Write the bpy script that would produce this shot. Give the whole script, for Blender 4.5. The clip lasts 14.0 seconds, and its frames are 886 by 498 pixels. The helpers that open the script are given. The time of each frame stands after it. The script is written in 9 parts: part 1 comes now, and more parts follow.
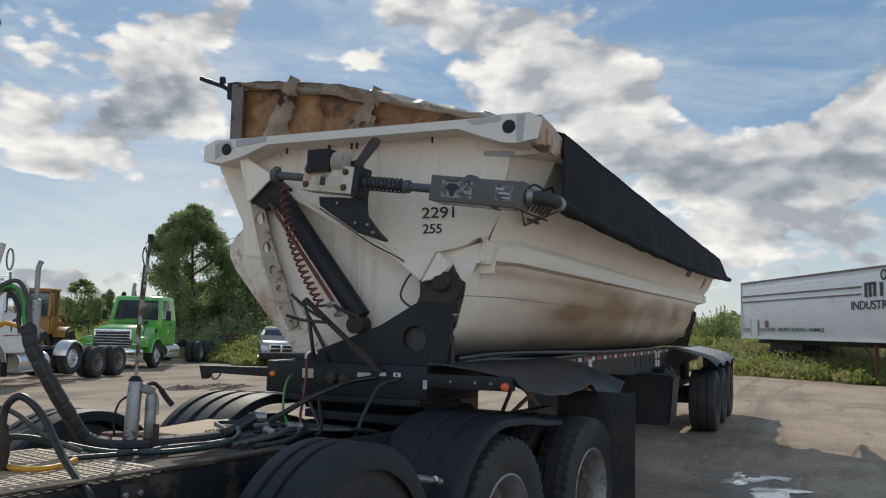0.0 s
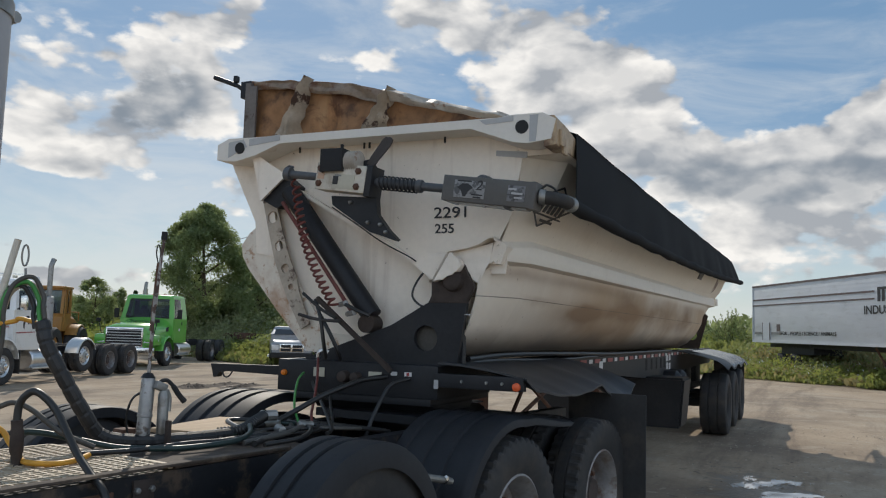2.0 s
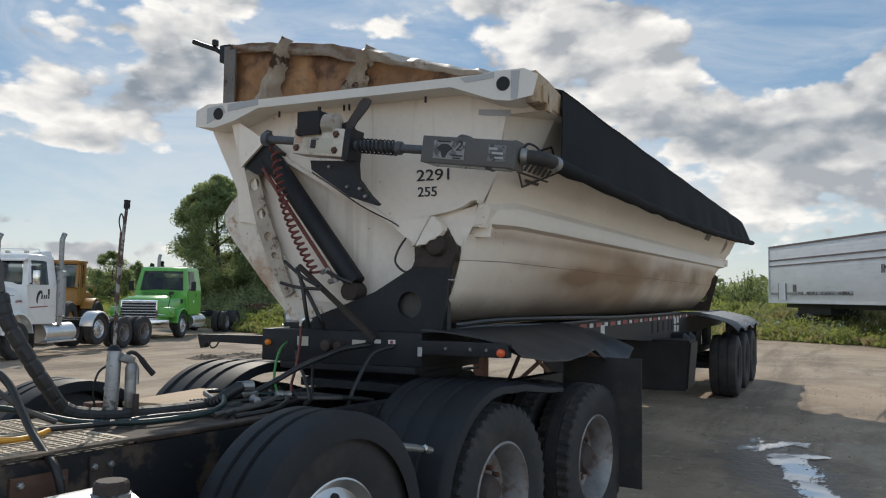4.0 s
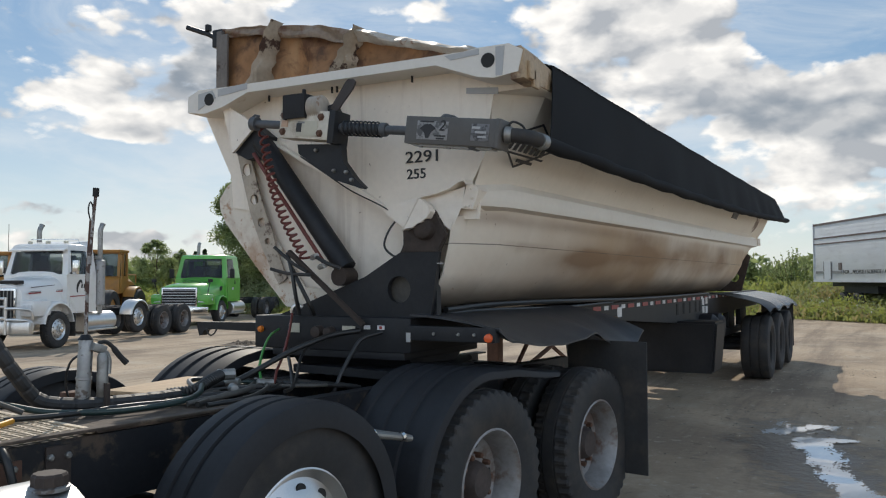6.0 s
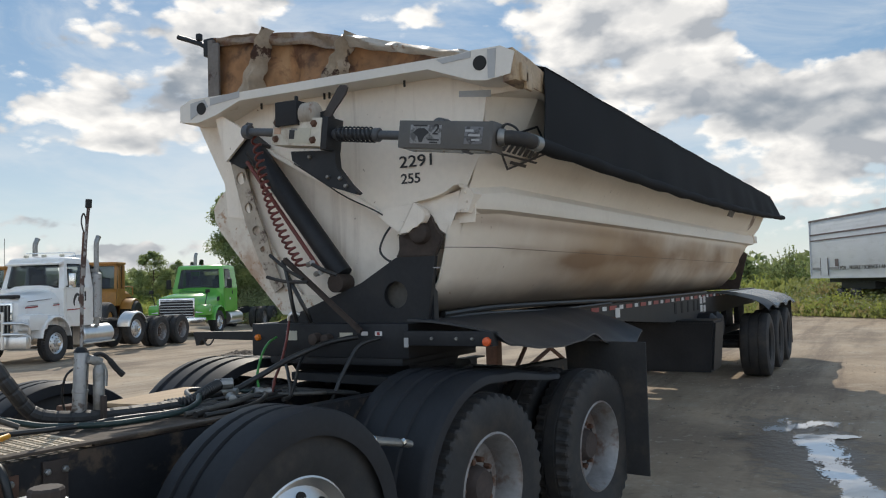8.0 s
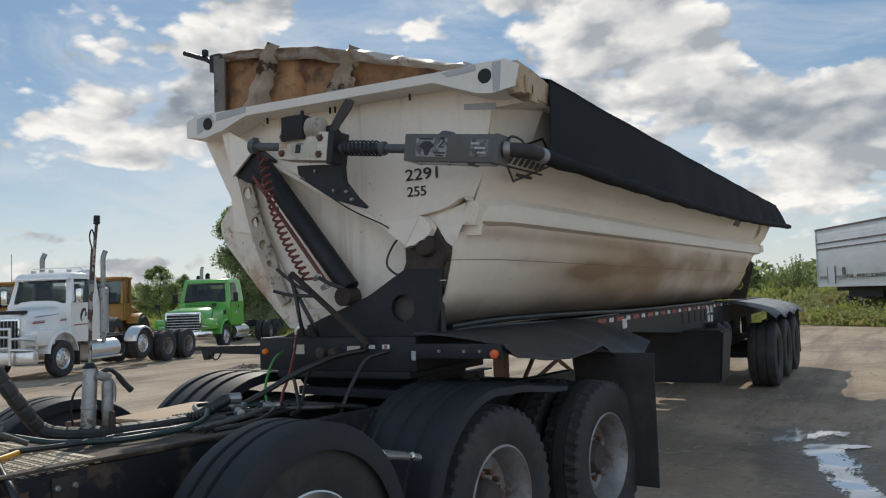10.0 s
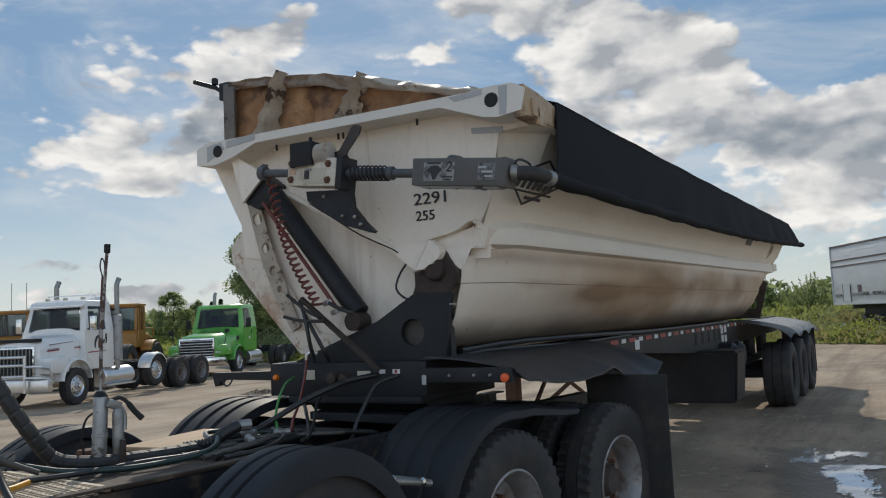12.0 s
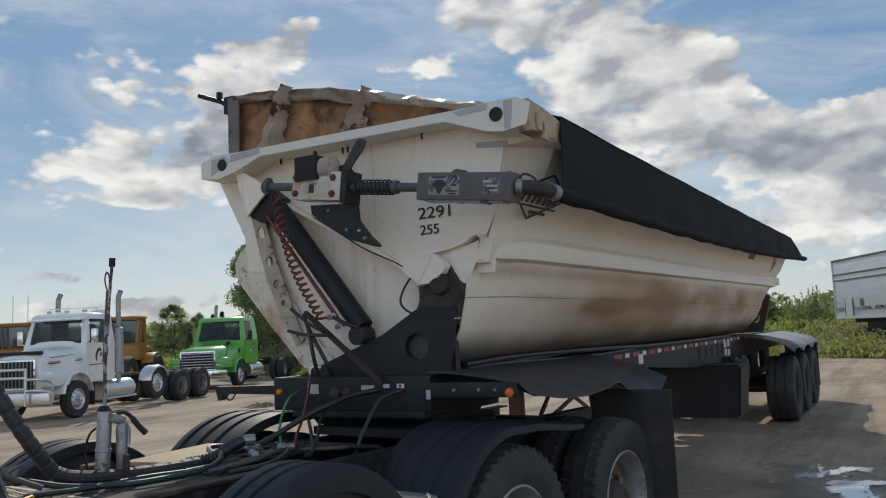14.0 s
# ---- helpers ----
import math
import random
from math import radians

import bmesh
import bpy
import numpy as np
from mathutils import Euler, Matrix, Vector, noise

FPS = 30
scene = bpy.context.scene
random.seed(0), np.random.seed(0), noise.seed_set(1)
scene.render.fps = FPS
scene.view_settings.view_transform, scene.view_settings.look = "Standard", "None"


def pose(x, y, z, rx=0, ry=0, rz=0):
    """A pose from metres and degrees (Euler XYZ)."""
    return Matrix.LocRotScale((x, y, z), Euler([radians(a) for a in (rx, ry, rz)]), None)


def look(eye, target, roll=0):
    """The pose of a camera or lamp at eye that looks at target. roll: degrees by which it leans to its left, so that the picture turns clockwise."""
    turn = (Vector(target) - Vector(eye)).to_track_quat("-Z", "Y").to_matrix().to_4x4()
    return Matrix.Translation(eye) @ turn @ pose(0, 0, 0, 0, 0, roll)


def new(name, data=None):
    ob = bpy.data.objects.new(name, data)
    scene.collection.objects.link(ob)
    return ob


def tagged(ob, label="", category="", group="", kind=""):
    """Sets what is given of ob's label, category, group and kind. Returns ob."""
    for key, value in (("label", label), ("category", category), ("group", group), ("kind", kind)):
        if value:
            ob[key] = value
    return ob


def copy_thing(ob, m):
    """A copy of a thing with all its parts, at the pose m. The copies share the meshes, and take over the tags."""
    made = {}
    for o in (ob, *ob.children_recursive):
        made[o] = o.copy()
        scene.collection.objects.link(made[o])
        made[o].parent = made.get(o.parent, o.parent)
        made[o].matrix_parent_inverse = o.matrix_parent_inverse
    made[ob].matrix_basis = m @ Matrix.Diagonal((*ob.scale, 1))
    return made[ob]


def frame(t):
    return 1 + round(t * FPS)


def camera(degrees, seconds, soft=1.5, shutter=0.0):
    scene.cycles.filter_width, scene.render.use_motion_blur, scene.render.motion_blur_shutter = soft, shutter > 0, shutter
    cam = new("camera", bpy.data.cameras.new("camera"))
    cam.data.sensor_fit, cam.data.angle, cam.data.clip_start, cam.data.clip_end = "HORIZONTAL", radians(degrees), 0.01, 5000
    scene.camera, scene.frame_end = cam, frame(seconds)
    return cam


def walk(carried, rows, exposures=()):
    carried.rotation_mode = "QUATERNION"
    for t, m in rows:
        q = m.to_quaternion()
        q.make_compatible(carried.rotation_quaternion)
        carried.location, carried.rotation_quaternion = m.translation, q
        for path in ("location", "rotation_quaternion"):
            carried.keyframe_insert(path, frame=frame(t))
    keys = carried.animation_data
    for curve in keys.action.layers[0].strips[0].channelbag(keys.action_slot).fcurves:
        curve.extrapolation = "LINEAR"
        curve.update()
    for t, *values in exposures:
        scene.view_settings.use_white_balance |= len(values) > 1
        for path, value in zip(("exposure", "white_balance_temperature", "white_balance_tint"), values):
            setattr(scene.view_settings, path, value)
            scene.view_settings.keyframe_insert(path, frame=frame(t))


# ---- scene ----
cam = camera(56.2, 14.0, soft=1.15)
PATH = [
    (0, (-4.729, -2.692, 1.658), (-2.903, -1.898, 1.848), 1.2),
    (0.5, (-4.723, -2.69, 1.658), (-2.904, -1.881, 1.847), 1.5),
    (1, (-4.733, -2.681, 1.656), (-2.919, -1.864, 1.857), 1.7),
    (1.5, (-4.744, -2.68, 1.652), (-2.931, -1.862, 1.859), 2.0),
    (2, (-4.733, -2.683, 1.65), (-2.917, -1.866, 1.842), 1.7),
    (2.5, (-4.732, -2.687, 1.654), (-2.912, -1.874, 1.823), 1.0),
    (3, (-4.65, -2.708, 1.648), (-2.83, -1.892, 1.801), 0.6),
    (5.5, (-4.332, -3.008, 1.647), (-2.559, -2.084, 1.705), 0.5),
    (6, (-4.247, -3.049, 1.65), (-2.487, -2.102, 1.723), -0.2),
    (6.5, (-4.225, -3.053, 1.644), (-2.458, -2.118, 1.723), -1.6),
    (7, (-4.224, -3.045, 1.642), (-2.454, -2.119, 1.722), -1.7),
    (7.5, (-4.219, -3.041, 1.643), (-2.454, -2.105, 1.722), -1.6),
    (8, (-4.229, -3.045, 1.645), (-2.466, -2.105, 1.73), -1.5),
    (10.5, (-4.236, -3.041, 1.651), (-2.484, -2.085, 1.78), -2.2),
    (11, (-4.227, -3.046, 1.653), (-2.48, -2.084, 1.8), -2.4),
    (11.5, (-4.222, -3.053, 1.659), (-2.477, -2.089, 1.817), -2.6),
    (12, (-4.23, -3.061, 1.656), (-2.491, -2.089, 1.825), -2.7),
    (12.5, (-4.228, -3.058, 1.653), (-2.49, -2.085, 1.827), -2.7),
    (13, (-4.227, -3.055, 1.657), (-2.487, -2.086, 1.836), -2.8),
    (13.5, (-4.228, -3.052, 1.657), (-2.489, -2.082, 1.844), -2.9),
    (14, (-4.234, -3.041, 1.665), (-2.498, -2.069, 1.865), -2.6),
]
walk(cam, [(t, look(eye, target, roll)) for t, eye, target, roll in PATH], exposures=((0, 0.05, 6600, 10), (3, 0.06, 6600, 10), (5.5, 0.26, 6650, 10), (8, 0.24, 6650, 10), (10.5, 0.05, 6600, 10), (14, -0.03, 6550, 10)))

# ---- light: late afternoon sun ahead of the camera, broken cumulus ----
SUN_TO = Vector((1.0, 0.78, 1.0)).normalized()
sun_data = bpy.data.lights.new("sun", "SUN")
sun_data.energy, sun_data.angle, sun_data.color = 2.5, radians(0.53), (1.0, 0.93, 0.82)
sun = new("sun", sun_data)
sun.matrix_world = look((60, 47, 60), (0, 0, 0))

world = bpy.data.worlds.new("sky")
scene.world = world
world.use_nodes = True
wt = world.node_tree
wt.nodes.clear()


def wn(kind, **kw):
    n = wt.nodes.new(kind)
    for k, val in kw.items():
        if k in n.inputs:
            n.inputs[k].default_value = val
    return n


def wmath(op, a, b=None, c=None, clamp=False):
    n = wt.nodes.new("ShaderNodeMath")
    n.operation, n.use_clamp = op, clamp
    for i, val in enumerate((a, b, c)):
        if val is None:
            continue
        if isinstance(val, (int, float)):
            n.inputs[i].default_value = val
        else:
            wt.links.new(val, n.inputs[i])
    return n.outputs[0]


def wmix(fac, a, b):
    n = wt.nodes.new("ShaderNodeMix")
    n.data_type = "RGBA"
    for sock, val in ((n.inputs[0], fac), (n.inputs[6], a), (n.inputs[7], b)):
        if isinstance(val, tuple):
            sock.default_value = (*val, 1.0)
        elif isinstance(val, (int, float)):
            sock.default_value = val
        else:
            wt.links.new(val, sock)
    return n.outputs[2]


SKY_STRENGTH = 0.10
sky = wt.nodes.new("ShaderNodeTexSky")
sky.sky_type, sky.sun_disc = "NISHITA", False
sky.sun_elevation, sky.sun_rotation = math.asin(SUN_TO.z), math.atan2(SUN_TO.x, SUN_TO.y)
sky.air_density, sky.dust_density, sky.ozone_density = 1.0, 0.4, 2.0
coord = wt.nodes.new("ShaderNodeTexCoord")
warp = wn("ShaderNodeTexNoise", Scale=5.0, Detail=5.0, Roughness=0.6)
wt.links.new(coord.outputs["Generated"], warp.inputs["Vector"])
sub = wt.nodes.new("ShaderNodeVectorMath"); sub.operation = "SUBTRACT"
sub.inputs[1].default_value = (0.5, 0.5, 0.5)
wt.links.new(warp.outputs["Color"], sub.inputs[0])
mad = wt.nodes.new("ShaderNodeVectorMath"); mad.operation = "MULTIPLY_ADD"
mad.inputs[1].default_value = (0.06, 0.06, 0.07)
wt.links.new(sub.outputs[0], mad.inputs[0]); wt.links.new(coord.outputs["Generated"], mad.inputs[2])
nrm = wt.nodes.new("ShaderNodeVectorMath"); nrm.operation = "NORMALIZE"
wt.links.new(mad.outputs[0], nrm.inputs[0])
squash = wt.nodes.new("ShaderNodeVectorMath"); squash.operation = "MULTIPLY"
squash.inputs[1].default_value = (1.0, 1.0, 1.9)
wt.links.new(coord.outputs["Generated"], squash.inputs[0])
FBM_SCALE = 9.0
fbm = wn("ShaderNodeTexNoise", Scale=FBM_SCALE, Detail=9.0, Roughness=0.56, Distortion=0.15)
wt.links.new(squash.outputs[0], fbm.inputs["Vector"])
# clouds: azimuth, elevation, half width, half height in degrees, weight
LEFT_BANK = [
    (41.4, 18.6, 3.5, 1.5, 0.95), (43.8, 17.1, 2.5, 1.0, 0.58), (38.7, 20.3, 1.9, 1.4, 0.43), (39.7, 15.4, 2.0, 2.3, 1.0), (42.8, 14.3, 3.0, 2.7, 1.35), (44.9, 12.8, 2.0, 1.4, 0.58), (48.3, 10.6, 3.0, 1.8, 0.68), (51.4, 11.8, 2.0, 1.6, 0.65), (50.8, 9.2, 2.4, 1.1, 0.43), (48.1, 13.5, 3.8, 0.9, 0.43), (51.0, 16.2, 2.4, 0.9, 0.54), (49.8, 18.8, 4.5, 0.8, 0.36), (45.9, 9.5, 3.0, 0.7, 0.25), (55.0, 10.8, 2.8, 2.0, 0.72), (52.0, 11.6, 2.8, 1.6, 0.65), (48.1, 10.4, 3.2, 1.8, 0.68), (46.4, 13.7, 2.8, 1.2, 0.43), (54.4, 17.0, 4.9, 0.9, 0.32), (50.0, 16.1, 2.4, 0.9, 0.43),
]
MAIN_BANK = [
    (24.4, 21.3, 2.9, 1.8, 0.80), (20.0, 20.2, 4.4, 2.1, 1.00), (16.4, 18.2, 4.5, 2.1, 1.05), (20.7, 17.4, 2.5, 1.2, 0.70), (12.8, 18.8, 3.1, 1.8, 0.80), (12.3, 16.0, 3.5, 1.6, 0.75), (9.0, 17.1, 2.7, 1.1, 0.65), (12.1, 13.8, 5.2, 1.8, 1.00), (7.9, 12.4, 4.0, 1.9, 1.05), (9.4, 10.9, 4.8, 1.6, 0.85), (5.6, 11.3, 2.4, 1.4, 0.80), (31.0, 18.5, 2.6, 1.0, 1.00), (28.5, 17.6, 2.3, 0.8, 0.95), (26.5, 17.0, 1.5, 0.4, 0.50), (18.9, 15.8, 2.4, 0.7, 0.45), (19.9, 14.9, 1.6, 1.2, 0.60), (8.2, 16.9, 2.9, 0.9, 0.60),
]
RIGHT_BANK = [
    (-4.3, 14.9, 2.2, 2.5, 1.15), (-2.0, 13.4, 3.2, 2.0, 1.15), (0.7, 12.3, 3.0, 1.6, 1.10), (3.1, 11.5, 2.4, 1.2, 0.90), (4.0, 9.4, 4.4, 1.4, 0.90), (-0.8, 9.9, 5.6, 1.8, 1.00), (-4.0, 9.9, 3.6, 2.3, 1.00), (1.6, 7.5, 5.1, 1.1, 0.75), (4.4, 5.6, 3.5, 1.4, 0.70), (-1.4, 6.7, 4.3, 0.9, 0.55), (-3.2, 4.9, 2.9, 1.0, 0.90), (0.7, 4.4, 5.1, 0.8, 0.50), (3.6, 6.6, 4.3, 0.9, 0.70),
]
LOW_PUFFS = [(49.7, 2.8, 1.0, 0.4, 1.10), (47.4, 2.7, 0.9, 0.4, 1.10), (48.2, 1.9, 1.2, 0.4, 0.90), (45.9, 1.6, 1.6, 0.4, 0.60), (53.9, 4.5, 2.3, 0.3, 0.60), (52.3, 4.2, 1.6, 0.2, 0.50), (49.7, 2.7, 0.9, 0.4, 1.00), (47.6, 2.6, 0.9, 0.4, 1.00), (42.5, 6.2, 2.3, 0.5, 0.50)]
# blue gaps between them
GAPS = [
    (3.9, 14.0, 2.1, 1.6, -1.30), (0.6, 15.5, 2.3, 1.8, -1.00), (6.1, 15.4, 1.6, 1.2, -0.80), (34.9, 15.4, 2.8, 3.5, -0.70), (32.8, 20.7, 4.6, 2.0, -0.45), (2.1, 17.4, 5.3, 3.1, -1.30), (6.4, 20.0, 4.6, 2.0, -0.90), (-2.3, 18.3, 4.9, 2.7, -1.10), (24.7, 15.1, 2.8, 1.8, -0.60), (49.0, 6.9, 6.7, 2.0, -0.50), (45.3, 6.1, 5.5, 1.6, -0.40), (10.9, 20.9, 2.1, 1.6, -0.40), (56.3, 20.0, 5.0, 1.6, -0.30), (37.7, 15.7, 2.4, 2.3, -0.40),
]
# grey bellies of the thicker ones
BELLIES = [
    (42.8, 14.1, 2.5, 2.3, 1.00), (44.9, 12.8, 1.6, 1.0, 0.50), (50.1, 9.1, 2.4, 0.8, 0.35), (5.8, 10.0, 4.8, 1.0, 0.75), (-0.8, 10.0, 6.0, 1.3, 0.80), (-4.4, 9.4, 2.8, 1.6, 0.80), (10.2, 11.5, 3.6, 0.8, 0.40), (16.2, 19.4, 2.5, 0.9, 0.25), (48.2, 9.8, 2.0, 0.8, 0.30), (3.0, 6.1, 2.4, 0.7, 0.30),
]
apart = wt.nodes.new("ShaderNodeSeparateXYZ")
wt.links.new(nrm.outputs[0], apart.inputs[0])
bearing = wt.nodes.new("ShaderNodeCombineXYZ")
wt.links.new(wmath("DEGREES", wmath("ARCTAN2", apart.outputs[1], apart.outputs[0])), bearing.inputs[0])
wt.links.new(wmath("DEGREES", wmath("ARCSINE", apart.outputs[2])), bearing.inputs[1])


def blobs(rows, start):
    """Soft oval masses added up over the sky."""
    total = start
    for az, el, wide, tall, weight in rows:
        off = wt.nodes.new("ShaderNodeVectorMath"); off.operation = "SUBTRACT"
        off.inputs[1].default_value = (az, el, 0)
        wt.links.new(bearing.outputs[0], off.inputs[0])
        fit = wt.nodes.new("ShaderNodeVectorMath"); fit.operation = "MULTIPLY"
        fit.inputs[1].default_value = (1 / wide, 1 / tall, 0)
        wt.links.new(off.outputs[0], fit.inputs[0])
        d = wt.nodes.new("ShaderNodeVectorMath"); d.operation = "DOT_PRODUCT"
        wt.links.new(fit.outputs[0], d.inputs[0]); wt.links.new(fit.outputs[0], d.inputs[1])
        total = wmath("MULTIPLY_ADD", wmath("POWER", 0.42, d.outputs["Value"]), weight, total)
    return total


def wsmooth(val, lo, hi):
    n = wt.nodes.new("ShaderNodeMapRange")
    n.interpolation_type = "SMOOTHSTEP"
    wt.links.new(val, n.inputs[0])
    n.inputs[1].default_value, n.inputs[2].default_value = lo, hi
    return n.outputs[0]


# billows for the outline; a smoother set, looked up also a little nearer to the sun, gives the clouds their relief
shift = wt.nodes.new("ShaderNodeVectorMath"); shift.operation = "MULTIPLY_ADD"
shift.inputs[0].default_value, shift.inputs[1].default_value = tuple(SUN_TO), (0.02, 0.02, 0.06)
wt.links.new(squash.outputs[0], shift.inputs[2])
soft1 = wn("ShaderNodeTexNoise", Scale=FBM_SCALE * 1.3, Detail=5.0, Roughness=0.46, Distortion=0.2)
soft2 = wn("ShaderNodeTexNoise", Scale=FBM_SCALE * 1.3, Detail=5.0, Roughness=0.46, Distortion=0.2)
puff = wn("ShaderNodeTexNoise", Scale=38.0, Detail=6.0, Roughness=0.55)
wt.links.new(squash.outputs[0], soft1.inputs["Vector"]); wt.links.new(shift.outputs[0], soft2.inputs["Vector"]); wt.links.new(squash.outputs[0], puff.inputs["Vector"])
heap = wt.nodes.new("ShaderNodeTexVoronoi"); heap.feature = "SMOOTH_F1"
for key, val in (("Scale", 15.0), ("Detail", 2.0), ("Roughness", 0.55), ("Lacunarity", 2.1), ("Smoothness", 0.35)):
    heap.inputs[key].default_value = val
wt.links.new(squash.outputs[0], heap.inputs["Vector"])
billow = wmath("SUBTRACT", 0.84, heap.outputs["Distance"])
rough_sky = wmath("MULTIPLY_ADD", billow, 1.3, wmath("ADD", wmath("MULTIPLY", wmath("SUBTRACT", fbm.outputs[0], 0.5), 3.3), wmath("MULTIPLY", wmath("SUBTRACT", puff.outputs[0], 0.5), 1.2)))
total = blobs(LEFT_BANK + MAIN_BANK + RIGHT_BANK + LOW_PUFFS + GAPS, wmath("ADD", rough_sky, -0.26))
cover = wsmooth(total, 0.0, 0.62)
relief = wmath("MULTIPLY_ADD", wmath("SUBTRACT", soft1.outputs[0], soft2.outputs[0]), 3.6, wmath("MULTIPLY_ADD", billow, 0.8, 0.58), True)
thick = wsmooth(total, 0.6, 1.9)
belly = wmath("ADD", wmath("MULTIPLY", blobs(BELLIES, 0.0), 1.8), wmath("MULTIPLY", wmath("SUBTRACT", soft1.outputs[0], 0.5), 1.0))
gloom = wmath("MULTIPLY", wsmooth(belly, 0.30, 1.15), wsmooth(total, 0.1, 0.8))
# thin high veil between the heaps
streak = wt.nodes.new("ShaderNodeMapping")
streak.inputs["Scale"].default_value, streak.inputs["Rotation"].default_value = (1.0, 1.0, 3.2), (0.25, 0.1, 0)
wt.links.new(coord.outputs["Generated"], streak.inputs[0])
cirrus = wn("ShaderNodeTexNoise", Scale=4.5, Detail=8.0, Roughness=0.6, Distortion=0.6)
wt.links.new(streak.outputs[0], cirrus.inputs["Vector"])
haze = wmath("MULTIPLY", wsmooth(cirrus.outputs[0], 0.40, 0.70), 0.55)
toward = wt.nodes.new("ShaderNodeVectorMath"); toward.operation = "DOT_PRODUCT"
toward.inputs[1].default_value = SUN_TO
wt.links.new(coord.outputs["Generated"], toward.inputs[0])
# front-lit clouds opposite the sun; this unseen half is raised further as fill light
facing = wsmooth(toward.outputs["Value"], 0.35, -0.5)
lit = wmix(facing, (9.3, 9.1, 8.75), (36.0, 35.3, 34.0))
shade = wmix(facing, (3.7, 3.95, 4.3), (20.0, 20.5, 21.0))
cloud = wmix(wmath("MULTIPLY", relief, wmath("MULTIPLY_ADD", thick, -0.42, 1.0)), shade, lit)
cloud = wmix(wmath("MULTIPLY", gloom, wmath("MULTIPLY_ADD", relief, -0.55, 1.0)), cloud, (2.3, 2.7, 3.2))
# pale veil towards the horizon
height = wt.nodes.new("ShaderNodeSeparateXYZ")
wt.links.new(coord.outputs["Generated"], height.inputs[0])
veil = wmath("SUBTRACT", 1.0, wsmooth(height.outputs[2], -0.02, 0.30))
blue = wmix(facing, wmix(veil, (1.45, 2.8, 4.5), (4.8, 5.65, 6.1)), wmix(veil, (4.6, 6.4, 9.0), (9.5, 10.2, 10.6)))
base = wmix(0.72, sky.outputs[0], blue)
veiled = wmix(haze, base, wmix(facing, (6.6, 7.0, 7.3), (12.0, 12.6, 13.2)))
colour = wmix(wmath("MULTIPLY", cover, 0.95), veiled, cloud)
bg = wn("ShaderNodeBackground", Strength=SKY_STRENGTH)
wt.links.new(colour, bg.inputs[0])
wout = wt.nodes.new("ShaderNodeOutputWorld")
wt.links.new(bg.outputs[0], wout.inputs[0])

# ---- materials ----


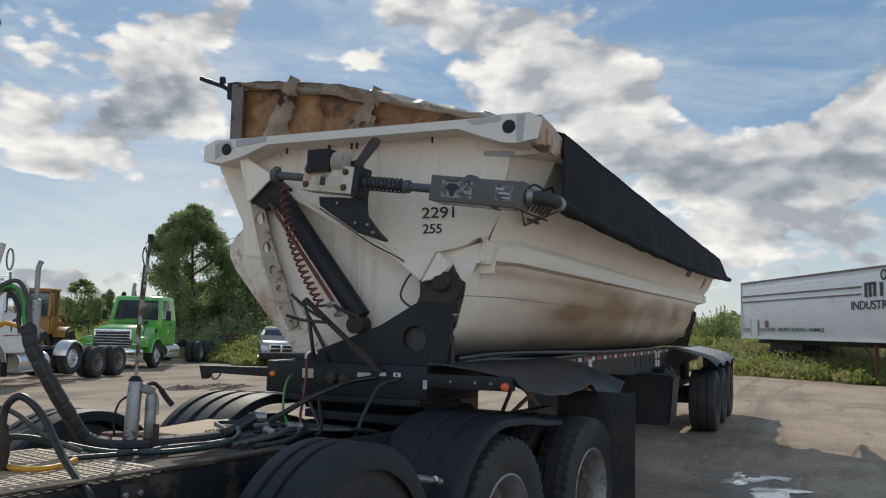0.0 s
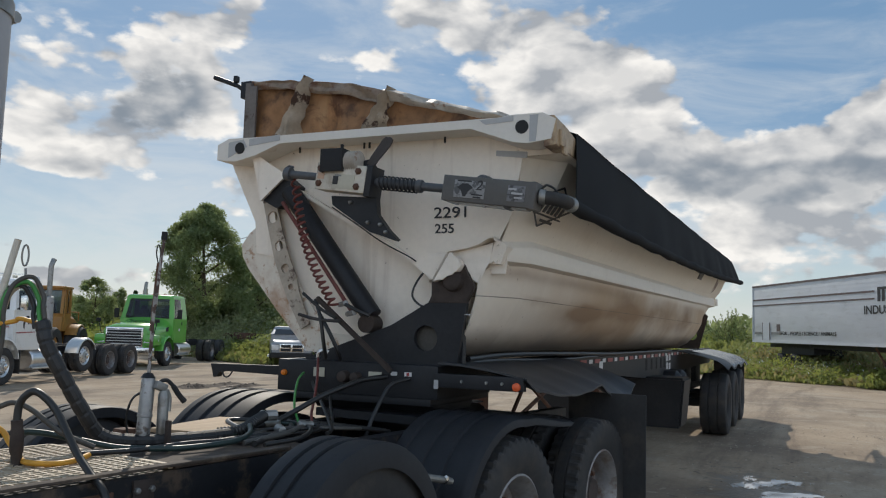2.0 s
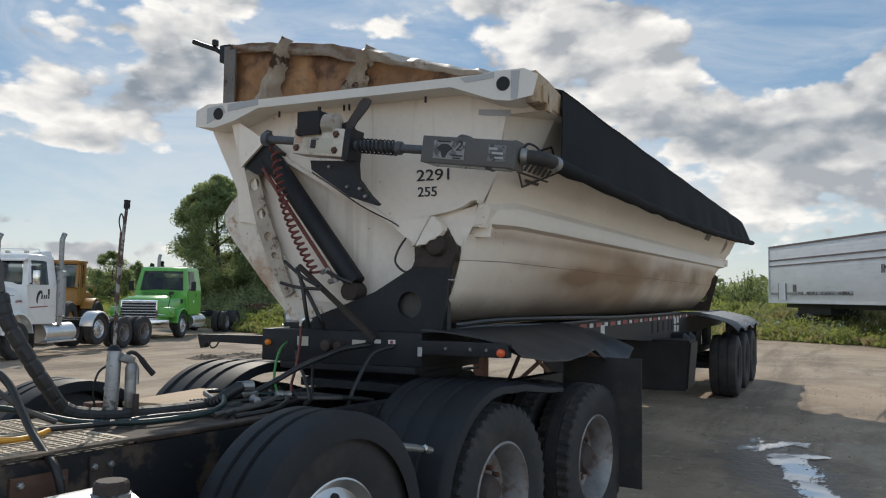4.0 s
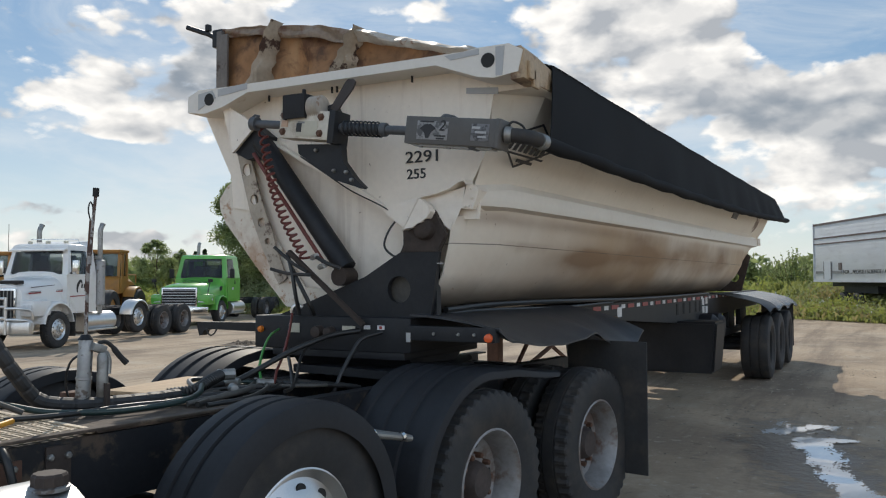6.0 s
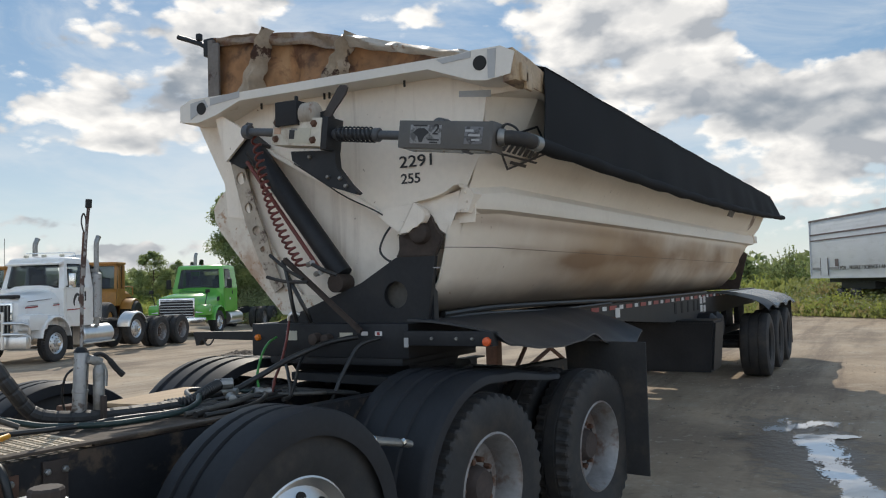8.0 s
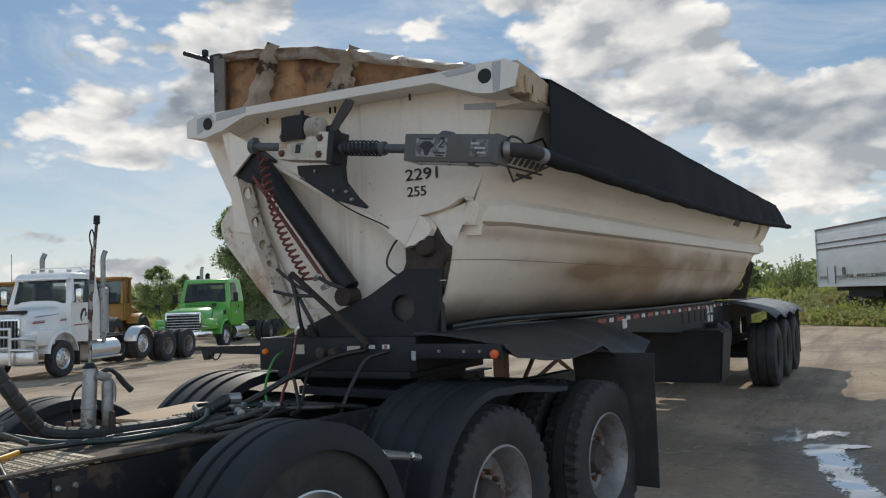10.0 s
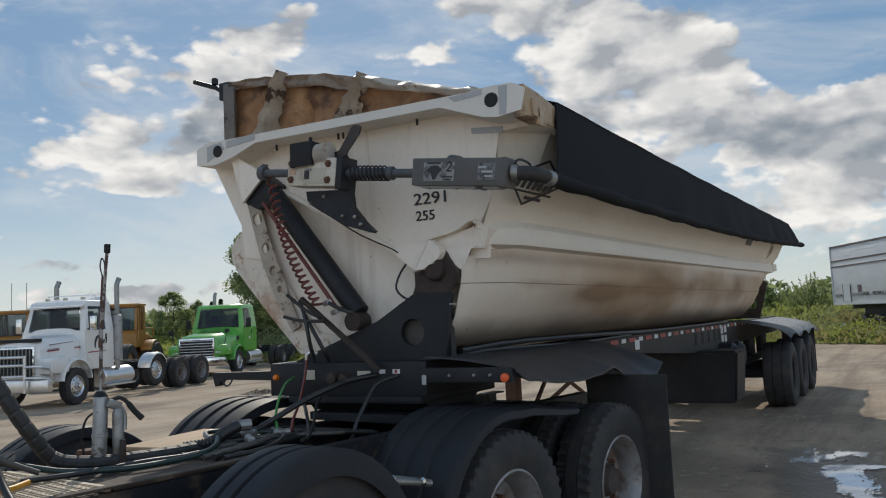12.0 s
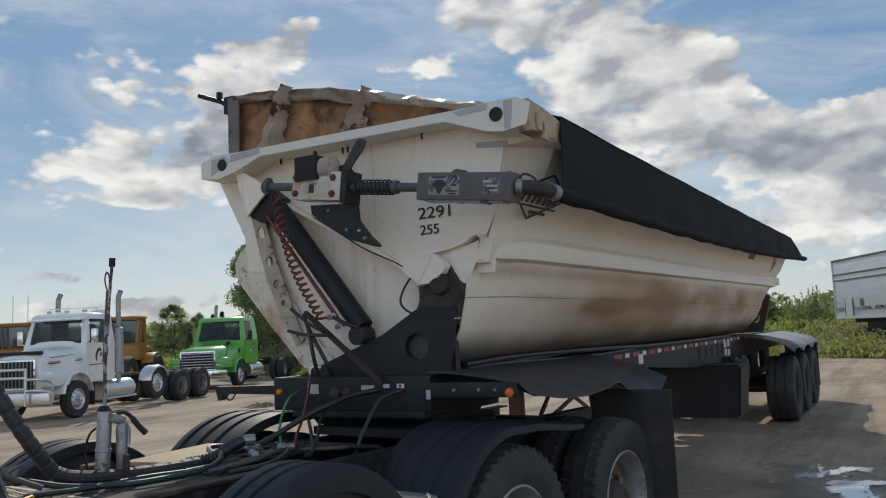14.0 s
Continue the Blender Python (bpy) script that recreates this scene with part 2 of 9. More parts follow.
def surface(name, colour, rough=0.5, metal=0.0, var=0.12, scale=2.0, fine=40.0, bump=0.15, depth=0.004,
            dirt=None, dirt_amount=0.0, dirt_scale=1.5, stretch=(1, 1, 1), island=0.0, each=0.0, spec=0.5, lo=0.5, hi=0.72, coat=0.0):
    m = bpy.data.materials.new(name)
    m.use_nodes = True
    t = m.node_tree
    b = t.nodes["Principled BSDF"]
    b.inputs["Roughness"].default_value, b.inputs["Metallic"].default_value = rough, metal
    b.inputs["Specular IOR Level"].default_value = spec
    b.inputs["Coat Weight"].default_value = coat
    tc = t.nodes.new("ShaderNodeTexCoord")
    mp = t.nodes.new("ShaderNodeMapping")
    mp.inputs["Scale"].default_value = stretch
    t.links.new(tc.outputs["Object"], mp.inputs[0])
    big = t.nodes.new("ShaderNodeTexNoise")
    big.inputs["Scale"].default_value, big.inputs["Detail"].default_value = scale, 6.0
    small = t.nodes.new("ShaderNodeTexNoise")
    small.inputs["Scale"].default_value, small.inputs["Detail"].default_value = fine, 4.0
    for n in (big, small):
        t.links.new(mp.outputs[0], n.inputs["Vector"])
    mixed = t.nodes.new("ShaderNodeMix"); mixed.data_type = "FLOAT"
    mixed.inputs[0].default_value = 0.35
    t.links.new(big.outputs[0], mixed.inputs[2]); t.links.new(small.outputs[0], mixed.inputs[3])
    ramp = t.nodes.new("ShaderNodeMapRange")
    ramp.inputs[1].default_value, ramp.inputs[2].default_value = 0.3, 0.7
    ramp.inputs[3].default_value, ramp.inputs[4].default_value = 1.0 - var, 1.0 + var
    t.links.new(mixed.outputs[0], ramp.inputs[0])
    value = ramp.outputs[0]
    for source, amount in ((("ShaderNodeNewGeometry", "Random Per Island"), island), (("ShaderNodeObjectInfo", "Random"), each)):
        if amount:
            src = t.nodes.new(source[0])
            mr = t.nodes.new("ShaderNodeMapRange")
            mr.inputs[3].default_value, mr.inputs[4].default_value = 1.0 - amount, 1.0 + amount
            t.links.new(src.outputs[source[1]], mr.inputs[0])
            mul = t.nodes.new("ShaderNodeMath"); mul.operation = "MULTIPLY"
            t.links.new(value, mul.inputs[0]); t.links.new(mr.outputs[0], mul.inputs[1])
            value = mul.outputs[0]
    tint = t.nodes.new("ShaderNodeVectorMath"); tint.operation = "SCALE"
    tint.inputs[0].default_value = colour
    t.links.new(value, tint.inputs["Scale"])
    out = tint.outputs[0]
    if dirt:
        dn = t.nodes.new("ShaderNodeTexNoise")
        dn.inputs["Scale"].default_value, dn.inputs["Detail"].default_value, dn.inputs["Roughness"].default_value = dirt_scale, 8.0, 0.65
        t.links.new(mp.outputs[0], dn.inputs["Vector"])
        dr = t.nodes.new("ShaderNodeMapRange"); dr.interpolation_type = "SMOOTHSTEP"
        dr.inputs[1].default_value, dr.inputs[2].default_value, dr.inputs[4].default_value = lo, hi, dirt_amount
        t.links.new(dn.outputs[0], dr.inputs[0])
        dm = t.nodes.new("ShaderNodeMix"); dm.data_type = "RGBA"
        dm.inputs[7].default_value = (*dirt, 1)
        t.links.new(dr.outputs[0], dm.inputs[0]); t.links.new(out, dm.inputs[6])
        out = dm.outputs[2]
    t.links.new(out, b.inputs["Base Color"])
    if bump:
        bp = t.nodes.new("ShaderNodeBump")
        bp.inputs["Strength"].default_value, bp.inputs["Distance"].default_value = bump, depth
        t.links.new(mixed.outputs[0], bp.inputs["Height"])
        t.links.new(bp.outputs[0], b.inputs["Normal"])
    return m


M = {}


def overlay(m, colour, amount, scale, lo, hi, stretch=(1, 1, 1), turn=0.0, detail=6.0, rough=0.6):
    """Lays blotches of a second colour over a material."""
    t = m.node_tree
    b = t.nodes["Principled BSDF"]
    old = b.inputs["Base Color"].links[0].from_socket
    tc = t.nodes.new("ShaderNodeTexCoord")
    mp = t.nodes.new("ShaderNodeMapping")
    mp.inputs["Scale"].default_value, mp.inputs["Rotation"].default_value, mp.inputs["Location"].default_value = stretch, (0, 0, turn), (3.7, 1.3, 5.1)
    t.links.new(tc.outputs["Object"], mp.inputs[0])
    n = t.nodes.new("ShaderNodeTexNoise")
    n.inputs["Scale"].default_value, n.inputs["Detail"].default_value, n.inputs["Roughness"].default_value, n.inputs["Distortion"].default_value = scale, detail, rough, 0.4
    t.links.new(mp.outputs[0], n.inputs["Vector"])
    r = t.nodes.new("ShaderNodeMapRange"); r.interpolation_type = "SMOOTHSTEP"
    r.inputs[1].default_value, r.inputs[2].default_value, r.inputs[4].default_value = lo, hi, amount
    t.links.new(n.outputs[0], r.inputs[0])
    mx = t.nodes.new("ShaderNodeMix"); mx.data_type = "RGBA"
    mx.inputs[7].default_value = (*colour, 1)
    t.links.new(r.outputs[0], mx.inputs[0]); t.links.new(old, mx.inputs[6])
    t.links.new(mx.outputs[2], b.inputs["Base Color"])
    return m


M["white"] = surface("tub_paint", (0.86, 0.775, 0.67), 0.42, var=0.07, scale=1.2, fine=25, bump=0.1, dirt=(0.36, 0.27, 0.17), dirt_amount=0.45, dirt_scale=1.6, lo=0.55, hi=0.8)
M["white_beam"] = surface("beam_paint", (0.71, 0.67, 0.61), 0.4, var=0.06, scale=3, bump=0.08, dirt=(0.35, 0.22, 0.12), dirt_amount=0.5, dirt_scale=5, lo=0.62, hi=0.75)
M["rustwhite"] = surface("rust_speckled_paint", (0.72, 0.655, 0.56), 0.5, var=0.10, scale=2, bump=0.15, dirt=(0.36, 0.17, 0.06), dirt_amount=0.8, dirt_scale=20, lo=0.53, hi=0.66)
M["tape"] = surface("grey_tape", (0.42, 0.42, 0.42), 0.35, var=0.08, bump=0.05)
M["rustpanel"] = surface("rusted_steel", (0.30, 0.15, 0.065), 0.7, var=0.5, scale=2.5, fine=14, bump=0.5, dirt=(0.07, 0.035, 0.02), dirt_amount=0.9, dirt_scale=3.2, lo=0.48, hi=0.66)
M["palerust"] = surface("pale_stained_steel", (0.42, 0.36, 0.29), 0.6, var=0.25, scale=4, bump=0.3, dirt=(0.055, 0.022, 0.012), dirt_amount=0.95, dirt_scale=6, lo=0.52, hi=0.60)
M["darkpost"] = surface("grey_brown_post_paint", (0.15, 0.13, 0.115), 0.6, var=0.25, scale=5, bump=0.25, dirt=(0.05, 0.028, 0.018), dirt_amount=0.9, dirt_scale=9, lo=0.52, hi=0.62)
M["stake"] = surface("crumpled_stake_steel", (0.36, 0.29, 0.215), 0.6, var=0.3, scale=4, bump=0.3, dirt=(0.05, 0.02, 0.012), dirt_amount=0.97, dirt_scale=4.5, lo=0.54, hi=0.58)
M["bandsteel"] = surface("rust_streaked_band_steel", (0.27, 0.205, 0.15), 0.55, var=0.35, scale=5, bump=0.3, dirt=(0.12, 0.05, 0.025), dirt_amount=0.9, dirt_scale=5, lo=0.47, hi=0.60)
M["bentrim"] = surface("bent_pale_steel", (0.44, 0.39, 0.33), 0.5, var=0.2, scale=5, bump=0.3, dirt=(0.22, 0.09, 0.04), dirt_amount=0.9, dirt_scale=7, lo=0.55, hi=0.65)
M["beige"] = surface("rust_stained_beige_paint", (0.46, 0.335, 0.205), 0.5, var=0.3, scale=4, bump=0.25, dirt=(0.11, 0.05, 0.022), dirt_amount=0.95, dirt_scale=4, lo=0.46, hi=0.62)
M["rust"] = surface("brown_rust", (0.11, 0.055, 0.035), 0.8, var=0.35, scale=8, bump=0.5)
M["grime"] = surface("greasy_dark_rust", (0.045, 0.032, 0.026), 0.75, var=0.4, scale=12, bump=0.6)
M["black"] = surface("black_chassis_paint", (0.0165, 0.018, 0.0215), 0.5, var=0.35, scale=3, bump=0.15, spec=0.3, dirt=(0.05, 0.042, 0.036), dirt_amount=0.3, dirt_scale=3, lo=0.5, hi=0.8)
M["plastic"] = surface("black_fender_plastic", (0.017, 0.0185, 0.0225), 0.58, var=0.3, scale=4, bump=0.1, spec=0.33, dirt=(0.04, 0.037, 0.034), dirt_amount=0.3, dirt_scale=3, lo=0.5, hi=0.85)
M["gloss"] = surface("glossy_black_sheet", (0.018, 0.0195, 0.023), 0.24, var=0.3, scale=4, bump=0.12, spec=0.8)
M["dustrail"] = surface("dusty_black_rail", (0.0165, 0.018, 0.0215), 0.5, var=0.35, scale=3, bump=0.25, spec=0.3, dirt=(0.115, 0.082, 0.058), dirt_amount=0.75, dirt_scale=4.5, lo=0.52, hi=0.64)
M["deckdust"] = surface("dirt_caked_deck", (0.075, 0.056, 0.043), 0.85, var=0.4, scale=7, bump=0.6, dirt=(0.19, 0.14, 0.098), dirt_amount=0.8, dirt_scale=5, lo=0.5, hi=0.64)
# base and blotches greyed to stand in for sky sheen on the sheet
M["sheet"] = surface("sky_greyed_black_sheet", (0.027, 0.0295, 0.035), 0.48, var=0.3, scale=3, bump=0.12, spec=0.5, dirt=(0.085, 0.083, 0.08), dirt_amount=0.4, dirt_scale=4, lo=0.45, hi=0.75)
M["rubber"] = surface("tyre_rubber", (0.027, 0.0275, 0.029), 0.75, var=0.25, scale=6, bump=0.3, dirt=(0.078, 0.064, 0.052), dirt_amount=0.7, dirt_scale=4, lo=0.42, hi=0.75)
M["hose"] = surface("black_hose_rubber", (0.018, 0.018, 0.018), 0.4, var=0.2, scale=10, bump=0.1)
M["alloy"] = surface("polished_aluminium", (0.66, 0.66, 0.66), 0.32, metal=1.0, var=0.08, scale=8, fine=120, bump=0.04)
M["steelrim"] = surface("worn_steel_rim", (0.27, 0.265, 0.265), 0.5, metal=0.35, var=0.25, scale=9, bump=0.15, dirt=(0.12, 0.06, 0.035), dirt_amount=0.85, dirt_scale=7, lo=0.5, hi=0.7)
M["hubrust"] = surface("rusty_brown_hub", (0.06, 0.045, 0.04), 0.7, var=0.35, scale=10, bump=0.3)
M["dullalloy"] = surface("dull_tank_aluminium", (0.50, 0.505, 0.51), 0.42, metal=1.0, var=0.2, scale=6, fine=90, bump=0.06, dirt=(0.22, 0.20, 0.17), dirt_amount=0.6, dirt_scale=5, lo=0.48, hi=0.66)
M["chrome"] = surface("chrome", (0.72, 0.72, 0.70), 0.14, metal=1.0, var=0.06, scale=20, bump=0.02)
M["metal"] = surface("worn_grey_metal", (0.30, 0.30, 0.29), 0.45, metal=0.7, var=0.2, scale=14, bump=0.1, dirt=(0.12, 0.09, 0.06), dirt_amount=0.6, dirt_scale=9)
M["greybox"] = surface("grey_painted_box", (0.098, 0.094, 0.090), 0.5, var=0.15, scale=8, bump=0.1, dirt=(0.10, 0.09, 0.08), dirt_amount=0.6, dirt_scale=6)
M["shaft"] = surface("dark_shaft_paint", (0.075, 0.08, 0.088), 0.5, var=0.2, scale=10, bump=0.1)
M["gearbox"] = surface("cream_gearbox_paint", (0.60, 0.56, 0.48), 0.5, var=0.12, scale=10, bump=0.1, dirt=(0.25, 0.16, 0.09), dirt_amount=0.6, dirt_scale=9)
M["tarp"] = surface("black_mesh_tarp", (0.0155, 0.0162, 0.018), 0.85, spec=0.15, var=0.25, scale=1.5, fine=300, bump=0.3, depth=0.002)
M["redhose"] = surface("brick_red_air_hose", (0.15, 0.033, 0.025), 0.5, var=0.2, scale=12, bump=0.1)
M["greenhose"] = surface("green_air_hose", (0.05, 0.25, 0.05), 0.45, var=0.2, scale=12, bump=0.1)
M["yellowhose"] = surface("orange_yellow_hose", (0.62, 0.30, 0.03), 0.45, var=0.2, scale=12, bump=0.1)
M["greyhose"] = surface("dusty_grey_hose", (0.075, 0.07, 0.062), 0.6, var=0.25, scale=10, bump=0.15)
M["sand"] = surface("sand_coloured_hose", (0.42, 0.34, 0.24), 0.55, var=0.2, scale=10, bump=0.1)
M["tealhose"] = surface("dark_green_hose_rubber", (0.015, 0.035, 0.032), 0.4, var=0.2, scale=10, bump=0.1)
M["sleeve"] = surface("tape_wrapped_sleeve", (0.024, 0.024, 0.025), 0.5, var=0.35, scale=14, bump=0.5, depth=0.006, dirt=(0.10, 0.095, 0.09), dirt_amount=0.7, dirt_scale=30, lo=0.66, hi=0.72)
M["scuffed"] = surface("scuffed_grey_metal", (0.36, 0.37, 0.38), 0.42, metal=0.75, var=0.2, scale=12, bump=0.1, dirt=(0.10, 0.07, 0.05), dirt_amount=0.8, dirt_scale=12, lo=0.54, hi=0.62)
M["flecked"] = surface("flecked_rod_paint", (0.33, 0.31, 0.29), 0.5, var=0.2, scale=10, bump=0.1, dirt=(0.07, 0.035, 0.025), dirt_amount=1.0, dirt_scale=22, lo=0.47, hi=0.52)
M["amber"] = surface("amber_lens", (0.75, 0.20, 0.02), 0.25, var=0.05)
M["redlens"] = surface("red_orange_lens", (0.80, 0.13, 0.04), 0.25, var=0.05)
M["red"] = surface("red_reflective_tape", (0.30, 0.04, 0.042), 0.35, var=0.2, scale=10, bump=0.02)
M["silver"] = surface("white_reflective_tape", (0.66, 0.66, 0.66), 0.35, var=0.15, scale=10, bump=0.02)
M["ink"] = surface("black_vinyl", (0.02, 0.02, 0.022), 0.5, var=0.1, bump=0)
M["greyink"] = surface("faded_grey_vinyl", (0.22, 0.22, 0.22), 0.5, var=0.2, bump=0)
M["peach"] = surface("faded_orange_sticker", (0.55, 0.36, 0.25), 0.5, var=0.15, bump=0)
M["fin"] = surface("brown_black_rubber", (0.045, 0.036, 0.033), 0.6, var=0.2, scale=10, bump=0.1)
M["hood"] = surface("flat_black_motor_hood", (0.012, 0.012, 0.014), 0.75, var=0.2, scale=10, bump=0.1)
M["worntape"] = surface("rubbed_pale_sticker", (0.27, 0.27, 0.27), 0.5, var=0.15, scale=12, bump=0.05, dirt=(0.08, 0.08, 0.082), dirt_amount=0.95, dirt_scale=16, lo=0.50, hi=0.58)
M["worngrey"] = surface("rubbed_grey_sticker", (0.17, 0.17, 0.18), 0.5, var=0.15, scale=12, bump=0.05, dirt=(0.05, 0.05, 0.052), dirt_amount=0.95, dirt_scale=22, lo=0.46, hi=0.54)
M["label"] = surface("paper_label", (0.50, 0.47, 0.38), 0.5, var=0.1, bump=0)
M["wood"] = surface("dusty_plywood", (0.44, 0.31, 0.19), 0.75, var=0.2, scale=3, fine=30, stretch=(1, 12, 12), bump=0.2)
M["grating"] = surface("dusty_tan_grating", (0.50, 0.40, 0.285), 0.6, var=0.25, scale=12, bump=0.2)
M["green"] = surface("lime_green_truck_paint", (0.12, 0.41, 0.065), 0.25, var=0.05, bump=0.02, coat=0.5)
M["truckwhite"] = surface("white_truck_paint", (0.80, 0.795, 0.775), 0.28, var=0.05, bump=0.02, coat=0.4, dirt=(0.4, 0.36, 0.3), dirt_amount=0.35, dirt_scale=2)
M["stackgrey"] = surface("mid_grey_stack_paint", (0.37, 0.37, 0.38), 0.4, var=0.08, scale=3, bump=0.05)
M["yellow"] = surface("machine_yellow_paint", (0.36, 0.17, 0.035), 0.45, var=0.15, bump=0.1, dirt=(0.18, 0.11, 0.06), dirt_amount=0.6, dirt_scale=2)
M["silverpaint"] = surface("silver_grey_car_paint", (0.30, 0.32, 0.35), 0.3, metal=0.5, var=0.05, bump=0.02, coat=0.5)
M["boxside"] = surface("weathered_aluminium_siding", (0.62, 0.64, 0.67), 0.45, metal=0.15, var=0.08, scale=0.8, fine=12, stretch=(1, 1, 4), bump=0.1, dirt=(0.42, 0.42, 0.42), dirt_amount=0.5, dirt_scale=1)
M["maroon"] = surface("brown_stripe_paint", (0.12, 0.085, 0.08), 0.5, var=0.15, bump=0)
M["bark"] = surface("tree_bark", (0.10, 0.075, 0.055), 0.9, var=0.35, scale=6, stretch=(1, 1, 0.2), bump=0.6, depth=0.02)
M["stone"] = surface("dusty_pebbles", (0.33, 0.28, 0.22), 0.9, var=0.2, scale=4, bump=0, island=0.5)
M["mud"] = surface("dark_damp_mud", (0.10, 0.075, 0.055), 0.9, var=0.3, scale=6, bump=0.6, depth=0.02)


def leaf_material(name, colour, through_colour, island=0.45):
    m = surface(name, colour, 0.55, var=0.25, scale=0.6, fine=3, bump=0, island=island, spec=0.3)
    t = m.node_tree
    b = t.nodes["Principled BSDF"]
    tr = t.nodes.new("ShaderNodeBsdfTranslucent")
    tr.inputs[0].default_value = (*through_colour, 1)
    mx = t.nodes.new("ShaderNodeMixShader")
    mx.inputs[0].default_value = 0.45
    outp = t.nodes["Material Output"]
    t.links.new(b.outputs[0], mx.inputs[1]); t.links.new(tr.outputs[0], mx.inputs[2]); t.links.new(mx.outputs[0], outp.inputs[0])
    return m


overlay(M["rustpanel"], (0.50, 0.31, 0.16), 0.55, 2.2, 0.54, 0.70, (1, 1, 0.6))
overlay(M["rustpanel"], (0.10, 0.04, 0.02), 0.85, 3.6, 0.54, 0.66)
overlay(M["white"], (0.30, 0.20, 0.12), 0.35, 2.0, 0.52, 0.75, (1, 4, 0.35))
overlay(M["white"], (0.34, 0.27, 0.2), 0.4, 45.0, 0.66, 0.74)
overlay(M["white"], (0.16, 0.07, 0.03), 0.85, 14.0, 0.70, 0.74)
overlay(M["rustwhite"], (0.36, 0.17, 0.07), 0.7, 2.2, 0.48, 0.66)
overlay(M["steelrim"], (0.16, 0.09, 0.06), 0.7, 3.0, 0.45, 0.6)
M["leaf"] = leaf_material("poplar_leaves", (0.135, 0.172, 0.082), (0.42, 0.50, 0.20))
M["conifer"] = leaf_material("dark_conifer_needles", (0.025, 0.05, 0.022), (0.04, 0.08, 0.02))
M["weed"] = leaf_material("weed_leaves", (0.17, 0.215, 0.065), (0.42, 0.46, 0.11), 0.5)
M["dryweed"] = leaf_material("dry_tan_weed_stems", (0.30, 0.255, 0.125), (0.42, 0.36, 0.16), 0.5)
M["paleweed"] = leaf_material("pale_grey_green_weeds", (0.21, 0.24, 0.13), (0.40, 0.44, 0.20), 0.5)
M["grass"] = leaf_material("tall_yellow_green_grass", (0.19, 0.215, 0.07), (0.38, 0.40, 0.12), 0.5)

glass = bpy.data.materials.new("tinted_window_glass")
glass.use_nodes = True
gb = glass.node_tree.nodes["Principled BSDF"]
gb.inputs["Base Color"].default_value = (0.35, 0.40, 0.40, 1)
gb.inputs["Roughness"].default_value = 0.03
gb.inputs["Transmission Weight"].default_value = 1.0
gb.inputs["IOR"].default_value = 1.3
M["glass"] = glass
cab_glass = bpy.data.materials.new("cab_window_glass")
cab_glass.use_nodes = True
cg = cab_glass.node_tree.nodes["Principled BSDF"]
cg.inputs["Base Color"].default_value = (0.30, 0.34, 0.35, 1)
cg.inputs["Roughness"].default_value = 0.02
cg.inputs["Transmission Weight"].default_value = 1.0
cg.inputs["IOR"].default_value = 1.4
M["cab_glass"] = cab_glass
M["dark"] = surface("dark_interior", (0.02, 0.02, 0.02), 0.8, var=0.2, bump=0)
water = bpy.data.materials.new("puddle_sky_whitened")
water.use_nodes = True
wb = water.node_tree.nodes["Principled BSDF"]
# near-white base stands in for the bright sky mirrored in the water
wb.inputs["Base Color"].default_value = (0.74, 0.75, 0.76, 1)
wb.inputs["Roughness"].default_value = 0.04
wb.inputs["IOR"].default_value = 1.9
M["water"] = water


